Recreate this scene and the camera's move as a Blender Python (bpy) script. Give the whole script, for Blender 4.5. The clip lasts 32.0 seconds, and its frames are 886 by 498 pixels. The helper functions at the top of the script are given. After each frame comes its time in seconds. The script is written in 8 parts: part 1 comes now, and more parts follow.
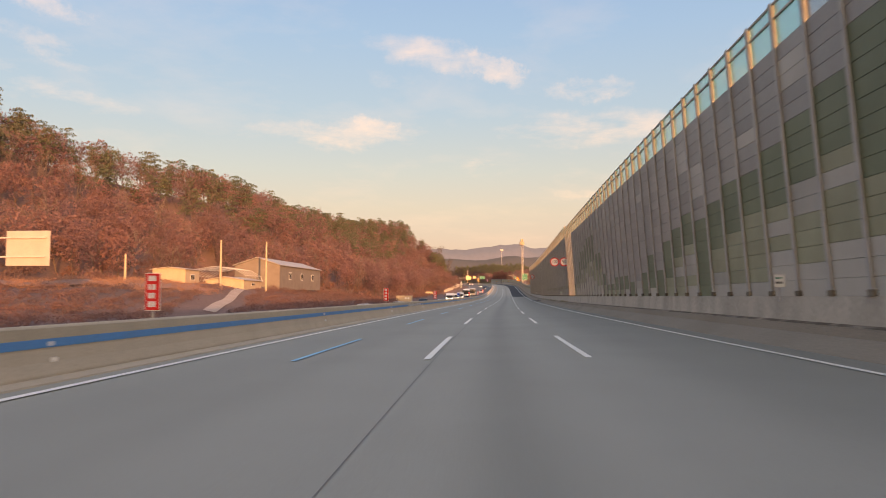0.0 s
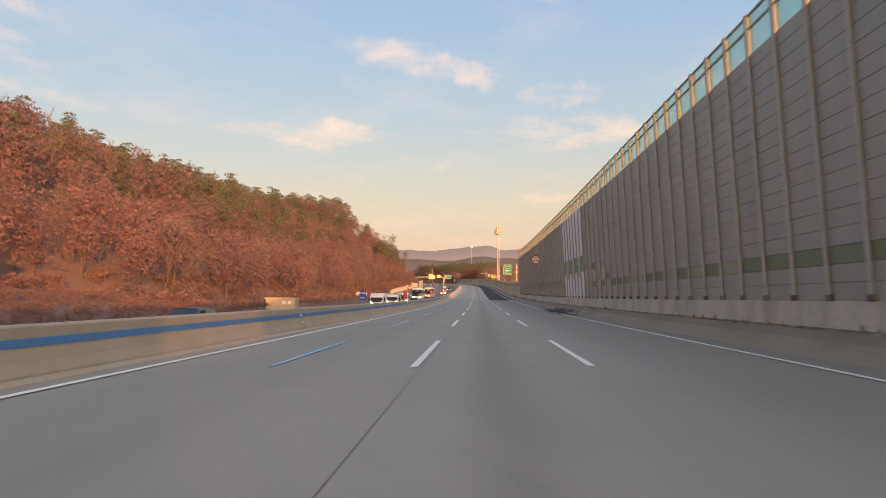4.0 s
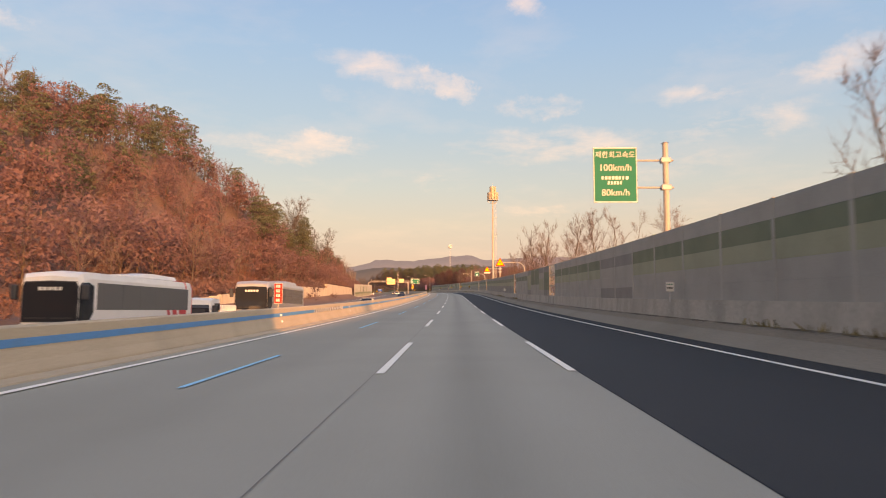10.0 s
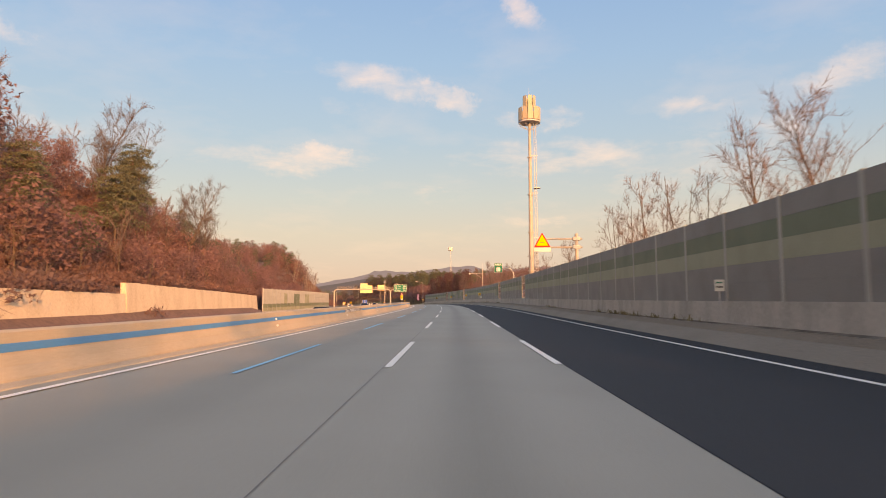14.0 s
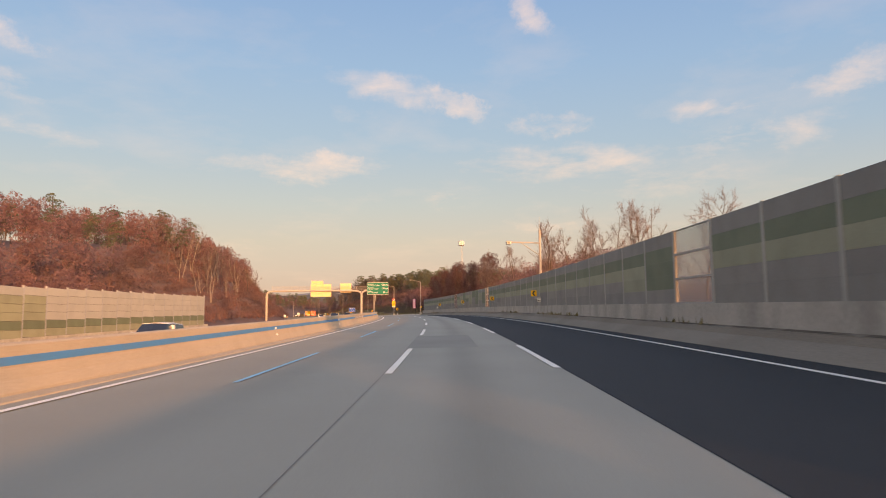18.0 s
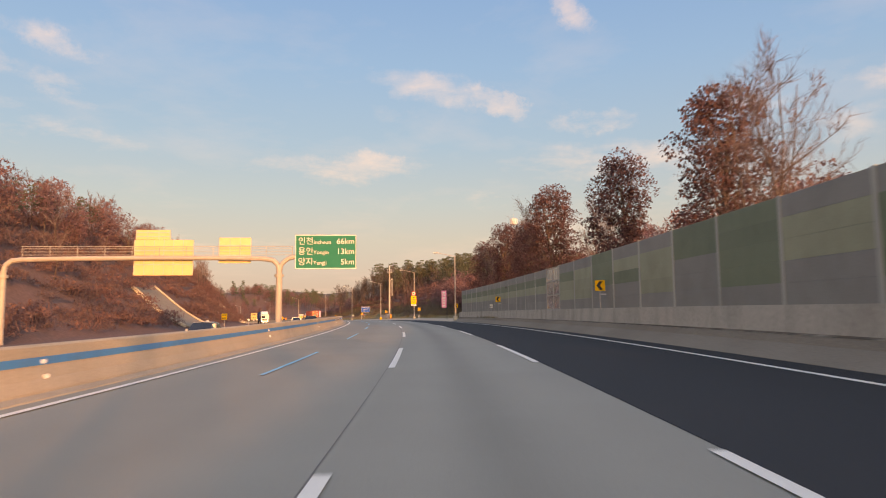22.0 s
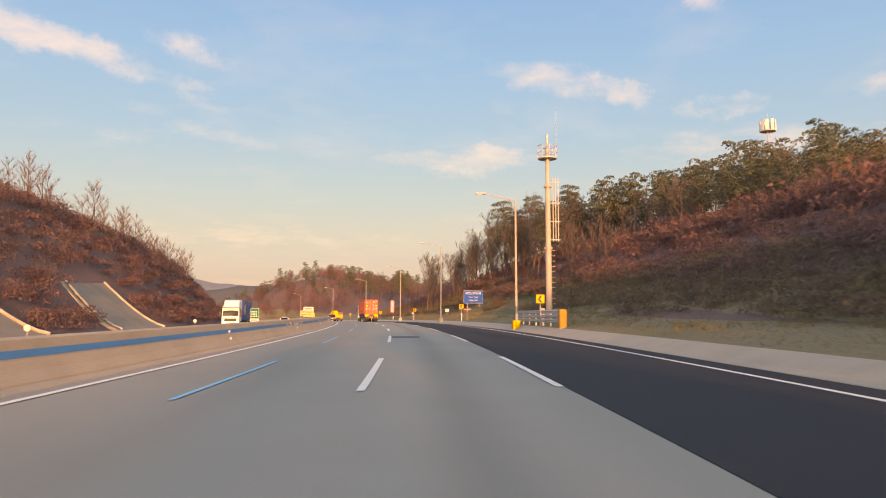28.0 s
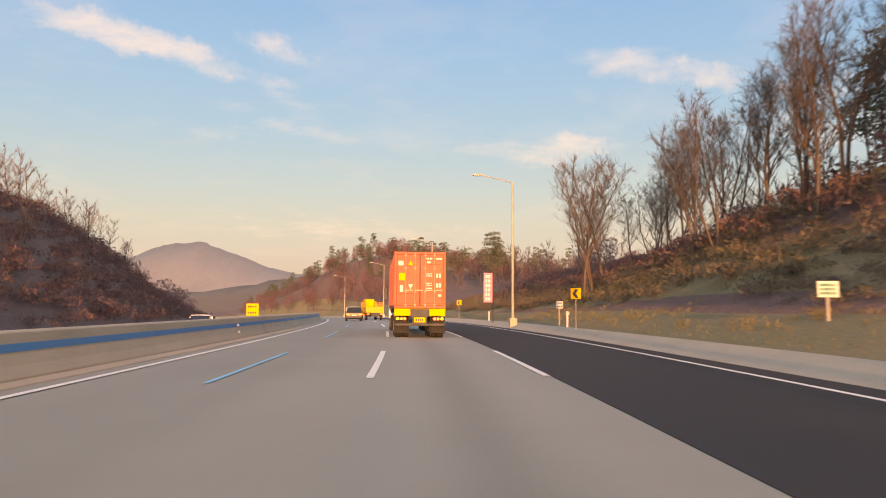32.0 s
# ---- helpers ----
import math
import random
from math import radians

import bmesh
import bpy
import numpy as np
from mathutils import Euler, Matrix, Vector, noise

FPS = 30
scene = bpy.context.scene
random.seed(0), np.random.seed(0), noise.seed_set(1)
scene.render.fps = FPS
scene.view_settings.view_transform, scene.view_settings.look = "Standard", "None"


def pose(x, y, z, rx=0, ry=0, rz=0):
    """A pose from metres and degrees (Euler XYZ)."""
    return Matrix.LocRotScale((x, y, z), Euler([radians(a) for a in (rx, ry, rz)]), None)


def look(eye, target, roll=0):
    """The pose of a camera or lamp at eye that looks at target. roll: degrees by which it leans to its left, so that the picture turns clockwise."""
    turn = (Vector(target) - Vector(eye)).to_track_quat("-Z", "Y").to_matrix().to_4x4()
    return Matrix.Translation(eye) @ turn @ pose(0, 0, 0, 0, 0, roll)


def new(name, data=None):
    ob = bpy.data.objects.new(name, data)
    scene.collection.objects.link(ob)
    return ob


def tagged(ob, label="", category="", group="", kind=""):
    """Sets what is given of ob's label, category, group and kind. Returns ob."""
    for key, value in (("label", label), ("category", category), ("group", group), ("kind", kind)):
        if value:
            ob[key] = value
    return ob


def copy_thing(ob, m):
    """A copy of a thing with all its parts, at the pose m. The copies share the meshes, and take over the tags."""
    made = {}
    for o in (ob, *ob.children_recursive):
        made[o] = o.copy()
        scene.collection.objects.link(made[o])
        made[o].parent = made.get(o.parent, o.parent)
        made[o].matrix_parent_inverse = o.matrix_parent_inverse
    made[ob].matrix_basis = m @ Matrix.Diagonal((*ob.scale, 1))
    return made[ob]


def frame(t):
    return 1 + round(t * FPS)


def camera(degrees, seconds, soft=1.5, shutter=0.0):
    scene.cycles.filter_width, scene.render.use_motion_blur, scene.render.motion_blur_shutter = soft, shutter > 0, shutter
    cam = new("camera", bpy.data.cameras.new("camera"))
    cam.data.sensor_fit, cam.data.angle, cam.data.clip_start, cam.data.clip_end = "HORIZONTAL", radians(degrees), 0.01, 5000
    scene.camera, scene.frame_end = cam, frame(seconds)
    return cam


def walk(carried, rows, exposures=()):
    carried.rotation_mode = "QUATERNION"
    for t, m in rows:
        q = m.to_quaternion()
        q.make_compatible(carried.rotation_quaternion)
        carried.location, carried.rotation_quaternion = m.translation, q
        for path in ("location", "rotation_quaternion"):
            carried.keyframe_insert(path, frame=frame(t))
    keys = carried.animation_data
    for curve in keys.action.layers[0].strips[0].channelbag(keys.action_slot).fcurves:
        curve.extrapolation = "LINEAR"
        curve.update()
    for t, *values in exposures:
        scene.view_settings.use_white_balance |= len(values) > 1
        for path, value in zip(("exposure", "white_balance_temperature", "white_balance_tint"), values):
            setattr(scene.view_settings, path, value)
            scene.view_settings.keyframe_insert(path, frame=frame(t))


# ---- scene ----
EXPOSURES = [(0.0, 1.24, 10900, 8), (9.0, 1.22, 10850, 8), (15.0, 1.15, 10250, 6), (17.5, 1.05, 9900, 6), (22.5, 1.05, 9900, 6), (25.0, 1.18, 10100, 6), (28.0, 1.18, 9950, 4), (30.0, 1.18, 9820, 4), (32.0, 1.19, 9780, 3)]
SKY, SUN = 0.10, 3.4
CLOUDS = [  # degrees left of north, up; half width, half height; lean; weight
    (4.0, 18.8, 7.5, 1.5, -0.20, 0.7), (-0.2, 18.0, 3.6, 1.35, -0.28, 1.15), (7.5, 16.9, 3.5, 0.9, -0.1, 0.35), (11.5, 12.7, 9.0, 1.35, 0.02, 0.8), (9.0, 13.1, 3.8, 1.1, -0.05, 1.05),
    (0.2, 10.3, 3.2, 1.2, 0.0, 0.5), (-3.5, 13.4, 4.0, 1.0, 0.0, 0.45), (-10.5, 13.0, 9.0, 1.9, 0.03, 0.75), (-8.5, 15.9, 4.0, 0.9, 0.16, 0.75), (-21.0, 16.0, 6.0, 1.3, 0.0, 0.65),
    (-30.0, 17.3, 6.0, 1.6, 0.18, 0.8), (-7.2, 24.3, 3.2, 1.8, -0.3, 0.95), (-8.5, 8.1, 5.5, 0.95, 0.0, 0.7), (44.0, 19.6, 10.0, 1.5, -0.17, 1.2), (33.0, 20.2, 4.0, 1.3, -0.2, 0.8),
    (31.0, 14.0, 9.0, 1.4, -0.2, 0.55), (36.5, 13.4, 4.0, 0.9, 0.0, 0.45), (32.5, 17.0, 4.5, 1.2, -0.25, 0.6), (28.0, 6.6, 17.0, 1.2, 0.0, 0.6), (-24.0, 13.6, 7.5, 1.6, 0.1, 0.65), (-17.0, 11.0, 9.0, 1.5, 0.0, 0.5),
]

cam = camera(63.50, 32.0, soft=1.0, shutter=0.25)
PATH = [  # seconds, place, turn
    (0.0, 0.161, 0.000, 1.390, 93.729, 0.007, 3.396),
    (0.5, 0.204, 12.440, 1.381, 93.750, -0.035, 3.033),
    (1.0, 0.326, 24.974, 1.372, 93.774, -0.077, 2.706),
    (1.5, 0.509, 37.602, 1.363, 93.778, -0.093, 2.386),
    (2.0, 0.756, 50.324, 1.354, 93.786, -0.110, 2.107),
    (2.5, 1.050, 63.139, 1.346, 93.812, -0.117, 1.819),
    (3.0, 1.391, 76.046, 1.341, 93.844, -0.124, 1.570),
    (3.5, 1.780, 89.045, 1.339, 93.893, -0.145, 1.247),
    (4.0, 2.199, 102.136, 1.343, 93.948, -0.167, 0.963),
    (4.5, 2.641, 115.304, 1.353, 94.003, -0.177, 0.667),
    (5.0, 3.095, 128.536, 1.372, 94.064, -0.187, 0.401),
    (5.5, 3.553, 141.830, 1.402, 94.124, -0.198, 0.223),
    (6.0, 4.011, 155.188, 1.443, 94.193, -0.210, 0.064),
    (6.5, 4.466, 168.566, 1.499, 94.234, -0.124, -0.068),
    (7.0, 4.912, 181.923, 1.571, 94.284, -0.038, -0.189),
    (7.5, 5.356, 195.258, 1.662, 94.383, -0.007, -0.268),
    (8.0, 5.790, 208.572, 1.772, 94.491, 0.025, -0.352),
    (8.5, 6.220, 221.821, 1.903, 94.619, -0.030, -0.422),
    (9.0, 6.641, 234.963, 2.057, 94.751, -0.085, -0.494),
    (9.5, 7.065, 247.997, 2.234, 94.830, -0.073, -0.535),
    (10.0, 7.480, 260.924, 2.434, 94.911, -0.062, -0.576),
    (10.5, 7.875, 273.749, 2.658, 95.006, -0.013, -0.580),
    (11.0, 8.260, 286.478, 2.905, 95.104, 0.035, -0.582),
    (11.5, 8.631, 299.111, 3.176, 95.251, 0.086, -0.558),
    (12.0, 8.992, 311.647, 3.471, 95.393, 0.136, -0.534),
    (12.5, 9.308, 324.124, 3.788, 95.530, 0.113, -0.509),
    (13.0, 9.617, 336.578, 4.126, 95.655, 0.091, -0.487),
    (13.5, 9.913, 349.009, 4.482, 95.758, 0.134, -0.465),
    (14.0, 10.202, 361.417, 4.853, 95.849, 0.178, -0.440),
    (14.5, 10.519, 373.814, 5.237, 95.927, 0.234, -0.414),
    (15.0, 10.830, 386.214, 5.633, 95.993, 0.290, -0.383),
    (15.5, 11.119, 398.619, 6.037, 96.098, 0.338, -0.301),
    (16.0, 11.393, 411.027, 6.447, 96.190, 0.386, -0.193),
    (16.5, 11.656, 423.428, 6.861, 96.259, 0.429, -0.062),
    (17.0, 11.890, 435.814, 7.274, 96.315, 0.472, 0.118),
    (17.5, 12.047, 448.184, 7.686, 96.358, 0.523, 0.286),
    (18.0, 12.152, 460.539, 8.092, 96.389, 0.575, 0.509),
    (18.5, 12.190, 472.869, 8.490, 96.425, 0.547, 0.751),
    (19.0, 12.147, 485.164, 8.880, 96.459, 0.519, 1.072),
    (19.5, 11.960, 497.424, 9.262, 96.456, 0.458, 1.411),
    (20.0, 11.660, 509.647, 9.634, 96.452, 0.397, 1.823),
    (20.5, 11.255, 521.832, 9.997, 96.428, 0.427, 2.245),
    (21.0, 10.711, 533.980, 10.350, 96.402, 0.458, 2.729),
    (21.5, 10.065, 546.090, 10.694, 96.368, 0.462, 3.265),
    (22.0, 9.259, 558.158, 11.027, 96.331, 0.467, 3.841),
    (22.5, 8.263, 570.188, 11.350, 96.337, 0.415, 4.511),
    (23.0, 7.092, 582.188, 11.661, 96.339, 0.363, 5.218),
    (23.5, 5.785, 594.161, 11.961, 96.325, 0.301, 5.972),
    (24.0, 4.298, 606.099, 12.249, 96.308, 0.239, 6.720),
    (24.5, 2.638, 618.010, 12.524, 96.250, 0.264, 7.502),
    (25.0, 0.799, 629.900, 12.786, 96.191, 0.289, 8.284),
    (25.5, -1.213, 641.766, 13.034, 96.114, 0.242, 9.101),
    (26.0, -3.407, 653.605, 13.270, 96.040, 0.196, 9.926),
    (26.5, -5.770, 665.424, 13.493, 95.992, 0.118, 10.765),
    (27.0, -8.319, 677.224, 13.705, 95.947, 0.041, 11.604),
    (27.5, -11.102, 688.991, 13.906, 95.870, -0.028, 12.444),
    (28.0, -14.069, 700.731, 14.096, 95.796, -0.097, 13.282),
    (28.5, -17.245, 712.446, 14.276, 95.714, -0.177, 14.095),
    (29.0, -20.607, 724.148, 14.446, 95.630, -0.258, 14.893),
    (29.5, -24.118, 735.846, 14.605, 95.532, -0.277, 15.709),
    (30.0, -27.809, 747.528, 14.753, 95.432, -0.295, 16.517),
    (30.5, -31.699, 759.193, 14.890, 95.347, -0.320, 17.353),
    (31.0, -35.777, 770.853, 15.015, 95.261, -0.345, 18.192),
    (31.5, -40.056, 782.498, 15.128, 95.167, -0.349, 18.964),
    (32.0, -44.529, 794.127, 15.229, 95.073, -0.354, 19.773),
]
walk(cam, [(t, pose(*p)) for t, *p in PATH], EXPOSURES)

# the road's own line: bend (1/1000 per m, every 40 m), change of grade (1/10000 per m, every 80 m), cross fall (every 60 m)
BEND = [-0.642, -0.468, -0.278, -0.108, 0.018, 0.060, 0.039, 0.042, 0.053, 0.033, 0.043, 0.160, 0.410, 0.773, 1.074, 1.264, 1.246, 1.284, 1.269, 1.179, 1.178, 1.340, 1.546, 1.600, 1.600, 1.600, 1.600, 1.600, 1.600, 1.600]
CLIMB = [-0.137, 0.110, 0.656, 1.351, 1.668, 0.640, -0.441, -0.623, -0.945, -0.712, -0.831, -0.809, -0.809, -0.809, -0.809]
FALL = [0.0034, 0.0038, -0.0004, -0.0051, 0.0013, 0.0002, 0.0005, 0.0014, 0.0111, 0.0119, 0.0157, 0.0057, 0.0023, 0.0017, -0.0034, -0.0053, -0.0040, -0.0031, -0.0026, -0.0023]
HEADING0, GRADE0 = 0.00000, -0.00065


# ---- light ----
SUN_SIDE, SUN_UP = radians(157.5), radians(5.6)     # clockwise from north (y), above the horizon
world = bpy.data.worlds.new("sky")
scene.world = world
world.use_nodes = True
wn, wl = world.node_tree.nodes, world.node_tree.links
wn.clear()


def wmath(op, a, b=None, clamp=False):
    n = wn.new("ShaderNodeMath")
    n.operation, n.use_clamp = op, clamp
    for i, v in enumerate((a, b)):
        if v is None:
            continue
        if isinstance(v, (int, float)):
            n.inputs[i].default_value = v
        else:
            wl.new(v, n.inputs[i])
    return n.outputs[0]


def wmix(fac, a, b):
    n = wn.new("ShaderNodeMix")
    n.data_type = "RGBA"
    for sock, v in ((n.inputs[0], fac), (n.inputs[6], a), (n.inputs[7], b)):
        if isinstance(v, (int, float)):
            sock.default_value = v
        elif isinstance(v, tuple):
            sock.default_value = (*v, 1)
        else:
            wl.new(v, sock)
    return n.outputs[2]


sky = wn.new("ShaderNodeTexSky")
sky.sky_type, sky.sun_disc = "NISHITA", False
sky.sun_elevation, sky.sun_rotation = SUN_UP, SUN_SIDE
sky.air_density, sky.dust_density, sky.ozone_density, sky.altitude = 1.0, 1.2, 1.0, 100
coord = wn.new("ShaderNodeTexCoord")
sep = wn.new("ShaderNodeSeparateXYZ")
wl.new(coord.outputs["Generated"], sep.inputs[0])
dx, dy, dz = sep.outputs
height = wmath("MAXIMUM", dz, 0.02)
# a layer of thin high cloud, laid out on a flat ceiling over the place
plane = wn.new("ShaderNodeCombineXYZ")
wl.new(wmath("DIVIDE", dx, wmath("ADD", height, 0.10)), plane.inputs[0])
wl.new(wmath("DIVIDE", dy, wmath("ADD", height, 0.10)), plane.inputs[1])
warp = wn.new("ShaderNodeTexNoise")
warp.inputs["Scale"].default_value, warp.inputs["Detail"].default_value = 1.3, 3
wl.new(plane.outputs[0], warp.inputs["Vector"])
bent = wn.new("ShaderNodeMix")
bent.data_type = "VECTOR"
bent.inputs[0].default_value = 0.22
wl.new(plane.outputs[0], bent.inputs[4])
wl.new(warp.outputs["Color"], bent.inputs[5])
fleece = wn.new("ShaderNodeTexNoise")
fleece.inputs["Scale"].default_value, fleece.inputs["Detail"].default_value, fleece.inputs["Roughness"].default_value = 5.5, 10, 0.62
wl.new(bent.outputs[1], fleece.inputs["Vector"])
veil = wn.new("ShaderNodeTexNoise")
veil.inputs["Scale"].default_value, veil.inputs["Detail"].default_value = 1.4, 4
wl.new(plane.outputs[0], veil.inputs["Vector"])


# the edges of the cloud wander with the wind
drift = wn.new("ShaderNodeTexNoise")
drift.inputs["Scale"].default_value, drift.inputs["Detail"].default_value, drift.inputs["Roughness"].default_value = 11.0, 6, 0.68
wl.new(coord.outputs["Generated"], drift.inputs["Vector"])
drift_parts = wn.new("ShaderNodeSeparateColor")
wl.new(drift.outputs["Color"], drift_parts.inputs[0])
azimuth = wmath("ADD", wmath("MULTIPLY", wmath("ARCTAN2", wmath("MULTIPLY", dx, -1.0), dy), 57.2958), wmath("MULTIPLY", wmath("SUBTRACT", drift_parts.outputs[0], 0.5), 9.0))
elevation = wmath("ADD", wmath("MULTIPLY", wmath("ARCSINE", dz), 57.2958), wmath("MULTIPLY", wmath("SUBTRACT", drift_parts.outputs[1], 0.5), 3.4))


def bank_of_cloud(side, up, wide, tall, lean=0.0):
    """0 to 1 round a direction: degrees to the left of north and above the horizon, half sizes in degrees."""
    a, e = wmath("SUBTRACT", azimuth, side), wmath("SUBTRACT", elevation, up)
    e = wmath("ADD", e, wmath("MULTIPLY", a, lean))
    q = wmath("ADD", wmath("POWER", wmath("ABSOLUTE", wmath("DIVIDE", a, wide)), 2.0), wmath("POWER", wmath("ABSOLUTE", wmath("DIVIDE", e, tall)), 2.0))
    return wmath("MAXIMUM", wmath("SUBTRACT", 1.0, q), 0.0)


banks = None
for spec in CLOUDS:
    b = bank_of_cloud(*spec[:5])
    b = wmath("MULTIPLY", b, spec[5])
    banks = b if banks is None else wmath("MAXIMUM", banks, b)
grain = wmath("SUBTRACT", fleece.outputs["Fac"], 0.5)
shape = wmath("SUBTRACT", wmath("ADD", wmath("MULTIPLY", banks, 0.62), wmath("MULTIPLY", grain, 2.5)), 0.10)
shape = wmath("MULTIPLY", wmath("MULTIPLY", shape, 0.52, True), wmath("MULTIPLY", banks, 1.4, True))
wisps = wmath("MULTIPLY", wmath("SUBTRACT", wmath("ADD", veil.outputs["Fac"], wmath("MULTIPLY", grain, 0.6)), 0.50), 0.8, True)
shape = wmath("MAXIMUM", shape, wmath("MULTIPLY", wisps, 0.50))
low = wmath("SUBTRACT", 1.0, wmath("MULTIPLY", wmath("MAXIMUM", dz, 0.0), 3.4), True)
cloud_tint = wmix(low, (5.6, 4.35, 4.3), (5.7, 4.1, 3.7))
# the low belt opposite the sun is peach, over it a paler band and then blue
ramp = wn.new("ShaderNodeValToRGB")
wl.new(wmath("MULTIPLY", wmath("MAXIMUM", dz, 0.0), 2.0, True), ramp.inputs[0])
stops = [(0.0, (2.55, 1.98, 2.38)), (0.08, (2.86, 2.18, 2.66)), (0.15, (2.95, 2.46, 3.02)), (0.24, (2.86, 2.74, 3.30)), (0.34, (2.4, 2.85, 3.95)), (0.5, (1.75, 2.7, 4.7)), (0.7, (1.35, 2.5, 5.1)), (1.0, (0.9, 2.0, 5.0))]
for k, (at, c) in enumerate(stops):
    el = ramp.color_ramp.elements[k] if k < 2 else ramp.color_ramp.elements.new(at)
    el.position, el.color = at, (*c, 1)
# brighter and warmer towards the sun, behind the traveller
facing = wmath("ADD", wmath("MULTIPLY", dx, math.sin(SUN_SIDE)), wmath("MULTIPLY", dy, math.cos(SUN_SIDE)))
flare = wmath("MULTIPLY", wmath("POWER", wmath("MAXIMUM", wmath("ADD", wmath("MULTIPLY", facing, 0.7), 0.3), 0.0), 2.0), wmath("SUBTRACT", 1.0, wmath("MULTIPLY", wmath("MAXIMUM", dz, 0.0), 0.75)))
warm = wn.new("ShaderNodeMix")
warm.data_type, warm.blend_type, warm.clamp_result = "RGBA", "ADD", False
wl.new(flare, warm.inputs[0]), wl.new(ramp.outputs[0], warm.inputs[6])
warm.inputs[7].default_value = (19.0, 14.0, 10.5, 1)
air = wmix(0.8, sky.outputs[0], warm.outputs[2])
whole = wmix(shape, air, cloud_tint)
bg = wn.new("ShaderNodeBackground")
bg.inputs["Strength"].default_value = SKY
wl.new(whole, bg.inputs["Color"])
wout = wn.new("ShaderNodeOutputWorld")
wl.new(bg.outputs[0], wout.inputs["Surface"])

sun = new("sun", bpy.data.lights.new("sun", "SUN"))
sun.data.energy, sun.data.angle, sun.data.color = SUN, radians(0.6), (1.0, 0.47, 0.23)
sun_from = Vector((math.sin(SUN_SIDE) * math.cos(SUN_UP), math.cos(SUN_SIDE) * math.cos(SUN_UP), math.sin(SUN_UP)))
sun.matrix_world = look(sun_from * 300, (0, 0, 0))

# ---- the road's line ----
STEP = 2.0
ALONG = np.arange(-20, 1140, STEP)


def sums(a):
    return np.concatenate([[0], np.cumsum((a[1:] + a[:-1]) * STEP / 2)])


HEAD = sums(np.interp(ALONG, np.arange(-20, 1141, 40), BEND) * 1e-3)
HEAD += HEADING0 - HEAD[10]
RISE = sums(np.interp(ALONG, np.arange(-20, 1141, 80), CLIMB) * 1e-4)
RISE += GRADE0 - RISE[10]
LINE = np.stack([sums(-np.sin(HEAD) * np.cos(RISE)), sums(np.cos(HEAD) * np.cos(RISE)), sums(np.sin(RISE))], 1)
LINE -= LINE[10]
TILT = np.interp(ALONG, np.arange(-20, 1141, 60), FALL)


def at_s(s):
    """Place, heading, grade and cross fall of the road s metres along; straight on past its ends."""
    s = np.asarray(s, float)
    c = np.clip(s, ALONG[0], ALONG[-1])
    p = np.stack([np.interp(c, ALONG, LINE[:, k]) for k in range(3)], -1)
    h, r, f = (np.interp(c, ALONG, a) for a in (HEAD, RISE, TILT))
    p = p + (s - c)[..., None] * np.stack([-np.sin(h), np.cos(h), np.sin(r)], -1)
    return p, h, r, f


def onroad(s, lat, z=0.0):
    """World places from metres along, metres to the right and metres above the road."""
    p, h, r, f = at_s(s)
    lat = np.asarray(lat, float)
    return np.stack([p[..., 0] + np.cos(h) * lat, p[..., 1] + np.sin(h) * lat, p[..., 2] + np.clip(lat, -9, 9) * f + z], -1)


def T(s, lat, z=0.0, turn=0.0, level=True):
    """A pose on the road: x to the right, y onwards, z up."""
    p, h, r, f = at_s(s)
    v = onroad(s, lat, z)
    m = Matrix.Translation(Vector(v)) @ Matrix.Rotation(float(h) + radians(turn), 4, "Z")
    return m if level else m @ Matrix.Rotation(float(r), 4, "X")


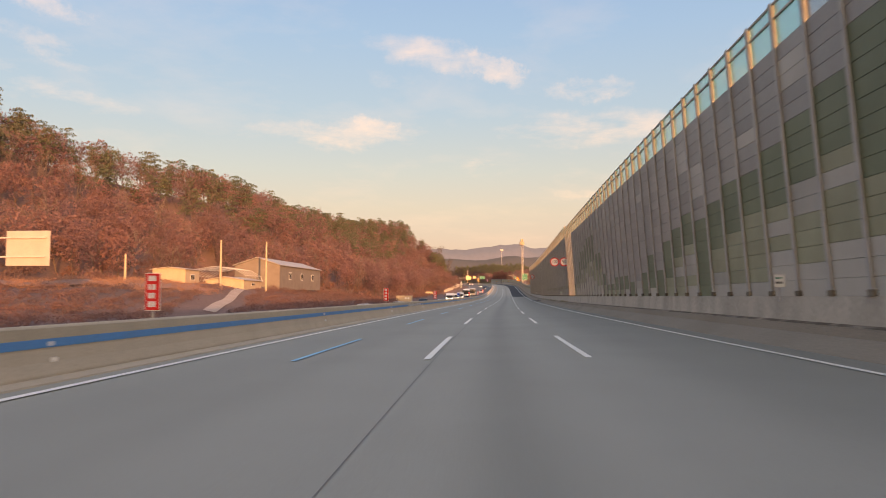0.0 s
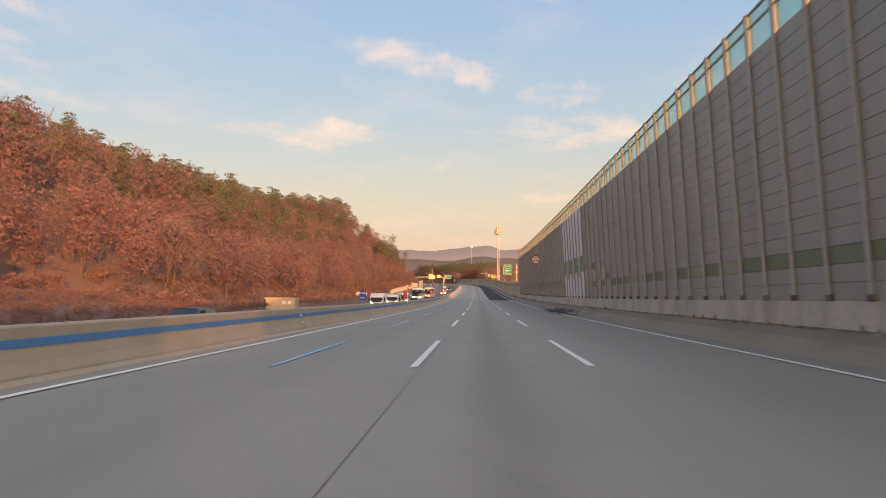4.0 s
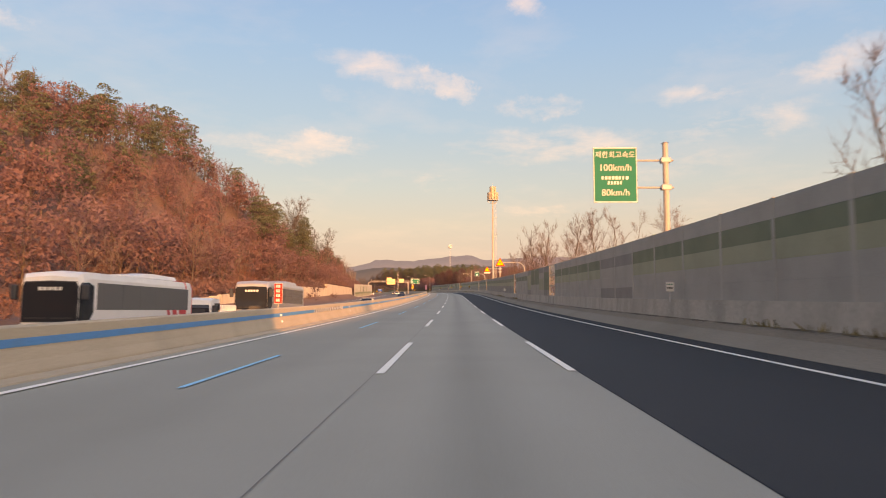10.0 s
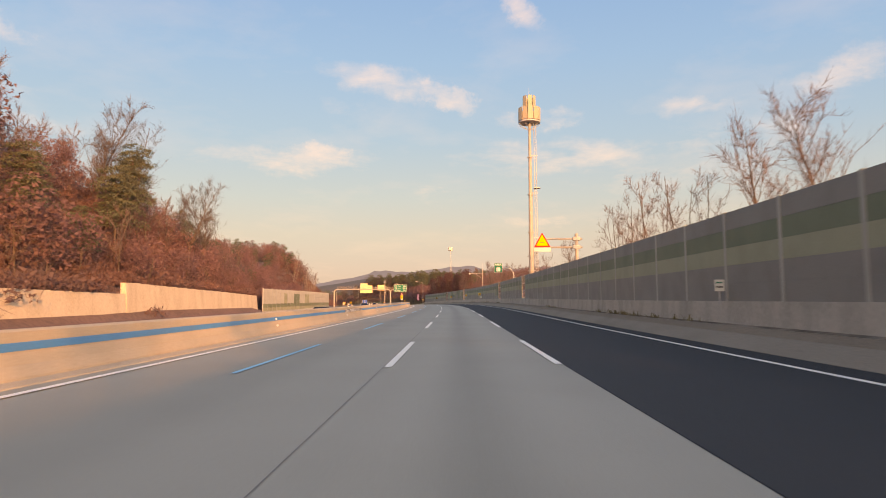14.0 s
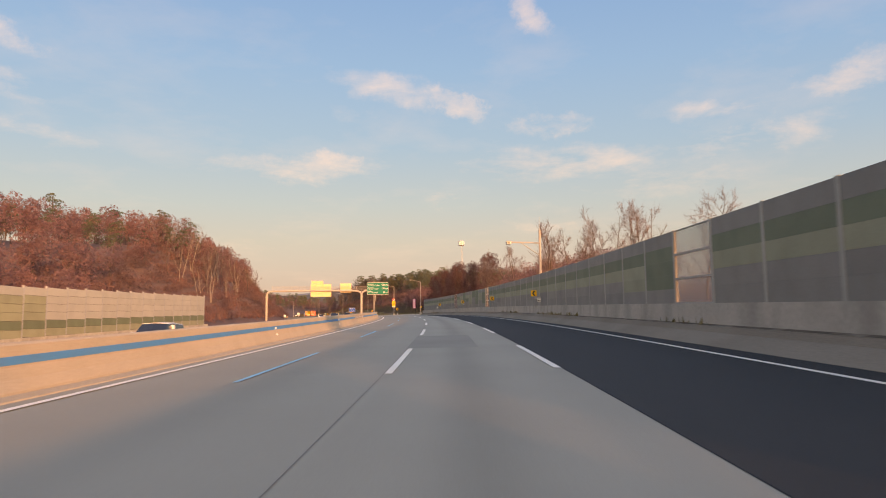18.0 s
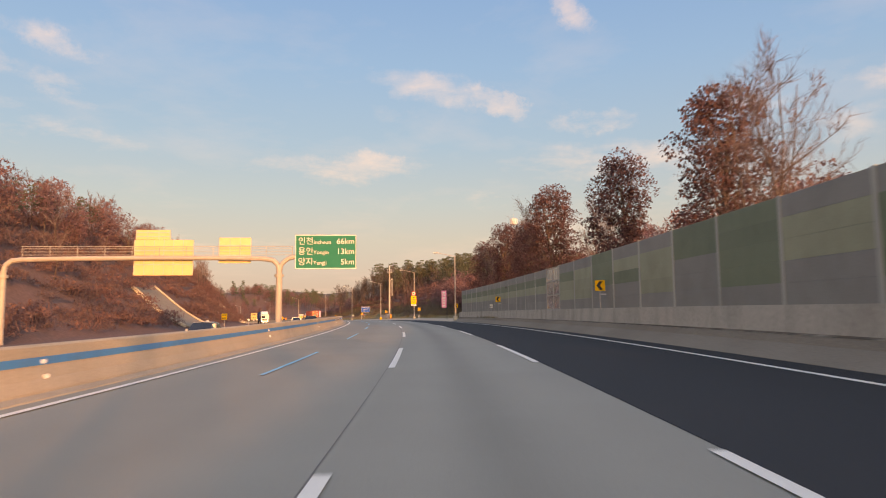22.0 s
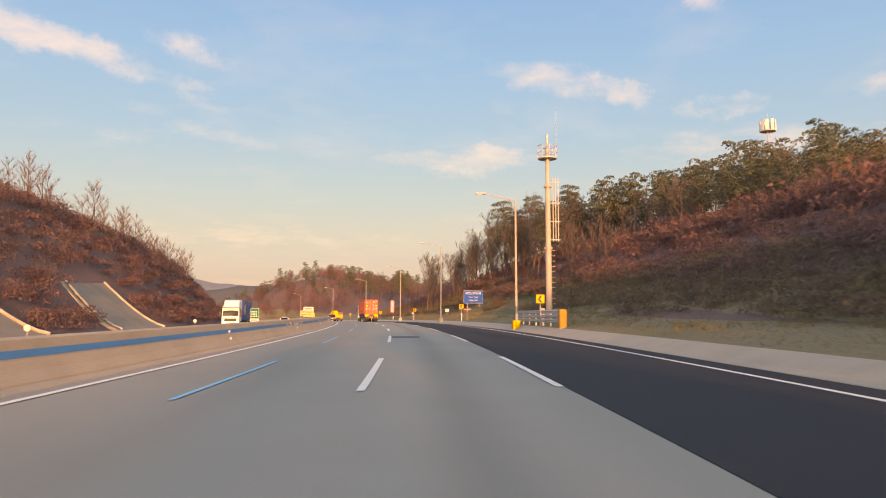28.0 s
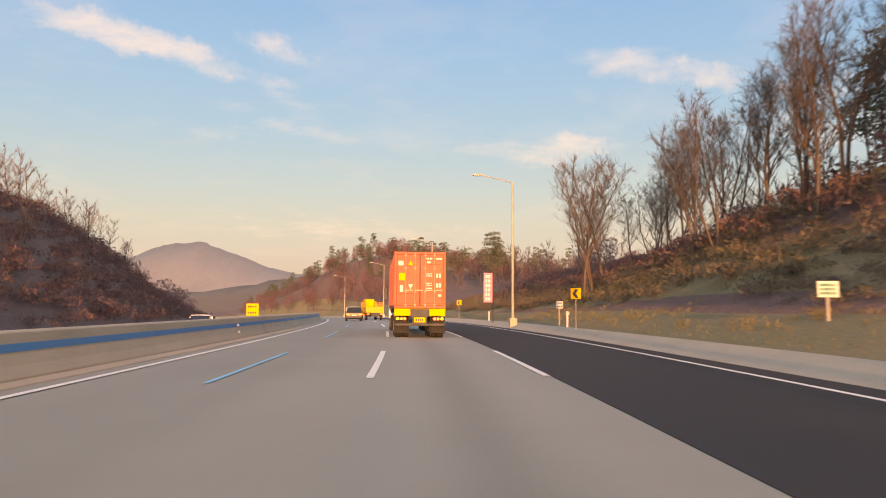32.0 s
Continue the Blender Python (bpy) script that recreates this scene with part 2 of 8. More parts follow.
# ---- materials ----
def mat(name, color, rough=0.7, var=0.25, scale=2.0, fine=40.0, bump=0.0, metal=0.0, tint=None, spec=0.5, island=False, rand=0.0, stretch=(1, 1, 1), tone=None, leaf=0.0):
    """A surface with coarse stains and fine grain at real size; tint: the colour that the stains tend to."""
    m = bpy.data.materials.new(name)
    m.use_nodes = True
    nt = m.node_tree
    n, l = nt.nodes, nt.links
    b = n["Principled BSDF"]
    b.inputs["Roughness"].default_value, b.inputs["Metallic"].default_value = rough, metal
    b.inputs["Specular IOR Level"].default_value = spec
    geo = n.new("ShaderNodeNewGeometry")
    mp = n.new("ShaderNodeMapping")
    mp.inputs["Scale"].default_value = stretch
    l.new(geo.outputs["Position"], mp.inputs["Vector"])
    big, small = n.new("ShaderNodeTexNoise"), n.new("ShaderNodeTexNoise")
    big.inputs["Scale"].default_value, big.inputs["Detail"].default_value = scale, 5
    small.inputs["Scale"].default_value, small.inputs["Detail"].default_value = fine, 3
    for t in (big, small):
        l.new(mp.outputs[0], t.inputs["Vector"])
    mix = n.new("ShaderNodeMix")
    mix.data_type = "RGBA"
    dark = tint or tuple(c * 0.55 for c in color)
    mix.inputs[6].default_value, mix.inputs[7].default_value = (*color, 1), (*dark, 1)
    if tone:
        which, blend = n.new("ShaderNodeAttribute"), n.new("ShaderNodeMix")
        which.attribute_name, blend.data_type = "tone", "RGBA"
        blend.inputs[6].default_value, blend.inputs[7].default_value = (*color, 1), (*tone, 1)
        l.new(which.outputs["Fac"], blend.inputs[0]), l.new(blend.outputs[2], mix.inputs[6])
    ramp = n.new("ShaderNodeMapRange")
    ramp.inputs[1].default_value, ramp.inputs[2].default_value = 0.42, 0.72
    ramp.inputs[4].default_value = min(1.0, var * 2)
    l.new(big.outputs["Fac"], ramp.inputs[0])
    l.new(ramp.outputs[0], mix.inputs[0])
    hsv = n.new("ShaderNodeHueSaturation")
    l.new(mix.outputs[2], hsv.inputs["Color"])
    val = n.new("ShaderNodeMapRange")
    val.inputs[1].default_value, val.inputs[2].default_value = 0.25, 0.75
    val.inputs[3].default_value, val.inputs[4].default_value = 1 - var * 0.7, 1 + var * 0.7
    l.new(small.outputs["Fac"], val.inputs[0])
    out = val.outputs[0]
    if rand or island:
        src = geo.outputs["Random Per Island"] if island else None
        if src is None:
            oi = n.new("ShaderNodeObjectInfo")
            src = oi.outputs["Random"]
        r2 = n.new("ShaderNodeMapRange")
        r2.inputs[3].default_value, r2.inputs[4].default_value = 1 - (rand or 0.25), 1 + (rand or 0.25)
        l.new(src, r2.inputs[0])
        mul = n.new("ShaderNodeMath")
        mul.operation = "MULTIPLY"
        l.new(out, mul.inputs[0]), l.new(r2.outputs[0], mul.inputs[1])
        out = mul.outputs[0]
    l.new(out, hsv.inputs["Value"])
    l.new(hsv.outputs[0], b.inputs["Base Color"])
    rr = n.new("ShaderNodeMapRange")
    rr.inputs[3].default_value, rr.inputs[4].default_value = max(0.03, rough - 0.1), min(1, rough + 0.1)
    l.new(big.outputs["Fac"], rr.inputs[0]), l.new(rr.outputs[0], b.inputs["Roughness"])
    if bump:
        bp = n.new("ShaderNodeBump")
        bp.inputs["Strength"].default_value, bp.inputs["Distance"].default_value = min(1, bump), 0.02
        l.new(small.outputs["Fac"], bp.inputs["Height"]), l.new(bp.outputs[0], b.inputs["Normal"])
    if leaf:
        thin, both = n.new("ShaderNodeBsdfTranslucent"), n.new("ShaderNodeMixShader")
        both.inputs[0].default_value = leaf
        l.new(hsv.outputs[0], thin.inputs["Color"]), l.new(b.outputs[0], both.inputs[1]), l.new(thin.outputs[0], both.inputs[2])
        l.new(both.outputs[0], n["Material Output"].inputs["Surface"])
    return m


def glow(name, color, power):
    m = bpy.data.materials.new(name)
    m.use_nodes = True
    b = m.node_tree.nodes["Principled BSDF"]
    b.inputs["Base Color"].default_value = (*color, 1)
    b.inputs["Emission Color"].default_value, b.inputs["Emission Strength"].default_value = (*color, 1), power
    return m


def glass(name, color, rough=0.05, alpha=0.35):
    m = bpy.data.materials.new(name)
    m.use_nodes = True
    b = m.node_tree.nodes["Principled BSDF"]
    b.inputs["Base Color"].default_value = (*color, 1)
    b.inputs["Roughness"].default_value, b.inputs["Alpha"].default_value = rough, alpha
    b.inputs["Specular IOR Level"].default_value = 0.6
    return m


M = {
    "concrete_road": mat("worn concrete paving", (0.312, 0.310, 0.262), 0.85, 0.14, 0.25, 60, 0.3, tint=(0.255, 0.255, 0.215)),
    "asphalt": mat("fresh asphalt", (0.033, 0.037, 0.040), 0.9, 0.3, 0.35, 120, 0.5, tint=(0.045, 0.048, 0.051), spec=0.35),
    "old_asphalt": mat("grey asphalt", (0.12, 0.118, 0.115), 0.9, 0.2, 0.5, 90, 0.4, tint=(0.16, 0.155, 0.15)),
    "white_line": mat("white road paint", (0.86, 0.84, 0.75), 0.7, 0.14, 3, 50, 0.1, tint=(0.68, 0.66, 0.58)),
    "blue_line": mat("worn blue road paint", (0.22, 0.55, 0.76), 0.7, 0.3, 1.2, 50, 0.1, tint=(0.28, 0.45, 0.53)),
    "faded_repair": mat("faded paving repair", (0.25, 0.25, 0.215), 0.85, 0.12, 0.3, 60, 0.2),
    "tar": mat("tar joint", (0.19, 0.18, 0.165), 0.8, 0.2, 2, 40),
    "barrier": mat("barrier concrete", (0.46, 0.39, 0.29), 0.85, 0.2, 0.7, 25, 0.3, tint=(0.34, 0.285, 0.21)),
    "barrier_blue": mat("blue barrier paint", (0.065, 0.25, 0.52), 0.65, 0.22, 1.5, 30, 0.1, tint=(0.11, 0.23, 0.38)),
    "black": mat("black paint", (0.02, 0.02, 0.02), 0.5, 0.2, 3, 40),
    "white": mat("white paint", (0.78, 0.78, 0.76), 0.5, 0.12, 2, 40),
    "parapet": mat("stained parapet concrete", (0.47, 0.43, 0.35), 0.9, 0.32, 0.9, 25, 0.4, tint=(0.26, 0.235, 0.195), stretch=(1, 1, 0.35)),
    "gutter": mat("dirty gutter concrete", (0.265, 0.228, 0.175), 0.9, 0.3, 0.5, 30, 0.3, tint=(0.185, 0.158, 0.12), stretch=(1, 0.4, 1)),
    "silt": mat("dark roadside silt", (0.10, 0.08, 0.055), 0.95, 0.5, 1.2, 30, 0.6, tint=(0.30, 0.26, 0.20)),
    "soot": mat("burnt soot", (0.03, 0.029, 0.028), 0.9, 0.3, 2.5, 30, 0.3, tint=(0.07, 0.067, 0.062)),
    "retaining": mat("board-marked retaining wall", (0.55, 0.47, 0.37), 0.9, 0.3, 0.6, 15, 0.4, tint=(0.36, 0.30, 0.23), stretch=(1, 1, 0.3)),
    "steel": mat("galvanised steel", (0.44, 0.44, 0.44), 0.6, 0.15, 2, 40, metal=0.1),
    "post_steel": mat("weathered post steel", (0.40, 0.382, 0.345), 0.65, 0.2, 1.5, 40),
    "pole": mat("painted steel pole", (0.37, 0.34, 0.31), 0.5, 0.12, 2, 40),
    "p_dark": mat("dark grey panel", (0.245, 0.236, 0.205), 0.6, 0.14, 0.8, 30, 0.15, rand=0.08),
    "p_slate": mat("slate grey panel", (0.300, 0.292, 0.262), 0.5, 0.2, 0.5, 30, 0.15, rand=0.10, tint=(0.225, 0.222, 0.20), stretch=(1, 1, 0.4)),
    "p_grey": mat("mid grey panel", (0.395, 0.38, 0.325), 0.6, 0.14, 0.8, 30, 0.15, rand=0.08),
    "p_green": mat("dark green panel", (0.165, 0.195, 0.118), 0.6, 0.14, 0.8, 30, 0.15, rand=0.08),
    "p_vivid": mat("bright green panel", (0.07, 0.30, 0.10), 0.55, 0.12, 0.8, 30, 0.1, rand=0.08),
    "p_beige": mat("pale green-beige panel", (0.31, 0.315, 0.205), 0.6, 0.14, 0.8, 30, 0.15, rand=0.08),
    "p_stone": mat("stone grey panel", (0.45, 0.435, 0.375), 0.6, 0.12, 0.8, 30, 0.15, rand=0.05),
    "p_white": mat("white panel", (0.72, 0.74, 0.78), 0.5, 0.08, 0.8, 30, 0.1, rand=0.05),
    "pane": glass("clear sound-wall pane", (0.30, 0.36, 0.35), 0.10, 0.50),
    "pane_green": glass("green tinted pane", (0.24, 0.74, 0.72), 0.08, 0.50),
    "ground": mat("dry winter ground", (0.160, 0.098, 0.082), 0.95, 0.35, 0.12, 3, 0.6, tint=(0.115, 0.078, 0.064)),
    "verge": mat("short verge grass", (0.225, 0.18, 0.095), 0.95, 0.35, 0.12, 8, 0.6, tint=(0.13, 0.14, 0.06)),
    "sign_green": mat("green sign sheet", (0.02, 0.17, 0.115), 0.75, 0.05, 1, 20, spec=0.15),
    "sign_blue": mat("blue sign sheet", (0.025, 0.095, 0.42), 0.75, 0.05, 1, 20, spec=0.15),
    "sign_yellow": mat("yellow sign sheet", (0.85, 0.48, 0.03), 0.75, 0.05, 1, 20, spec=0.15),
    "sign_red": mat("red sign sheet", (0.60, 0.03, 0.03), 0.75, 0.05, 1, 20, spec=0.15),
    "sign_white": mat("white sign sheet", (0.62, 0.62, 0.60), 0.75, 0.05, 1, 20, spec=0.15),
    "sign_back": mat("bare aluminium sheet", (0.40, 0.34, 0.25), 0.45, 0.08, 1, 20),
    # orange of the low sun put into a pale sheet's colour
    "sign_cream": mat("faded orange sign sheet", (0.66, 0.43, 0.20), 0.75, 0.08, 1, 20, spec=0.15),
    # bare sheet for the gantry boards, yellow sunlight put into its colour
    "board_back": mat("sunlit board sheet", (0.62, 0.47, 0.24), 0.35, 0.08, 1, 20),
    "pale_bark": mat("pale grey bark", (0.30, 0.25, 0.215), 0.9, 0.25, 1, 20, 0.3),
    "pink": mat("pink banner cloth", (0.75, 0.26, 0.40), 0.7, 0.08, 1, 20),
    "bark": mat("grey-brown bark", (0.125, 0.092, 0.076), 0.95, 0.3, 1, 20, 0.4),
    "twig": mat("thin winter twigs", (0.185, 0.135, 0.130), 0.95, 0.25, 1, 20, tone=(0.25, 0.195, 0.18), leaf=0.3),
    "dead_leaf": mat("dry oak leaves", (0.207, 0.132, 0.139), 0.95, 0.2, 0.06, 0.8, island=True, rand=0.10, tint=(0.163, 0.110, 0.114), tone=(0.275, 0.149, 0.139), leaf=0.45),
    "grey_twig": mat("grey winter twigs", (0.125, 0.105, 0.100), 0.95, 0.25, 1, 20, tone=(0.165, 0.135, 0.125), leaf=0.2),
    "bank_green": mat("green winter grass", (0.105, 0.115, 0.052), 0.95, 0.3, 0.5, 8, 0.6, tint=(0.15, 0.125, 0.07)),
    "red_leaf": mat("maroon autumn leaves", (0.135, 0.074, 0.074), 0.9, 0.25, 0.3, 5, island=True, rand=0.30, tint=(0.095, 0.058, 0.060), leaf=0.4),
    "needle": mat("pine needles", (0.130, 0.142, 0.092), 0.9, 0.2, 0.15, 5, island=True, rand=0.15, tint=(0.138, 0.122, 0.088), tone=(0.100, 0.122, 0.078), leaf=0.35),
    "scrub": mat("dry brushwood", (0.172, 0.116, 0.112), 0.95, 0.2, 0.1, 0.8, island=True, rand=0.12, tint=(0.142, 0.101, 0.096), tone=(0.260, 0.138, 0.118), leaf=0.45),
    "dark_scrub": mat("dark dry brushwood", (0.185, 0.145, 0.118), 0.95, 0.2, 0.1, 0.8, island=True, rand=0.12, tint=(0.150, 0.120, 0.098), tone=(0.205, 0.175, 0.100), leaf=0.4),
    "straw": mat("dry field grass", (0.36, 0.205, 0.145), 0.95, 0.2, 0.1, 0.8, island=True, rand=0.12, tint=(0.27, 0.16, 0.115), leaf=0.4),
    "path_earth": mat("trodden pale earth", (0.42, 0.33, 0.27), 0.95, 0.25, 0.4, 6, 0.4, tint=(0.33, 0.25, 0.20)),
    "soil": mat("bare sunlit soil", (0.30, 0.165, 0.115), 0.95, 0.25, 0.2, 3, 0.5, tint=(0.22, 0.13, 0.09)),
    "container": mat("red-brown container steel", (0.42, 0.085, 0.05), 0.55, 0.15, 1.2, 30, 0.1),
    "rubber": mat("tyre rubber", (0.025, 0.024, 0.024), 0.9, 0.2, 4, 60, 0.2),
    "chassis": mat("dark chassis paint", (0.035, 0.037, 0.045), 0.6, 0.2, 3, 40),
    "lamp_red": glow("lit tail lamp", (1.0, 0.06, 0.02), 6.0),
    "lamp_amber": glow("lit amber lamp", (1.0, 0.30, 0.02), 5.0),
    "end_orange": mat("weathered orange block", (0.45, 0.22, 0.04), 0.7, 0.2, 2, 30),
    "head": glow("lit headlamp", (1.0, 0.85, 0.6), 5.0),
    "screen": glass("vehicle glass", (0.02, 0.024, 0.03), 0.05, 1.0),
    # the lighter grey stands in for sky mirrored in the coach windows
    "tinted": glass("tinted coach glass", (0.13, 0.135, 0.14), 0.12, 1.0),
    "car_dark": mat("dark metallic paint", (0.03, 0.032, 0.037), 0.3, 0.05, 3, 60, metal=0.3),
    "car_white": mat("white vehicle paint", (0.72, 0.72, 0.72), 0.35, 0.06, 2, 40),
    "car_silver": mat("silver vehicle paint", (0.42, 0.43, 0.45), 0.35, 0.06, 2, 40, metal=0.5),
    "car_blue": mat("blue vehicle paint", (0.02, 0.10, 0.30), 0.4, 0.06, 2, 40),
    "yellow": mat("yellow vehicle paint", (0.80, 0.36, 0.02), 0.4, 0.06, 2, 40),
    "red": mat("red vehicle paint", (0.55, 0.03, 0.05), 0.4, 0.06, 2, 40),
    "cladding": mat("grey shed cladding", (0.18, 0.155, 0.14), 0.7, 0.15, 0.8, 20, 0.1),
    "hut": mat("cream rendered wall", (0.40, 0.335, 0.26), 0.85, 0.15, 0.8, 20, 0.1),
    "roof": mat("pale sheet roof", (0.40, 0.37, 0.35), 0.6, 0.15, 0.8, 20, 0.1),
    "grass": mat("dry grass blades", (0.20, 0.165, 0.085), 0.95, 0.3, 0.3, 4, island=True, rand=0.2, spec=0.1, tint=(0.14, 0.135, 0.06)),
    "rod": mat("worn lock rod steel", (0.50, 0.30, 0.24), 0.5, 0.2, 3, 40, metal=0.2),
}

# aerial haze is put into the far hills' colours, with a weak glow
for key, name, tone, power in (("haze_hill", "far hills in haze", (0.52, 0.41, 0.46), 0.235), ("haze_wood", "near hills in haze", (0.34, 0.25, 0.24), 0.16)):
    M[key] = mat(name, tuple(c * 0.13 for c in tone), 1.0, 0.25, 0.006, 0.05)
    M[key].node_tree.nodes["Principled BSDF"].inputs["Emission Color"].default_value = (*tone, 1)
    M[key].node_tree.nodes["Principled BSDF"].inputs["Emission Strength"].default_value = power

# oil streak and paler wheel paths in the lane, darker bands towards the edges
nt = M["concrete_road"].node_tree
hsv = next(n for n in nt.nodes if n.type == "HUE_SAT")
attr, mul, add, worn = nt.nodes.new("ShaderNodeAttribute"), nt.nodes.new("ShaderNodeMath"), nt.nodes.new("ShaderNodeMath"), nt.nodes.new("ShaderNodeMath")
attr.attribute_name = "wear"
mul.operation, add.operation, worn.operation = "MULTIPLY", "SUBTRACT", "MULTIPLY"
mul.inputs[1].default_value, add.inputs[0].default_value = 0.17, 1.0
nt.links.new(attr.outputs["Fac"], mul.inputs[0]), nt.links.new(mul.outputs[0], add.inputs[1])
was = hsv.inputs["Value"].links[0].from_socket
nt.links.new(was, worn.inputs[0]), nt.links.new(add.outputs[0], worn.inputs[1]), nt.links.new(worn.outputs[0], hsv.inputs["Value"])

# ---- meshes ----
def finish(name, bm, material, smooth=False):
    me = bpy.data.meshes.new(name)
    bm.to_mesh(me)
    bm.free()
    for k in material if isinstance(material, (list, tuple)) else [material]:
        me.materials.append(M[k])
    if smooth:
        me.polygons.foreach_set("use_smooth", [True] * len(me.polygons))
    return me


def part(name, bm, material, parent=None, label="", m=None, smooth=False):
    """One mesh object, as a part of parent."""
    ob = new(name, finish(name, bm, material, smooth))
    if parent is not None:
        ob.parent = parent
    if m is not None:
        ob.matrix_basis = m
    if label:
        tagged(ob, label)
    return ob


def thing(name, m, label, category, group="", kind=""):
    ob = new(name)
    ob.matrix_basis = m
    ob.empty_display_size = 0.2
    return tagged(ob, label, category, group, kind)


def slab(bm, x0, x1, y0, y1, z0, z1, bevel=0.0):
    v = [bm.verts.new((x, y, z)) for z in (z0, z1) for y in (y0, y1) for x in (x0, x1)]
    f = [(0, 2, 3, 1), (4, 5, 7, 6), (0, 1, 5, 4), (2, 6, 7, 3), (0, 4, 6, 2), (1, 3, 7, 5)]
    fs = [bm.faces.new([v[i] for i in q]) for q in f]
    if bevel:
        es = list({e for q in fs for e in q.edges})
        bmesh.ops.bevel(bm, geom=es, offset=bevel, segments=1, affect="EDGES", profile=0.5)
    return bm


def box(x0, x1, y0, y1, z0, z1, bevel=0.0):
    return slab(bmesh.new(), x0, x1, y0, y1, z0, z1, bevel)


def rod(bm, a, b, r0, r1=None, n=8, cap=True):
    """A round bar from a to b."""
    a, b = Vector(a), Vector(b)
    r1 = r0 if r1 is None else r1
    q = (b - a).to_track_quat("Z", "Y").to_matrix()
    rings = []
    for p, r in ((a, r0), (b, r1)):
        rings.append([bm.verts.new(p + q @ Vector((r * math.cos(k * 2 * math.pi / n), r * math.sin(k * 2 * math.pi / n), 0))) for k in range(n)])
    for k in range(n):
        bm.faces.new((rings[0][k], rings[0][(k + 1) % n], rings[1][(k + 1) % n], rings[1][k]))
    if cap:
        bm.faces.new(rings[0][::-1]), bm.faces.new(rings[1])
    return bm


def tube(bm, points, r, n=8, r1=None):
    """A bar bent along points."""
    for k in range(len(points) - 1):
        f0, f1 = k / (len(points) - 1), (k + 1) / (len(points) - 1)
        e = r if r1 is None else r1
        rod(bm, points[k], points[k + 1], r + (e - r) * f0, r + (e - r) * f1, n)
    return bm


def plate(bm, outline, y0, y1):
    """An outline in x and z, given thickness in y."""
    a = [bm.verts.new((x, y0, z)) for x, z in outline]
    b = [bm.verts.new((x, y1, z)) for x, z in outline]
    n = len(outline)
    bm.faces.new(a), bm.faces.new(b[::-1])
    for k in range(n):
        bm.faces.new((a[(k + 1) % n], a[k], b[k], b[(k + 1) % n]))
    return bm


def disc_outline(r, n=28, cx=0.0, cz=0.0):
    return [(cx + r * math.cos(k * 2 * math.pi / n), cz + r * math.sin(k * 2 * math.pi / n)) for k in range(n)]


def mesh_from(name, verts, faces, materials, index=None, smooth=False):
    me = bpy.data.meshes.new(name)
    me.from_pydata([tuple(v) for v in verts], [], [tuple(f) for f in faces])
    for k in materials if isinstance(materials, (list, tuple)) else [materials]:
        me.materials.append(M[k])
    if index is not None:
        me.polygons.foreach_set("material_index", index)
    if smooth:
        me.polygons.foreach_set("use_smooth", [True] * len(me.polygons))
    me.update()
    return me


def sweep(name, profile, s0, s1, material, ds=4.0, closed=False, parent=None, label="", smooth=False):
    """A profile of (lat, z) carried along the road."""
    s = np.linspace(s0, s1, max(2, int(round((s1 - s0) / ds)) + 1))
    n, k = len(s), len(profile)
    v = np.concatenate([onroad(s, np.full(n, lat), z)[:, None] for lat, z in profile], 1).reshape(-1, 3)
    f = []
    for i in range(n - 1):
        for j in range(k if closed else k - 1):
            a, b = i * k + j, i * k + (j + 1) % k
            f.append((a, b, b + k, a + k))
    if closed:
        f.append(tuple(range(k))[::-1]), f.append(tuple(range((n - 1) * k, n * k)))
    ob = new(name, mesh_from(name, v, f, material, smooth=smooth))
    if parent is not None:
        ob.parent = parent
    if label:
        tagged(ob, label)
    return ob


def words(text, size, material, parent, m, name="lettering", align="CENTER", depth=0.004):
    cu = bpy.data.curves.new(name, "FONT")
    cu.body, cu.size, cu.align_x, cu.align_y, cu.extrude = text, size, align, "CENTER", depth
    cu.materials.append(M[material])
    ob = new(name, cu)
    ob.parent, ob.matrix_basis = parent, m
    return ob


FACE = Matrix.Rotation(radians(90), 4, "X")          # lettering turned upright, read from behind the traveller's back (facing -y)


# ---- ground ----
def lerp(x, table):
    xs, ys = zip(*table)
    return np.interp(x, xs, ys)


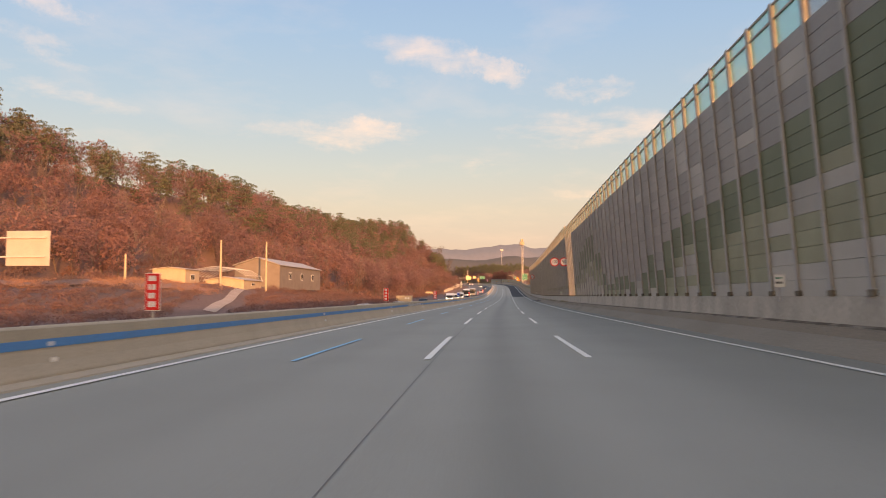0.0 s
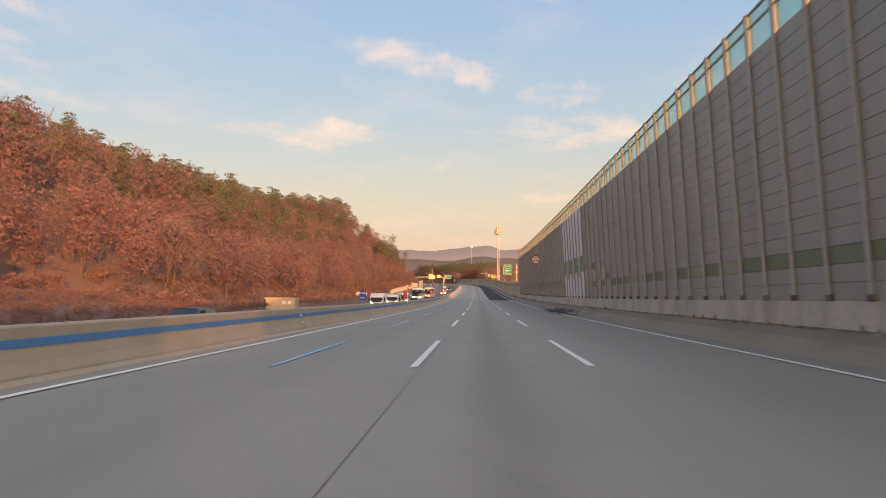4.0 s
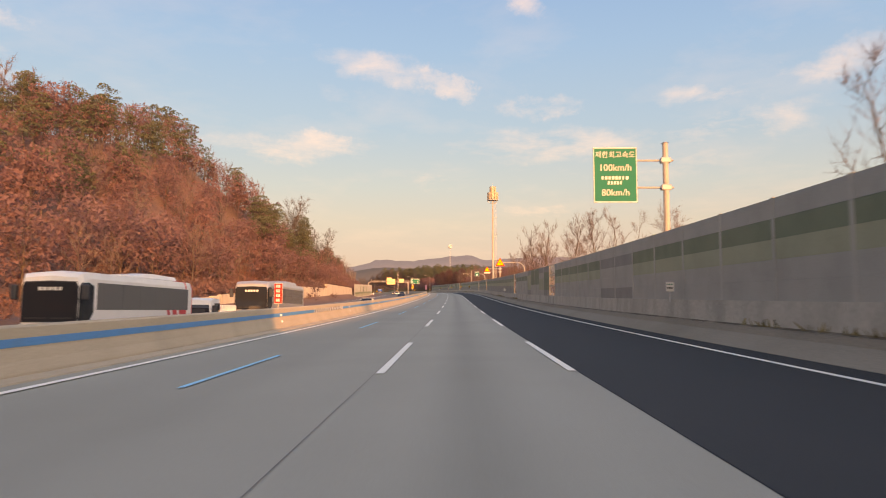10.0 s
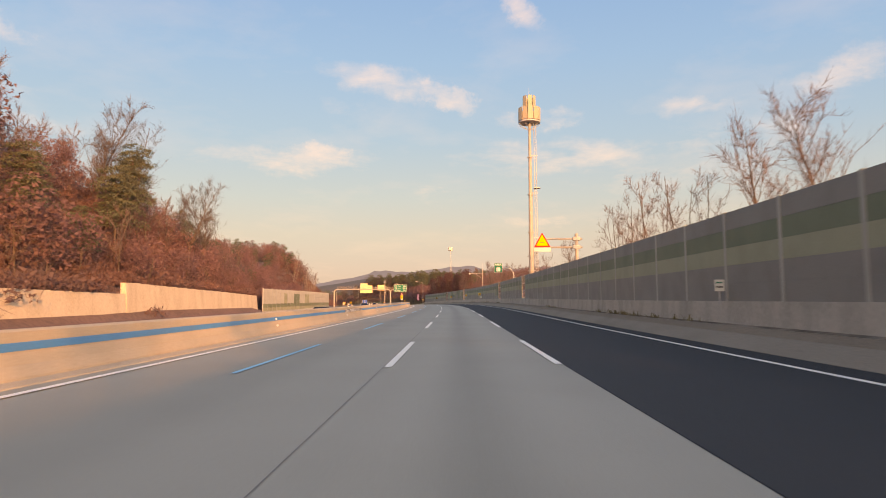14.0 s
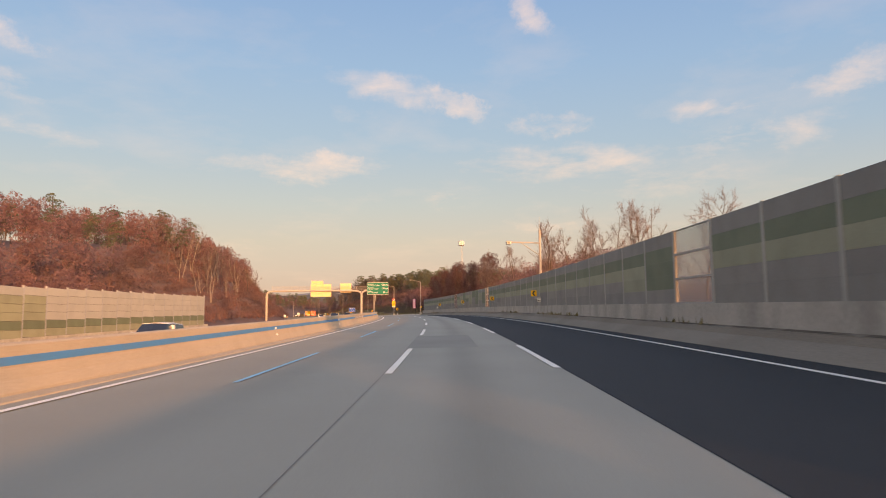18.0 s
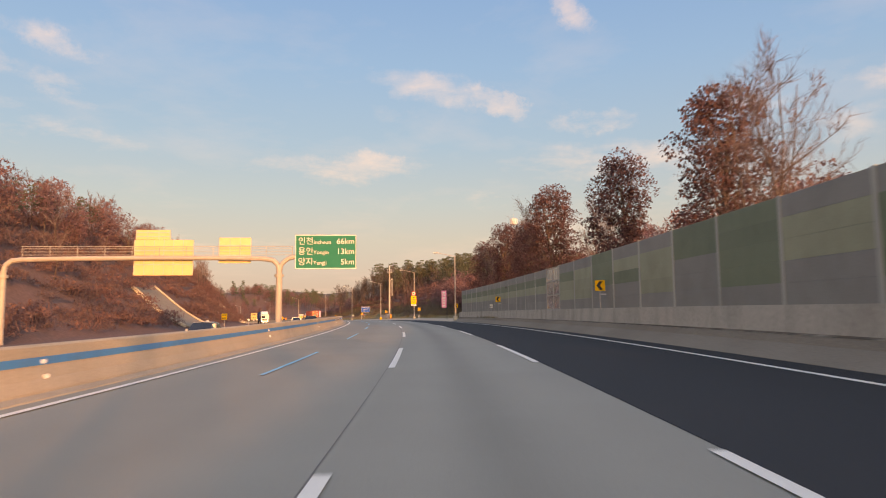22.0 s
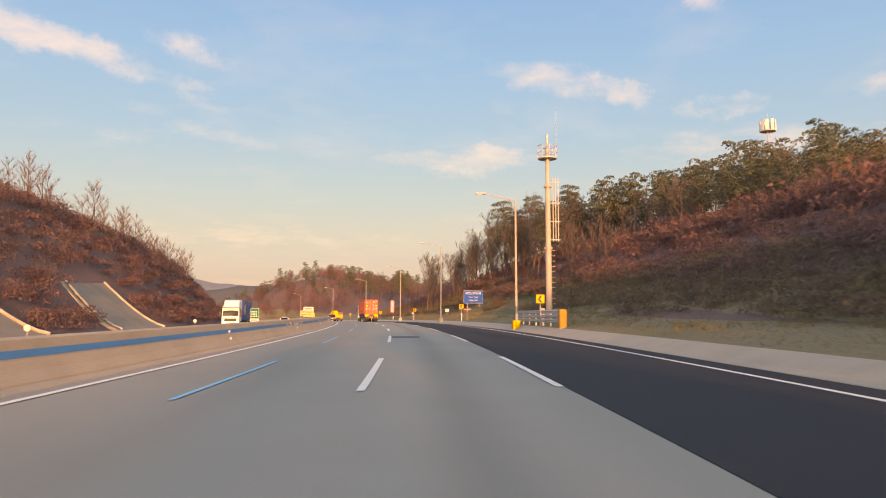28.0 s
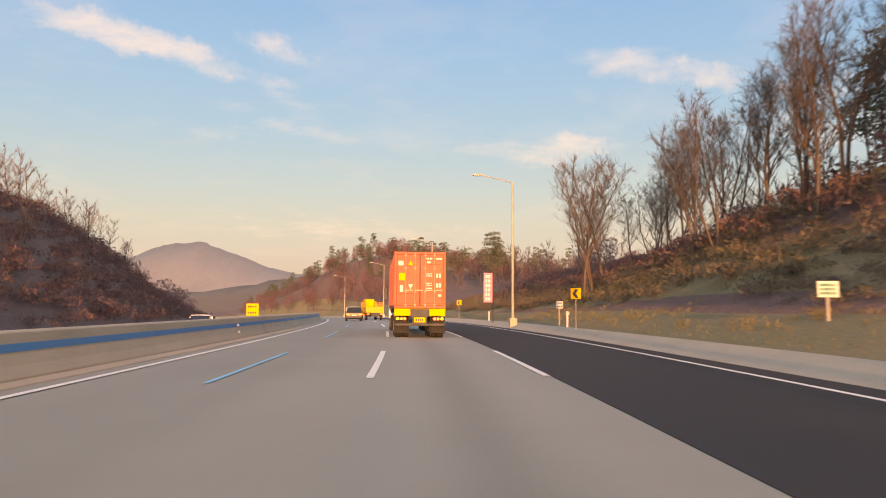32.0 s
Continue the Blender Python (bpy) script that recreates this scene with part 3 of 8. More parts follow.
def land(s, lat):
    """Height of the ground over the road's level, s along and lat to the right."""
    s, lat = np.asarray(s, float), np.asarray(lat, float)
    # left: opposite carriageway, then fields, cutting and hills
    toe = lerp(s, [(-200, -62), (60, -66), (150, -62), (190, -36), (400, -33), (420, -30), (560, -32), (600, -30), (640, -28), (960, -27), (1000, -40), (1100, -60), (1400, -120)])
    reach = lerp(s, [(-200, 55), (160, 55), (230, 48), (360, 36), (420, 24), (470, 18), (560, 27), (600, 19), (640, 19), (900, 17), (1000, 30)])
    top = lerp(s, [(-200, 28), (0, 37), (60, 43), (110, 43), (150, 36), (170, 30), (260, 25.5), (310, 25.6), (355, 26.0), (385, 28.6), (405, 30.2), (430, 22), (480, 14), (510, 9), (530, 7), (560, 11), (600, 14.8), (622, 14.6), (640, 13), (680, 15), (730, 14.5), (790, 16), (880, 15), (930, 14), (960, 10), (1000, 3), (1400, 2)])
    field = lerp(s, [(-200, 0.5), (20, 2.2), (50, 3.4), (100, 3.8), (150, 3.7), (168, 3.0), (185, 0.5), (400, 0.6), (560, -0.6), (700, -0.6), (1400, -1)])
    w = np.clip((toe - lat) / reach, 0, 1)
    up = w * w * (3 - 2 * w) * 0.55 + w * 0.45
    near = lerp(lat, [(-44, 1), (-38, 0.62), (-30, 0.12), (-27, 0.0)])
    left = lerp(lat, [(-26, -0.75), (-25, -0.75), (-23.6, -0.81), (-9, -0.81), (-7.6, -0.3), (0, -0.12)]) + np.maximum(field, 0) * near + up * top
    filled = lerp(s, [(340, -1), (344, 0.8), (352, 1.2), (369, 1.5), (396, 1.7), (424, 1.9), (426, 2.8), (440, 2.55), (455, 2.25), (469, 1.9), (471, -1)]) * lerp(lat, [(-29.45, 1), (-29.1, 0)])
    left = np.where((lat < -29.1) & (s > 342) & (s < 470.5), np.maximum(left, filled), left)
    back = np.clip((-lat - 90) / 200, 0, 1)
    left = np.where(lat < -90, left * (1 - 0.75 * back), left)
    # right: wall foot, verge, then the wooded slope past the wall's end
    toe_r = lerp(s, [(-200, 14), (640, 14), (690, 15), (740, 13.5), (790, 15), (820, 14), (840, 13), (900, 14), (1400, 14)])
    # the rise behind the wall is out of sight and shades the road beyond
    top_r = lerp(s, [(-200, 1), (540, 1), (580, 4.5), (690, 6), (740, 7.5), (800, 9.5), (825, 8), (840, 6.6), (860, 5), (900, 5), (960, 6), (1010, 9), (1060, 10), (1140, 6), (1400, 5)])
    wr = np.clip((lat - toe_r) / lerp(s, [(690, 20), (740, 15), (790, 16), (825, 11), (900, 12), (1000, 20)]), 0, 1)
    upr = wr * wr * (3 - 2 * wr) * 0.4 + wr * 0.6
    bank = lerp(s, [(690, 0.0), (770, 1.0), (830, 1.0), (900, 0.5)])
    right = lerp(lat, [(0, -0.12), (8.9, -0.12), (9.3, 0.24), (10.5, 0.42), (14, 0.6)]) + upr * top_r + bank * lerp(lat, [(9.4, 0.0), (10.6, 0.22), (12.5, 0.68), (14.5, 0.95), (20, 0.95), (30, 0.0)])
    hill = np.clip((lat - 12) / 30, 0, 1) * 8 * np.exp(-((s - 812) / 50) ** 2 - ((lat - 95) / 55) ** 2)
    knoll = 15 * np.exp(-((s - 1090) / 75) ** 2 - ((lat - 20) / 60) ** 2) * (lat > 9.5) * np.clip((lat - 10) / 25, 0, 1)
    right = right + hill + knoll
    far = np.clip((np.abs(lat) - 300) / 800, 0, 1)
    h = np.where(lat < 0, left, right)
    h = h * (1 - far)
    # uneven ground off the road
    rough = np.clip((np.abs(lat + 7) - 22) / 15, 0, 1)
    h = h + rough * (0.5 * np.sin(s * 0.11 + 0.7 * np.sin(lat * 0.13)) * np.sin(lat * 0.17 + 1.3) + 0.22 * np.sin(s * 0.37 + lat * 0.29))
    return h


def places(xy):
    """s and lat of world places."""
    xy = np.asarray(xy, float)
    s, lat = np.zeros(len(xy)), np.zeros(len(xy))
    for a in range(0, len(xy), 4000):
        q = xy[a:a + 4000]
        d = (q[:, None, 0] - LINE[None, ::4, 0]) ** 2 + (q[:, None, 1] - LINE[None, ::4, 1]) ** 2
        k = d.argmin(1) * 4
        dx, dy, h = q[:, 0] - LINE[k, 0], q[:, 1] - LINE[k, 1], HEAD[k]
        s[a:a + 4000] = ALONG[k] - np.sin(h) * dx + np.cos(h) * dy
        lat[a:a + 4000] = np.cos(h) * dx + np.sin(h) * dy
    return s, lat


def ground_at(s, lat):
    s, lat = np.asarray(s, float), np.asarray(lat, float)
    p = onroad(s, lat, 0)
    p[..., 2] += land(s, lat)
    return p


def make_ground():
    rows = np.concatenate([np.arange(-700, -100, 60), np.arange(-100, 1260, 5.0), np.geomspace(1265, 4700, 26)])
    u = np.concatenate([-np.geomspace(4600, 125, 16), np.arange(-120, -32, 4.0), np.array([-31.5, -29.5, -29.2, -27.5, -26, -24, -16, -9, 0, 8.6, 8.95, 9.4, 10.5]), np.arange(12, 60, 3.0), np.arange(60, 140, 8.0), np.geomspace(150, 4600, 16)])
    yc = np.concatenate([[-800], LINE[:, 1], [4800]])
    xc = np.concatenate([[0], LINE[:, 0], [LINE[-1, 0] - math.tan(HEAD[-1]) * (4800 - LINE[-1, 1])]])
    hc = np.concatenate([[0], HEAD, [HEAD[-1]]])
    X = np.interp(rows, yc, xc)[:, None] + u[None] / np.cos(np.interp(rows, yc, hc))[:, None]
    Y = np.repeat(rows[:, None], len(u), 1)
    s, lat = places(np.stack([X.ravel(), Y.ravel()], 1))
    # on the far side keep the strip that each column belongs to
    z = onroad(s, lat, 0)[:, 2] + land(s, lat)
    v = np.stack([X.ravel(), Y.ravel(), z], 1)
    n, k = len(rows), len(u)
    f = [(i * k + j, i * k + j + 1, (i + 1) * k + j + 1, (i + 1) * k + j) for i in range(n - 1) for j in range(k - 1)]
    ob = new("ground", mesh_from("ground", v, f, "ground", smooth=True))
    tagged(ob, "dry brown winter ground rising into wooded slopes", "ground", kind="structure")


make_ground()

# ---- carriageways ----
S0, S1 = -80, 1300
LEFT_DASH, RIGHT_DASH, LEFT_EDGE, RIGHT_EDGE, BLUE = -1.195, 2.40, -6.38, 6.98, -4.04
LANES = [(-7.2 + 0.2 * k, 0.0) for k in range(79)]
road = tagged(sweep("road", LANES, S0, S1, "concrete_road"), "worn grey concrete carriageway with three lanes", "road", kind="structure")
streak = road.data.attributes.new("wear", "FLOAT", "POINT")
lats = np.array([q[0] for q in LANES])
# middle terms: oil streak and wheel paths; outer terms: broad darkening towards the edges
wear = sum(a * np.exp(-((lats - c) / w) ** 2) for c, w, a in ((0.42, 0.42, 1.0), (-0.35, 0.4, -0.25), (1.5, 0.4, -0.25), (-3.3, 0.5, 0.4), (-4.8, 1.5, 0.75), (4.2, 0.9, 0.7), (5.9, 1.3, 0.9), (7.6, 0.8, 1.2)))
streak.data.foreach_set("value", np.tile(wear, len(road.data.vertices) // len(LANES)).astype(np.float32))
NEW_FROM = 253.0
sweep("asphalt_overlay", [(RIGHT_DASH + 0.09, 0.004), (RIGHT_DASH + 0.1, 0.012), (7.9, 0.012), (8.0, 0.004)], NEW_FROM + 5, S1, "asphalt", parent=road, label="fresh black asphalt on the outer lane")
over = bmesh.new()
e = onroad(np.array([NEW_FROM, NEW_FROM + 2.2, NEW_FROM + 5, NEW_FROM + 5]), np.array([RIGHT_DASH + 0.1, 7.9, 7.9, RIGHT_DASH + 0.1]), 0.012)
over.faces.new([over.verts.new(q) for q in e])
part("overlay_start", over, "asphalt", road)
for lat in (RIGHT_EDGE, LEFT_EDGE):
    sweep("edge_line", [(lat - 0.085, 0.017), (lat + 0.085, 0.017)], S0, S1, "white_line", parent=road)
sweep("tar_joint", [(-1.052, 0.005), (-1.038, 0.005)], S0, 256, "tar", parent=road)
sweep("tar_joint", [(-1.305, 0.005), (-1.29, 0.005)], 256, 700, "tar", parent=road)


def strip(s0, s1, lat, half, z, material, name):
    s = np.linspace(s0, s1, 5)
    v = np.concatenate([onroad(s, np.full(5, lat - half), z), onroad(s, np.full(5, lat + half), z)])
    ob = new(name, mesh_from(name, v, [(i, i + 5, i + 6, i + 1) for i in range(4)], material))
    ob.parent = road


SLIP = [(-20, -0.2), (40, 0.2), (100, 0.7), (160, 0.9), (180, 0.1), (200, -0.5), (220, -1.6), (240, -2.0), (300, -1.2), (320, -0.5), (340, 0.4), (380, 0.8), (460, 0.1), (560, 0.3), (900, 0.0)]
for k in range(-5, 56):
    end = 24.46 + 20 * k + float(lerp(20 * k + 20, SLIP))
    strip(end - 8.76, end, LEFT_DASH, 0.078, 0.0172, "white_line", "lane_dash")
    strip(end - 8.76 + 0.6, end + 0.6, RIGHT_DASH, 0.078, 0.0172, "white_line", "lane_dash")
    far_end = end - 1.3 + float(lerp(end, [(65, 0.0), (85, 1.2), (150, 0.0), (190, -3.4), (285, -3.4), (335, 0.2)]))
    strip(far_end - float(lerp(end, [(150, 8.0), (190, 6.0), (285, 6.2), (335, 8.8)])), far_end, BLUE, 0.056, 0.0172, "blue_line", "bus_lane_dash")
# repairs in the paving
strip(485, 494.9, -0.15, 1.2, 0.006, "faded_repair", "paving_repair")
strip(741.4, 744.2, -0.36, 0.78, 0.006, "old_asphalt", "paving_repair")
opposite = tagged(sweep("opposite_road", [(-7.9, -0.73), (-12, -0.75), (-16, -0.75), (-20, -0.75), (-23.8, -0.75)], S0, S1, "old_asphalt"), "opposite grey carriageway beyond the median barrier", "road", kind="structure")
for lat, z in ((-8.9, -0.735), (-22.8, -0.75)):
    sweep("edge_line", [(lat - 0.08, z + 0.012), (lat + 0.08, z + 0.009)], S0, S1, "white_line", parent=opposite)

# ---- median barrier ----
median = thing("median_barrier", Matrix.Identity(4), "concrete median barrier with a painted blue band", "barrier", kind="structure")
sweep("kerb", [(-6.86, -0.02), (-6.88, 0.03), (-7.22, 0.06)], S0, S1, "barrier", parent=median, label="low grey kerb along the barrier foot")
sweep("body", [(-7.2, -0.05), (-7.22, 0.10), (-7.33, 0.30), (-7.40, 0.50), (-7.42, 0.87), (-7.46, 0.91), (-7.66, 0.91), (-7.70, 0.87), (-7.72, 0.5), (-7.85, 0.28), (-7.9, -0.2), (-7.95, -0.95)], S0, S1, "barrier", parent=median)
HATCHED = [(61.4, 70.6), (176.4, 186.4), (299.5, 309), (411.4, 420.7), (523.7, 532.3), (634, 645), (747.1, 755.4)]
bands = []
a = S0
for h0, h1 in HATCHED:
    bands.append((a, h0))
    a = h1
bands.append((a, S1))
for b0, b1 in bands:
    sweep("blue_band", [(-7.405, 0.535), (-7.396, 0.54), (-7.404, 0.682), (-7.412, 0.687)], b0, b1, "barrier_blue", parent=median)
for h0, h1 in HATCHED:
    sweep("hatch_ground", [(-7.394, 0.52), (-7.406, 0.725)], h0, h1, "white", parent=median)
    n = int((h1 - h0) / 0.62)
    for k in range(n):
        q0 = h0 + k * 0.62
        v = [onroad(q0 + dq, -7.389 - 0.0535 * (z - 0.52), z) for dq, z in ((0, 0.522), (0.31, 0.522), (0.31 + 0.2, 0.723), (0.2, 0.723))]
        ob = new("hatch_bar", mesh_from("hatch_bar", v, [(0, 1, 2, 3)], "black"))
        ob.parent = median

# reflectors on the barrier, in pairs one above the other
bm = bmesh.new()
rod(bm, (0, 0, 0), (0.03, -0.02, 0), 0.045, n=10)
knob = finish("reflector", bm, "white")
bm = box(-0.015, 0.0, -0.03, 0.03, -0.06, 0.05, 0.008)
knob_base = finish("bracket", bm, "steel")
for k in range(-2, 52):
    s = 12 + 20 * k
    for z, l in ((0.60, -7.405), (0.33, -7.335)):
        t = thing("reflector", T(s, l, z), "small round white reflector fixed to the median barrier", "reflector", "reflectors along the barrier")
        for me in (knob, knob_base):
            o = new(me.name, me)
            o.parent = t

# ---- sound walls ----
wall = thing("wall_tall", Matrix.Identity(4), "tall sound wall of grey steel panels under a glazed crest", "sound wall", kind="structure")
WALL_END = 254.6
sweep("parapet", [(7.98, -0.03), (8.0, 0.012), (8.75, 0.36), (8.80, 0.60), (8.815, 0.60), (8.82, -0.1)], S0, WALL_END, "gutter", parent=wall, label="dirty sloping concrete gutter")
sweep("parapet", [(8.816, 0.598), (8.91, 0.64), (8.94, 1.36), (9.25, 1.36), (9.3, -0.1)], S0, WALL_END, "parapet", parent=wall, label="stained concrete parapet")
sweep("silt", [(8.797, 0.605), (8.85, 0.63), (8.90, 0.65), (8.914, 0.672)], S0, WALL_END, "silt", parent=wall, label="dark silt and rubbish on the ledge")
low = thing("wall_low", Matrix.Identity(4), "low sound wall of grey and green steel panels", "sound wall", kind="structure")
LOW_END = 659.0
sweep("parapet", [(7.98, -0.03), (8.0, 0.016), (8.75, 0.34), (8.82, 0.54), (8.835, 0.54), (8.84, -0.1)], WALL_END, LOW_END, "gutter", parent=low, label="dirty sloping concrete gutter")
sweep("parapet", [(8.836, 0.538), (8.93, 0.57), (8.96, 1.30), (9.28, 1.30), (9.33, -0.1)], WALL_END, LOW_END, "parapet", parent=low, label="stained concrete parapet")
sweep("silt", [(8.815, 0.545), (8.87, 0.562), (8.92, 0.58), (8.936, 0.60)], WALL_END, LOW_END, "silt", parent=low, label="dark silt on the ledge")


def panel_mesh(name, long, tall, material, ribs=0):
    """A sheet-metal cassette with a folded edge; its face towards -x."""
    bm = bmesh.new()
    y, z = long / 2, tall / 2
    if ribs:
        prof = [(0.0, -z), (-0.03, -z + 0.002), (-0.05, -z + 0.010), (-0.05, z - 0.014), (-0.03, z - 0.004), (0.0, z - 0.002)]
    else:
        prof = [(0.0, -z), (-0.05, -z + 0.004), (-0.05, z - 0.008), (-0.046, z - 0.003), (0.0, z - 0.002)]
    a = [bm.verts.new((x, -y, q)) for x, q in prof]
    b = [bm.verts.new((x, y, q)) for x, q in prof]
    for k in range(len(prof) - 1):
        bm.faces.new((a[k], b[k], b[k + 1], a[k + 1]))
    bm.faces.new(a), bm.faces.new(b[::-1])
    bm.faces.new((a[0], a[-1], b[-1], b[0]))
    return finish(name, bm, material)


def post_mesh(tall, out=0.13):
    bm = bmesh.new()
    slab(bm, -out, -out + 0.015, -0.09, 0.09, 0, tall)
    slab(bm, -out + 0.015, 0.05, -0.006, 0.006, 0, tall)
    slab(bm, 0.05, 0.065, -0.07, 0.07, 0, tall)
    return finish("post", bm, "post_steel" if out > 0.1 else "p_grey")


BAY, ROW = 1.9942, 0.4545           # bays and rows of the tall wall, which leans over the road
COLOURS = ["p_dark", "p_slate", "p_grey", "p_green", "p_vivid", "p_beige", "p_stone", "p_white"]
TALL = {c: panel_mesh("panel", BAY - 0.02, ROW + 0.004, c, 1) for c in COLOURS}
LOWP = {c: panel_mesh("panel", 3.98, 0.579, c) for c in COLOURS}
LEFTP = {c: panel_mesh("panel", 2.98, 0.571, c, 1) for c in COLOURS}
post_low = post_mesh(2.9, 0.062)
bm = box(-0.16, 0.12, -0.14, 0.14, 0.0, 0.16, 0.02)
shoe = finish("post_shoe", bm, "silt")


# staircase of coloured sheets: s, then the rows up to which stone, beige and green ones reach
STAIRS = [(10, 4, 8, 13), (16, 3, 6, 14), (18, 3, 8, 12), (20, 2, 7, 11), (22, 3, 6, 10), (24, 1, 6, 9), (26, 1, 5, 9), (28, 1, 4, 8), (30, 0, 0, 7), (32, 1, 5, 8), (34, 0, 4, 7), (36, 0, 2, 6), (38, 0, 0, 3),
          (40, 1, 1, 5), (42, 0, 0, 3), (44, 1, 2, 2), (46, 0, 0, 2), (48, 1, 1, 3), (50, 0, 1, 3), (54, 0, 1, 2), (58, 0, 2, 4), (61, 2, 5, 8), (64, 3, 7, 12), (67, 4, 7, 12), (70, 5, 6, 11), (73, 3, 6, 10), (76, 3, 4, 8), (79, 2, 3, 5), (82, 0, 2, 3)]
ODD = {30: (9, 10, 11), 32: (12, 13, 14), 42: (12,), 24: (11,), 20: (13, 14)}       # single pale sheets: s, rows


def tall_colour(s, row):
    """Which sheet hangs in the row (0 at the foot, 15 at the top) at s."""
    k = round((s - 24) / BAY)
    if 163 <= s <= 177.4:
        if k % 2 == 0:
            return "p_vivid" if row in (5, 6, 7) else "p_white"
        return "p_stone" if row in (4, 5, 6, 7) else "p_white"
    r = random.Random(k * 31 + row * 7 + 5)
    if s < 82:
        if row in ODD.get(round(s / 2) * 2, ()):
            return "p_stone"
        near = min(STAIRS, key=lambda q: abs(q[0] - s))
        if row < near[1]:
            return "p_stone"
        if row < near[2]:
            return "p_beige" if r.random() < 0.8 else "p_grey"
        if row < near[3]:
            return "p_green"
        return "p_slate"
    if 178 < s < 196 and row in (3, 4, 5):
        return ("p_stone" if k % 2 else "p_beige") if row > 3 else "p_green"
    if s >= 178:
        if row == 2:
            return "p_beige"
        return "p_green" if row == 3 and s < 236 else "p_slate"
    if 150 < s < 163:
        if row in (3, 4) and k % 2:
            return "p_grey"
        if row in (2, 3, 5) and r.random() < 0.35:
            return "p_green" if r.random() < 0.5 else "p_beige"
        return "p_slate"
    if row == 2:
        return "p_green" if r.random() < 0.75 else "p_beige"
    return "p_slate"


D, G, B, Y = "p_dark", "p_green", "p_beige", "p_grey"
LOW_BAYS = [  # stretch, rows from the foot up
    (298.5, 303.5, (D, Y, Y, D, Y)), (250, 324, (Y, Y, B, G, Y)), (329, 333, (D, G, G, G, D)), (333, 337, (Y, B, B, Y, D)), (337, 345, (Y, Y, G, G, G)), (345, 349, (D, B, B, B, D)), (349, 366, (Y, Y, Y, G, Y)),
    (366, 484, (D, D, B, G, D)), (484, 486, (D, G, B, G, D)), (489, 494, (D, G, G, G, D)), (494, 498, (D, B, B, G, D)), (498, 566, (D, D, B, G, D)), (570, 574, (D, G, G, G, D)), (574, 578, (D, D, B, B, D)),
    (578, 582, (D, G, G, G, G)), (582, 586, (D, D, D, G, G)), (586, 590, (D, B, B, B, D)), (590, 594, (D, D, G, B, D)), (594, 598, (D, D, G, G, G)), (598, 602, (D, B, B, B, D)), (602, 606, (D, B, B, G, D)), (606, 700, (D, D, B, G, D)),
]


def low_colour(s, row):
    for s0, s1, rows in LOW_BAYS:
        if s0 <= s < s1:
            return rows[row]
    return (D, D, B, G, D)[row]


CLEAR_TALL = (82.5, 91.2)
CLEAR_LOW = (327.1, 367.1, 451.1, 487.1, 567.1, 607.1)


# ---- wall posts, panels and panes ----
def join_at(meshes):
    """Merges (mesh, matrix) pairs of one material into arrays."""
    vs, fs, base = [], [], 0
    for me, m in meshes:
        n = len(me.vertices)
        co = np.empty(n * 3)
        me.vertices.foreach_get("co", co)
        a = np.array(m)
        vs.append(co.reshape(-1, 3) @ a[:3, :3].T + a[:3, 3])
        fs += [tuple(base + i for i in p.vertices) for p in me.polygons]
        base += n
    return np.concatenate(vs), fs


NEAR_TALL, NEAR_LOW = (19.0, 57.0), (430.0, 640.0)
spare_tall, spare_low = {}, {}


def on_wall(s, up):
    """A pose on the leaning wall, up along it from the parapet."""
    return T(s, 9.05, 1.36, level=False) @ Matrix.Rotation(radians(-3.8 if s < 91 else -2.8), 4, "Y") @ Matrix.Translation((0, 0, up))


def crest_pane(z0, z1):
    return finish("crest_pane", box(-0.012, 0.012, -BAY / 2 + 0.05, BAY / 2 - 0.05, z0, z1), "pane"), finish("crest_pane", box(-0.012, 0.012, -BAY / 2 + 0.05, BAY / 2 - 0.05, z0, z1), "pane_green")


CREST = [crest_pane(0.03, 0.82), crest_pane(0.88, 1.25)]
posts = {n: post_mesh(n * ROW + 1.29) for n in (16, 17)}
rail_mesh = finish("crest_rail", box(-0.045, 0.045, -BAY / 2, BAY / 2, -0.03, 0.03), "post_steel")
for j in range(157, -1, -1):
    s = WALL_END - 0.2 - BAY * j
    rows = 16 if s < 91 else 17
    top = rows * ROW
    for me in (posts[rows], shoe):
        o = new(me.name, me)
        o.parent, o.matrix_basis = wall, on_wall(s, 0)
    mid = s + BAY / 2
    if j == 0:
        continue
    for tier in CREST:
        o = new("crest_pane", tier[mid > 20])
        o.parent, o.matrix_basis = wall, on_wall(mid, top)
    for z in (top + 0.85, top + 1.27):
        o = new("crest_rail", rail_mesh)
        o.parent, o.matrix_basis = wall, on_wall(mid, z)
    if CLEAR_TALL[0] < mid < CLEAR_TALL[1]:
        for row in range(8):
            bm = bmesh.new()
            for y in (-0.95, -0.02, 0.9):
                slab(bm, -0.04, 0.04, y, y + 0.05, 0, 0.905)
            slab(bm, -0.04, 0.04, -0.96, 0.96, 0.0, 0.05)
            part("pane_frame", bm, "steel", wall, "", on_wall(mid, 0.909 * row))
            part("pane", box(-0.01, 0.01, -0.95, 0.95, 0.05, 0.905), "pane", wall, "clear glazed bay", on_wall(mid, 0.909 * row))
        continue
    for row in range(rows):
        m = on_wall(mid, ROW * (row + 0.5))
        me = TALL[tall_colour(mid, row)]
        if NEAR_TALL[0] < mid < NEAR_TALL[1]:
            o = new("panel", me)
            o.parent, o.matrix_basis = wall, m
        else:
            spare_tall.setdefault(me.materials[0].name, []).append((me, m))
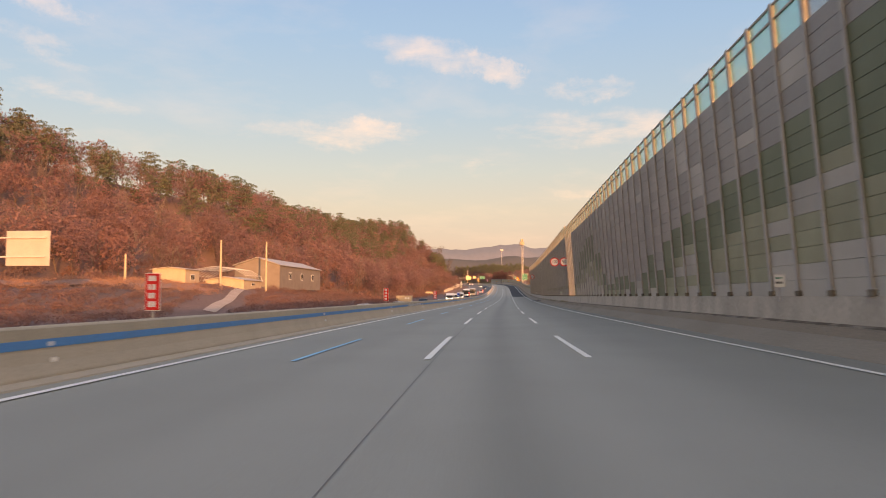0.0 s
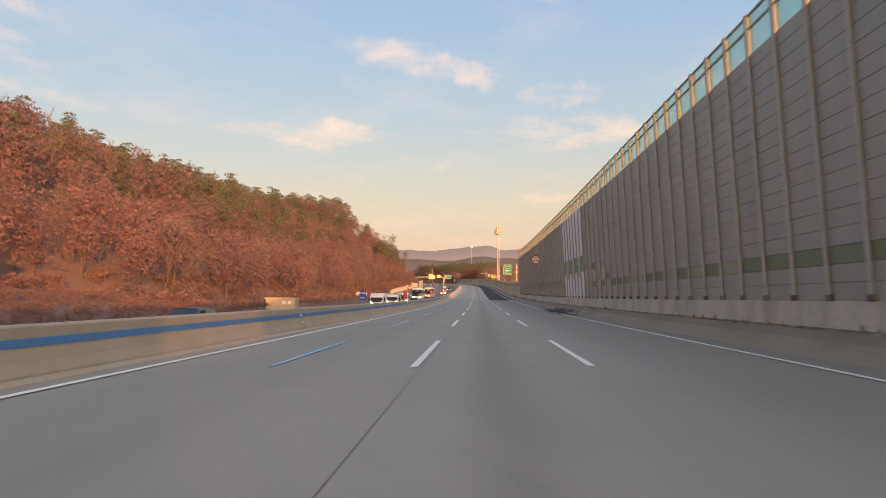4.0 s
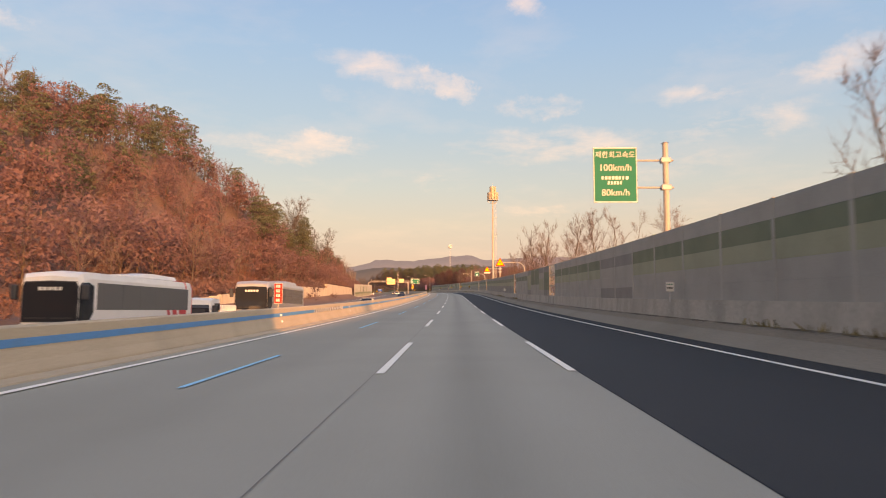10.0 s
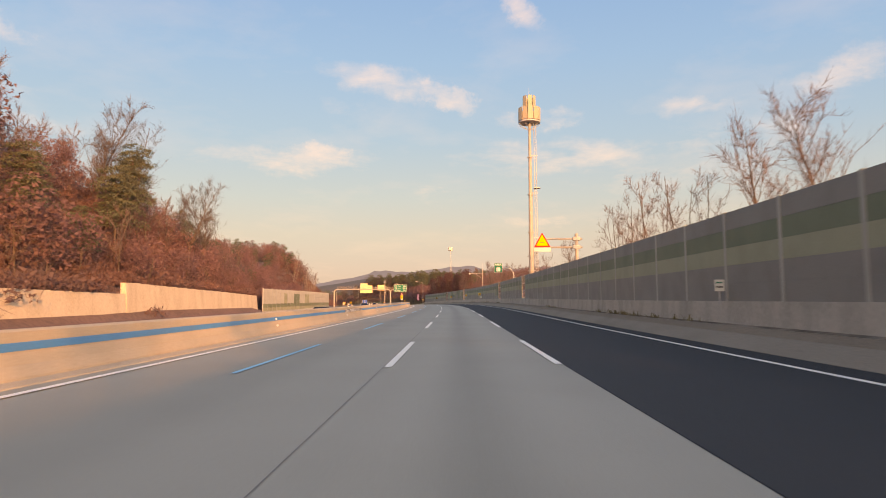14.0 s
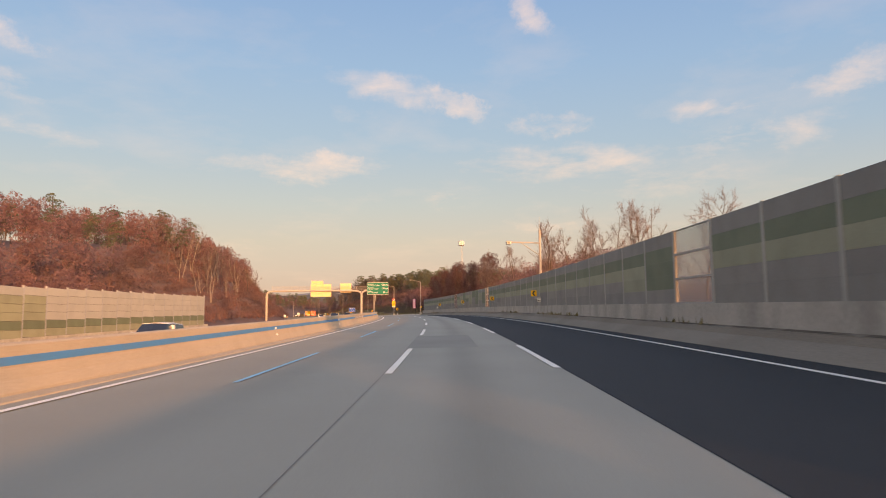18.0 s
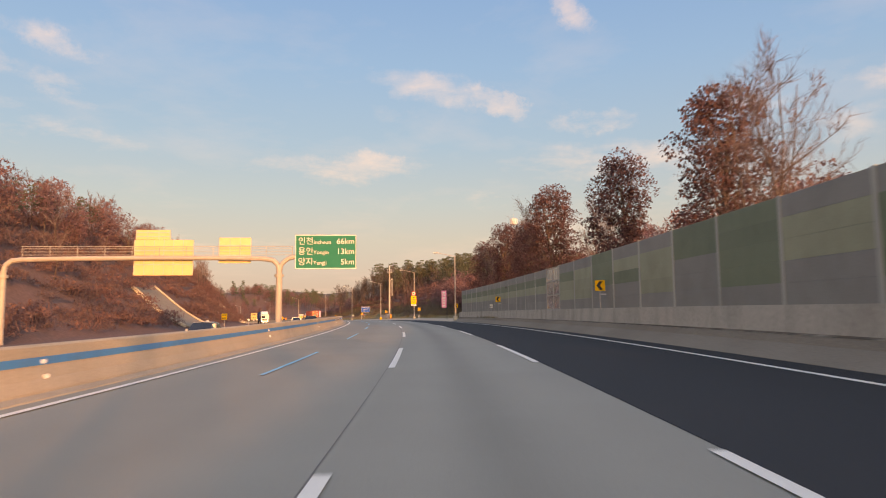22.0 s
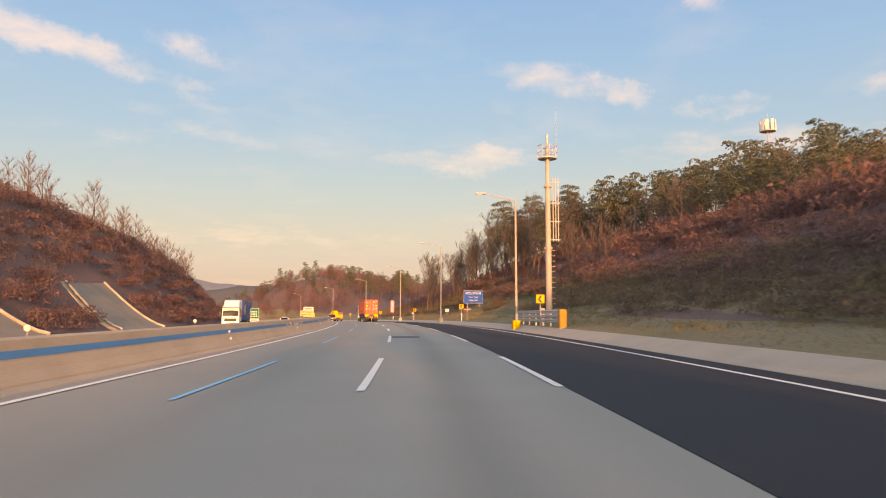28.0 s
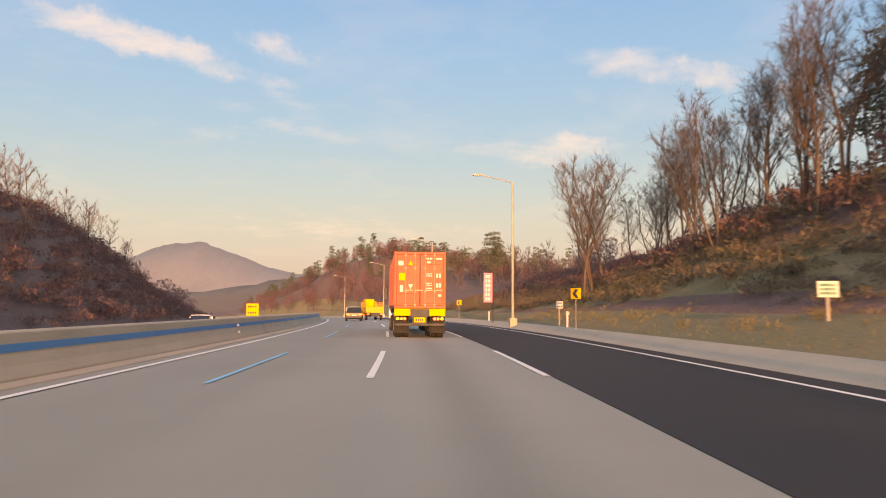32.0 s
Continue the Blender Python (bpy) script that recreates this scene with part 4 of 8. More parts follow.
for k in range(0, int((LOW_END - WALL_END) / 4.0) + 1):
    s = WALL_END - 1.5 + 4.0 * k
    p = new("post", post_low)
    p.parent, p.matrix_basis = low, T(s, 9.1, 1.30)
    mid = s + 2.0
    if mid > LOW_END:
        continue
    if any(abs(mid - c) < 2.0 for c in CLEAR_LOW):
        for row in range(3):
            bm = bmesh.new()
            for y in (-1.97, -0.02, 1.92)[::1 if mid > 500 else 2]:
                slab(bm, -0.04, 0.04, y, y + 0.05, 0, 0.93)
            slab(bm, -0.04, 0.04, -1.97, 1.97, 0.0, 0.045), slab(bm, -0.04, 0.04, -1.97, 1.97, 0.915, 0.955)
            part("pane_frame", bm, "pole", low, "", T(mid, 9.1, 1.30 + 0.955 * row, level=False))
            part("pane", box(-0.01, 0.01, -1.92, 1.92, 0.045, 0.915), "pane", low, "dusty clear glazed bay", T(mid, 9.1, 1.30 + 0.955 * row, level=False))
        continue
    for row in range(5):
        m = T(mid, 9.1, 1.30 + 0.285 + 0.575 * row, level=False)
        me = LOWP[low_colour(mid, row)]
        if NEAR_LOW[0] < mid < NEAR_LOW[1]:
            o = new("panel", me)
            o.parent, o.matrix_basis = low, m
        else:
            spare_low.setdefault(me.materials[0].name, []).append((me, m))
for spare, owner in ((spare_tall, wall), (spare_low, low)):
    for key, group in spare.items():
        v, f = join_at(group)
        me = bpy.data.meshes.new("panels")
        me.from_pydata(v.tolist(), [], f)
        me.materials.append(bpy.data.materials[key])
        o = new("panels", me)
        o.parent = owner
        tagged(o, kind="stuff")


# ---- trees ----
def mesh_quads(name, v, f, materials, index, tone=None):
    """A mesh of quads and, where the fourth corner is -1, triangles."""
    me = bpy.data.meshes.new(name)
    f = np.asarray(f, np.int32)
    flat = f.ravel()[f.ravel() >= 0]
    size = np.where(f[:, 3] < 0, 3, 4)
    me.vertices.add(len(v)), me.loops.add(len(flat)), me.polygons.add(len(f))
    me.vertices.foreach_set("co", np.asarray(v, np.float32).ravel())
    me.loops.foreach_set("vertex_index", flat)
    me.polygons.foreach_set("loop_start", np.concatenate([[0], np.cumsum(size)[:-1]]).astype(np.int32))
    for q in materials:
        me.materials.append(M[q])
    me.polygons.foreach_set("material_index", np.asarray(index, np.int32))
    if tone is not None:
        me.attributes.new("tone", "FLOAT", "POINT").data.foreach_set("value", np.asarray(tone, np.float32))
    me.update(calc_edges=True)
    return me


def unit(a):
    return a / (np.linalg.norm(a, axis=-1, keepdims=True) + 1e-9)


class Shape:
    """Quads and triangles gathered in arrays; kind 0 is wood, kind 1 foliage."""
    def __init__(self):
        self.v, self.f, self.k, self.n = [], [], [], 0

    def add(self, v, f, kind):
        v, f = np.asarray(v, float), np.asarray(f, int)
        self.v.append(v), self.f.append(np.where(f < 0, -1, f + self.n)), self.k.append(np.full(len(f), kind))
        self.n += len(v)

    def limb(self, a, b, r0, r1, sides=4, kind=0):
        d = unit(b - a)
        x = unit(np.cross(d, (0.31, 0.9, 0.2)))
        y = np.cross(d, x)
        t = np.arange(sides) * 2 * np.pi / sides
        ring = np.cos(t)[:, None] * x + np.sin(t)[:, None] * y
        v = np.concatenate([a + ring * r0, b + ring * r1])
        i = np.arange(sides)
        j = (i + 1) % sides
        self.add(v, np.stack([i, j, j + sides, i + sides], 1), kind)

    def bough(self, rng, a, d, length, r0, r1, steps, sides, lift=0.1, wild=0.12, kind=0):
        """A bent limb; returns the points along it."""
        p, e, out = np.asarray(a, float), unit(np.asarray(d, float)), [np.asarray(a, float)]
        for k in range(steps):
            e = unit(e + rng.normal(size=3) * wild + np.array((0, 0, lift)))
            q = p + e * length / steps
            self.limb(p, q, r0 + (r1 - r0) * k / steps, r0 + (r1 - r0) * (k + 1) / steps, sides, kind)
            p = q
            out.append(p)
        return np.array(out)

    def tris(self, c, n, size, rng, jitter=0.6, long=1.0, kind=1):
        """A small leaf or spray at each of the points c, turned roughly towards n."""
        m = len(c)
        n = unit(n + rng.normal(size=(m, 3)) * jitter)
        a = unit(np.cross(n, rng.normal(size=(m, 3))))
        b = np.cross(n, a)
        s = size * rng.uniform(0.6, 1.4, (m, 1))
        v = np.stack([c + a * s * long, c - a * s * 0.5 * long + b * s * 0.87, c - a * s * 0.5 * long - b * s * 0.87], 1).reshape(-1, 3)
        self.add(v, np.concatenate([np.arange(m * 3).reshape(-1, 3), np.full((m, 1), -1)], 1), kind)

    def twigs(self, p, d, length, width, rng, kind=1):
        """Thin tapering shoots from the points p along d."""
        m = len(p)
        d = unit(d)
        w = unit(np.cross(d, rng.normal(size=(m, 3)))) * width
        v = np.stack([p - w, p + w, p + d * length * rng.uniform(0.6, 1.4, (m, 1))], 1).reshape(-1, 3)
        self.add(v, np.concatenate([np.arange(m * 3).reshape(-1, 3), np.full((m, 1), -1)], 1), kind)

    def clump(self, c, radius, count, size, rng, jitter=0.6, under=0.35, long=1.0):
        """Foliage round a centre, thicker above than below."""
        u = unit(rng.normal(size=(count, 3)))
        u[:, 2] = np.where(u[:, 2] < -under, -u[:, 2], u[:, 2])
        radius = np.asarray(radius)
        self.tris(c + u * radius * rng.uniform(0.35, 1, (count, 1)) ** 0.5, unit(u / radius), size, rng, jitter, long)

    def arrays(self):
        return np.concatenate(self.v), np.concatenate(self.f), np.concatenate(self.k)


def oak_tree(seed, tall=9.5, clumps=11, per=56, size=0.155, spread=0.24):
    """A broad crown of withered leaves."""
    rng, s = np.random.default_rng(seed), Shape()
    stem = s.bough(rng, (0, 0, -0.3), (rng.normal() * 0.1, rng.normal() * 0.1, 1), tall * 0.62, 0.012 * tall, 0.006 * tall, 3, 4)
    for k in range(clumps):
        h = 0.34 + 0.56 * (k + rng.uniform(0.2, 0.8)) / clumps
        out = spread * tall * math.sqrt(max(0.05, 1 - ((h - 0.58) / 0.40) ** 2)) * rng.uniform(0.55, 1.0)
        th = k * 2.4 + rng.uniform(-0.4, 0.4)
        c = np.array((math.cos(th) * out, math.sin(th) * out, h * tall))
        s.limb(stem[1 + (h > 0.5)], c, 0.035, 0.012, 3)
        r = tall * rng.uniform(0.14, 0.20)
        s.clump(c, (r, r, r * 0.9), per, size, rng, 1.3, 0.8, 1.9)
        u = unit(rng.normal(size=(9, 3)) + np.array((0, 0, 0.5)))
        s.twigs(c + u * r * 0.7, u + np.array((0, 0, 0.5)), 0.9, 0.022, rng)
    return s.arrays()


def misty_tree(seed, tall=10.0, limbs=11, per=26, width=0.026):
    """A leafless tree seen from afar: stem, upswept boughs and a haze of shoots."""
    rng, s = np.random.default_rng(seed), Shape()
    stem = s.bough(rng, (0, 0, -0.3), (rng.normal() * 0.06, rng.normal() * 0.06, 1), tall * 0.9, 0.011 * tall, 0.02, 4, 4)
    for k in range(limbs):
        h = 0.25 + 0.7 * k / limbs
        i = min(3, int(h * 4))
        a = stem[i] + (stem[i + 1] - stem[i]) * (h * 4 - i)
        th = k * 2.4 + rng.uniform(-0.5, 0.5)
        line = s.bough(rng, a, (math.cos(th) * 0.8, math.sin(th) * 0.8, 0.8), tall * (0.42 - 0.27 * h) * rng.uniform(0.8, 1.2), 0.035, 0.012, 2, 3, 0.15)
        w = rng.uniform(0.15, 1.0, (per, 1))
        p = np.where(w < 0.5, line[0] + (line[1] - line[0]) * w * 2, line[1] + (line[2] - line[1]) * (w * 2 - 1))
        d = unit(line[2] - line[0]) * 0.7 + rng.normal(size=(per, 3)) * 0.5 + np.array((0, 0, 0.45))
        s.twigs(p, d, 0.10 * tall, width, rng)
    return s.arrays()


def red_pine(seed, tall=11.0, pads=13, per=52, size=0.16, fringe=0, branch_sides=3):
    """A bare reddish stem under flat layered pads of needles."""
    rng, s = np.random.default_rng(seed), Shape()
    stem = s.bough(rng, (0, 0, -0.3), (rng.normal() * 0.12, rng.normal() * 0.12, 1), tall * 0.98, 0.013 * tall, 0.03, 6, 5, 0.12, 0.08)
    for k in range(pads):
        h = 0.42 + 0.58 * (k + rng.uniform(0.1, 0.9)) / pads
        i = min(5, int(h * 6))
        base = stem[i] + (stem[i + 1] - stem[i]) * min(1, h * 6 - i)
        th = k * 2.4 + rng.uniform(-0.6, 0.6)
        out = tall * 0.23 * (1.10 - h) ** 0.5 * rng.uniform(0.35, 1.2)
        c = base + np.array((math.cos(th) * out, math.sin(th) * out, rng.uniform(0.0, 0.05) * tall))
        s.limb(base - np.array((0, 0, 0.03 * tall)), c, 0.05, 0.018, branch_sides)
        r = tall * rng.uniform(0.095, 0.155) * (1.25 - 0.4 * h)
        s.clump(c, (r, r, r * 0.45), per, size, rng, 0.8, 0.3, 1.5)
        if fringe:
            u = unit(rng.normal(size=(fringe, 3)) * np.array((1, 1, 0.3)))
            s.twigs(c + u * np.array((r, r, r * 0.4)) * 0.9, u + rng.normal(size=(fringe, 3)) * 0.4, 0.42, 0.035, rng)
    return s.arrays()


def bush(seed, wide=1.5, tall=1.2, clumps=3, per=30, size=0.095, shoots=30, long=2.0):
    """Low tangled brushwood: small domes of leaf and upright shoots."""
    rng, s = np.random.default_rng(seed), Shape()
    for k in range(clumps):
        th = k * 2.1 + rng.uniform(-0.5, 0.5)
        c = np.array((math.cos(th) * wide * 0.42, math.sin(th) * wide * 0.42, tall * rng.uniform(0.25, 0.45)))
        s.clump(c, (wide * 0.62, wide * 0.62, tall * 0.55), per, size, rng, 1.2, 0.3, long)
    p = rng.normal(size=(shoots, 3)) * np.array((wide * 0.4, wide * 0.4, 0)) + np.array((0, 0, tall * 0.3))
    s.twigs(p, rng.normal(size=(shoots, 3)) * 0.45 + np.array((0, 0, 1)), tall * 0.8, 0.02, rng)
    return s.arrays()


def stand(name, kinds, spots, materials, label, category="trees"):
    """Many trees in one object. spots: s, lat, size, turn; kinds: arrays to choose from."""
    vs, fs, ks, tones, base = [], [], [], [], 0
    rng = np.random.default_rng(len(spots))
    ground = ground_at(spots[:, 0], spots[:, 1])
    pick = rng.integers(0, len(kinds), len(spots))
    tone = np.clip(rng.normal(0.42, 0.28, len(spots)) + 0.18 * np.sin(spots[:, 0] * 0.09 + spots[:, 1] * 0.05), 0, 1)
    for i in range(len(spots)):
        v, f, k = kinds[pick[i]]
        c, sn = math.cos(spots[i, 3]), math.sin(spots[i, 3])
        z = spots[i, 2]
        w = np.empty_like(v)
        w[:, 0] = (v[:, 0] * c - v[:, 1] * sn) * z + ground[i, 0]
        w[:, 1] = (v[:, 0] * sn + v[:, 1] * c) * z + ground[i, 1]
        w[:, 2] = v[:, 2] * z + ground[i, 2]
        vs.append(w), fs.append(np.where(f < 0, -1, f + base)), ks.append(k), tones.append(np.full(len(v), tone[i]))
        base += len(v)
    me = mesh_quads(name, np.concatenate(vs), np.concatenate(fs), materials, np.concatenate(ks), np.concatenate(tones))
    return tagged(new(name, me), label, category, kind="stuff")


def scatter(step, s0, s1, lat0, lat1, seed, small=0.75, large=1.25, keep=None):
    """Spots about step metres apart, shaken out of line."""
    rng = np.random.default_rng(seed)
    a, b = np.meshgrid(np.arange(s0, s1, step), np.arange(lat0, lat1, step), indexing="ij")
    a, b = a.ravel(), b.ravel()
    n = len(a)
    q = np.stack([a + rng.uniform(0, step * 1.1, n), b + rng.uniform(0, step * 1.1, n), rng.uniform(small, large, n), rng.uniform(0, 6.28, n)], 1)
    return q if keep is None else q[keep(q[:, 0], q[:, 1])]


def left_toe(s):
    return lerp(s, [(-200, -62), (60, -66), (150, -62), (190, -36), (400, -33), (420, -30), (560, -32), (600, -30), (640, -28), (960, -27), (1000, -40), (1100, -60)])


def either(share, seed):
    """Keeps a share of the spots by chance."""
    rng = np.random.default_rng(seed)
    return lambda s: rng.random(len(s)) < share


OAKS = [oak_tree(k) for k in range(6)]
MISTY = [misty_tree(20 + k) for k in range(5)]
PINES = [red_pine(40 + k) for k in range(6)]
BUSHES = [bush(60 + k) for k in range(5)]
FINE_BUSHES = [bush(80 + k, 1.5, 1.1, 4, 28, 0.07, 34) for k in range(5)]
inside = lambda s, lat: lat < left_toe(s) - 1.0
crest = lambda s, lat: (lat < left_toe(s) - np.where(s > 240, 16, 24)) & (lat > left_toe(s) - 60)
flank = lambda s, lat: inside(s, lat) & (lat > left_toe(s) - 64)
half = either(0.55, 6)
stand("oak_wood", OAKS, scatter(5.6, -30, 424, -128, -34, 1, 0.72, 1.1, lambda s, lat: flank(s, lat) & (~crest(s, lat) | half(s))), ["bark", "dead_leaf"], "brown-leaved oaks covering the hillside")
stand("bare_wood", MISTY, scatter(7.5, -30, 430, -126, -33, 2, 0.7, 1.15, flank), ["bark", "twig"], "leafless trees among the oaks on the hillside")
stand("pine_wood", PINES, scatter(6.0, -30, 424, -126, -40, 3, 0.7, 1.0, crest), ["bark", "needle"], "dark pines along the ridge of the hill")
stand("hillside_brush", BUSHES, scatter(3.6, -60, 440, -76, -30, 4, 0.9, 1.9, lambda s, lat: (lat < left_toe(s) + 4) & (lat > left_toe(s) - 10)), ["twig", "scrub"], "dry brown brushwood at the foot of the hill", "brush")
stand("bank_brush", FINE_BUSHES, scatter(1.7, 342, 469, -45, -30.2, 41, 0.8, 1.5), ["twig", "scrub"], "dense reddish brushwood on the bank above the retaining wall", "brush")
stand("field_brush", FINE_BUSHES, scatter(1.9, -30, 185, -40, -27, 5, 0.45, 0.95, lambda s, lat: np.abs(lat + 30 + (s - 73) * 0.3) > 2.6), ["twig", "scrub"], "low dry bushes along the edge of the field", "brush")
TUFTS = [bush(90 + k, 1.1, 0.9, 1, 14, 0.06, 26) for k in range(4)]
stand("field_grass", TUFTS, scatter(1.25, 50, 104, -64, -40, 56, 0.4, 0.75, lambda s, lat: np.abs(lat + 30 + (s - 73) * 0.3) > 1.5), ["straw", "straw"], "dry orange grass on the sunlit field", "grass")
stand("field_edge_brush", BUSHES, scatter(3.4, -30, 185, -66, -40, 55, 0.4, 0.8, lambda s, lat: ((s < 20) | (s > 98)) & ~((lat < -38) & (s > 104) & (s < 162))), ["twig", "scrub"], "dry bushes round the field", "brush")
# second hill on the left
stand("cutting_brush", FINE_BUSHES, scatter(2.15, 425, 960, -49, -27, 6, 0.8, 1.7, lambda s, lat: (lat < left_toe(s) - 0.5) & ~((lat > -35.3) & (((s > 743) & (s < 762)) | ((s > 778) & (s < 796)) | ((s > 659) & (s < 677))))), ["twig", "scrub"], "rust-brown brush on the cutting slope", "brush")
stand("cutting_bare_wood", MISTY, scatter(6.2, 425, 985, -66, -36, 7, 0.45, 0.8, lambda s, lat: (lat < left_toe(s) - 8) & ((s < 520) | (s > 585))), ["bark", "twig"], "leafless trees above the cutting")
stand("cutting_oak_wood", OAKS, np.concatenate([scatter(6.2, 536, 720, -76, -40, 8, 0.5, 0.8, lambda s, lat: lat < left_toe(s) - 12), scatter(4.6, 428, 530, -62, -34, 18, 0.36, 0.62)]), ["bark", "dead_leaf"], "brown oaks above the cutting")
stand("cutting_pine_wood", PINES, np.concatenate([scatter(8, 565, 680, -92, -46, 9, 0.42, 0.68), scatter(8, 470, 530, -70, -44, 19, 0.4, 0.6)]), ["bark", "needle"], "pines above the cutting")
# wooded slope on the right, past the wall
stand("slope_brush", FINE_BUSHES, np.concatenate([scatter(2.3, 690, 905, 18.0, 44, 10, 0.9, 1.5), scatter(3.2, 690, 790, 25, 46, 110, 1.6, 2.4)]), ["twig", "scrub"], "russet brush on the wooded slope", "brush")
stand("verge_brush", FINE_BUSHES, scatter(1.12, 700, 930, 13.2, 20, 45, 0.5, 1.0, lambda s, lat: (lat > lerp(s, [(700, 13.6), (725, 13.2), (760, 14.4), (780, 13.6), (783, 18.2), (798, 18.2), (801, 14.2), (806, 14.2), (808, 17.0), (818, 17.0), (820, 14.2), (930, 14.5)]) + 0.9 * np.sin(s * 0.31) * np.sin(s * 0.07))), ["twig", "dark_scrub"], "fine dark brown brush at the foot of the slope", "brush")
stand("bank_tufts", TUFTS, scatter(0.95, 700, 862, 10.2, 18.5, 47, 0.22, 0.5, lambda s, lat: np.sin(s * 0.4 + lat) + np.sin(s * 0.13 - lat * 0.7) > -0.6), ["grass", "grass"], "tufts of dry grass and weeds on the bank", "grass")
stand("slope_bare_wood", MISTY, np.concatenate([scatter(9, 866, 1100, 24, 62, 11, 0.6, 0.95), scatter(5.5, 800, 866, 22, 46, 111, 0.7, 1.0), scatter(9, 738, 800, 28, 40, 112, 0.5, 0.75), scatter(4.6, 770, 836, 20.5, 32, 114, 0.5, 0.78)]), ["bark", "grey_twig"], "leafless trees on the slope")
stand("slope_pine_wood", PINES, np.concatenate([scatter(5.0, 738, 800, 36, 82, 20, 0.58, 0.8), scatter(5.2, 768, 800, 34, 58, 121, 0.7, 0.92), scatter(4.0, 745, 800, 29, 36, 120, 0.42, 0.62), scatter(6.2, 800, 850, 42, 96, 12, 0.5, 0.8), scatter(4.6, 794, 832, 27, 44, 17, 0.7, 0.95)]), ["bark", "needle"], "pines on the slope")
stand("slope_oak_wood", OAKS, np.concatenate([scatter(8.0, 800, 870, 28, 46, 13, 0.45, 0.75), scatter(10.0, 870, 1140, 30, 90, 113, 0.45, 0.75)]), ["bark", "dead_leaf"], "brown oaks on the slope")
# kept below the wall's sight line; placed there to shade the road beyond too
stand("wall_wood", OAKS, np.concatenate([scatter(5.0, 590, 648, 17, 27, 16, 0.55, 0.66), scatter(5.5, 585, 650, 27, 48, 116, 0.68, 0.8)]), ["bark", "dead_leaf"], "dark brown wood behind the sound wall")
stand("roadside_wood", OAKS, scatter(3.9, 664, 703, 15.5, 24, 61, 0.5, 0.68), ["bark", "dead_leaf"], "brown wood past the end of the sound wall")
# added oaks, mostly out of view, that shade the lane and bank ahead
stand("verge_wood", OAKS, scatter(3.6, 700, 724, 15.5, 19.5, 63, 0.62, 0.8, lambda s, lat: lat > 6.0 + 0.64 * (s - 704)), ["bark", "dead_leaf"], "brown oaks added past the wall to shade the road")
stand("knoll_wood", OAKS, scatter(8.0, 985, 1180, 11, 62, 62, 0.5, 0.85), ["bark", "dead_leaf"], "brown oaks covering the knoll beyond the bend")
stand("far_oak_wood", OAKS, scatter(13, 960, 1200, -120, -30, 14, 0.6, 1.0), ["bark", "dead_leaf"], "brown oaks beyond the bend")
stand("far_pine_wood", PINES, scatter(11, 960, 1200, 20, 100, 15, 0.6, 0.95), ["bark", "needle"], "pines on the knoll beyond the bend")


def tree_thing(name, arrays, materials, label, category="tree", crown="crown"):
    """A tree of its own: trunk with limbs, and crown."""
    v, f, k = arrays
    t = thing(name, Matrix.Identity(4), label, category)
    for part_name, kind in (("trunk", 0), (crown, 1)):
        g = f[k == kind]
        used = np.unique(g[g >= 0])
        g = np.where(g < 0, -1, np.searchsorted(used, np.maximum(g, 0)))
        o = new(part_name, mesh_quads(part_name, v[used], g, [materials[kind]], np.zeros(len(g))))
        o.parent = t
    return t


def plant(base, group, spots):
    """The first spot takes the tree itself, the others copies."""
    tagged(base, group=group)
    for k, (s, lat, size, turn) in enumerate(spots):
        g = Vector(ground_at(s, lat))
        m = Matrix.Translation(g) @ Matrix.Rotation(turn, 4, "Z") @ Matrix.Scale(size, 4)
        if k == 0:
            base.matrix_basis = m
        else:
            o = copy_thing(base, m)
            o.scale = (size, size, size)


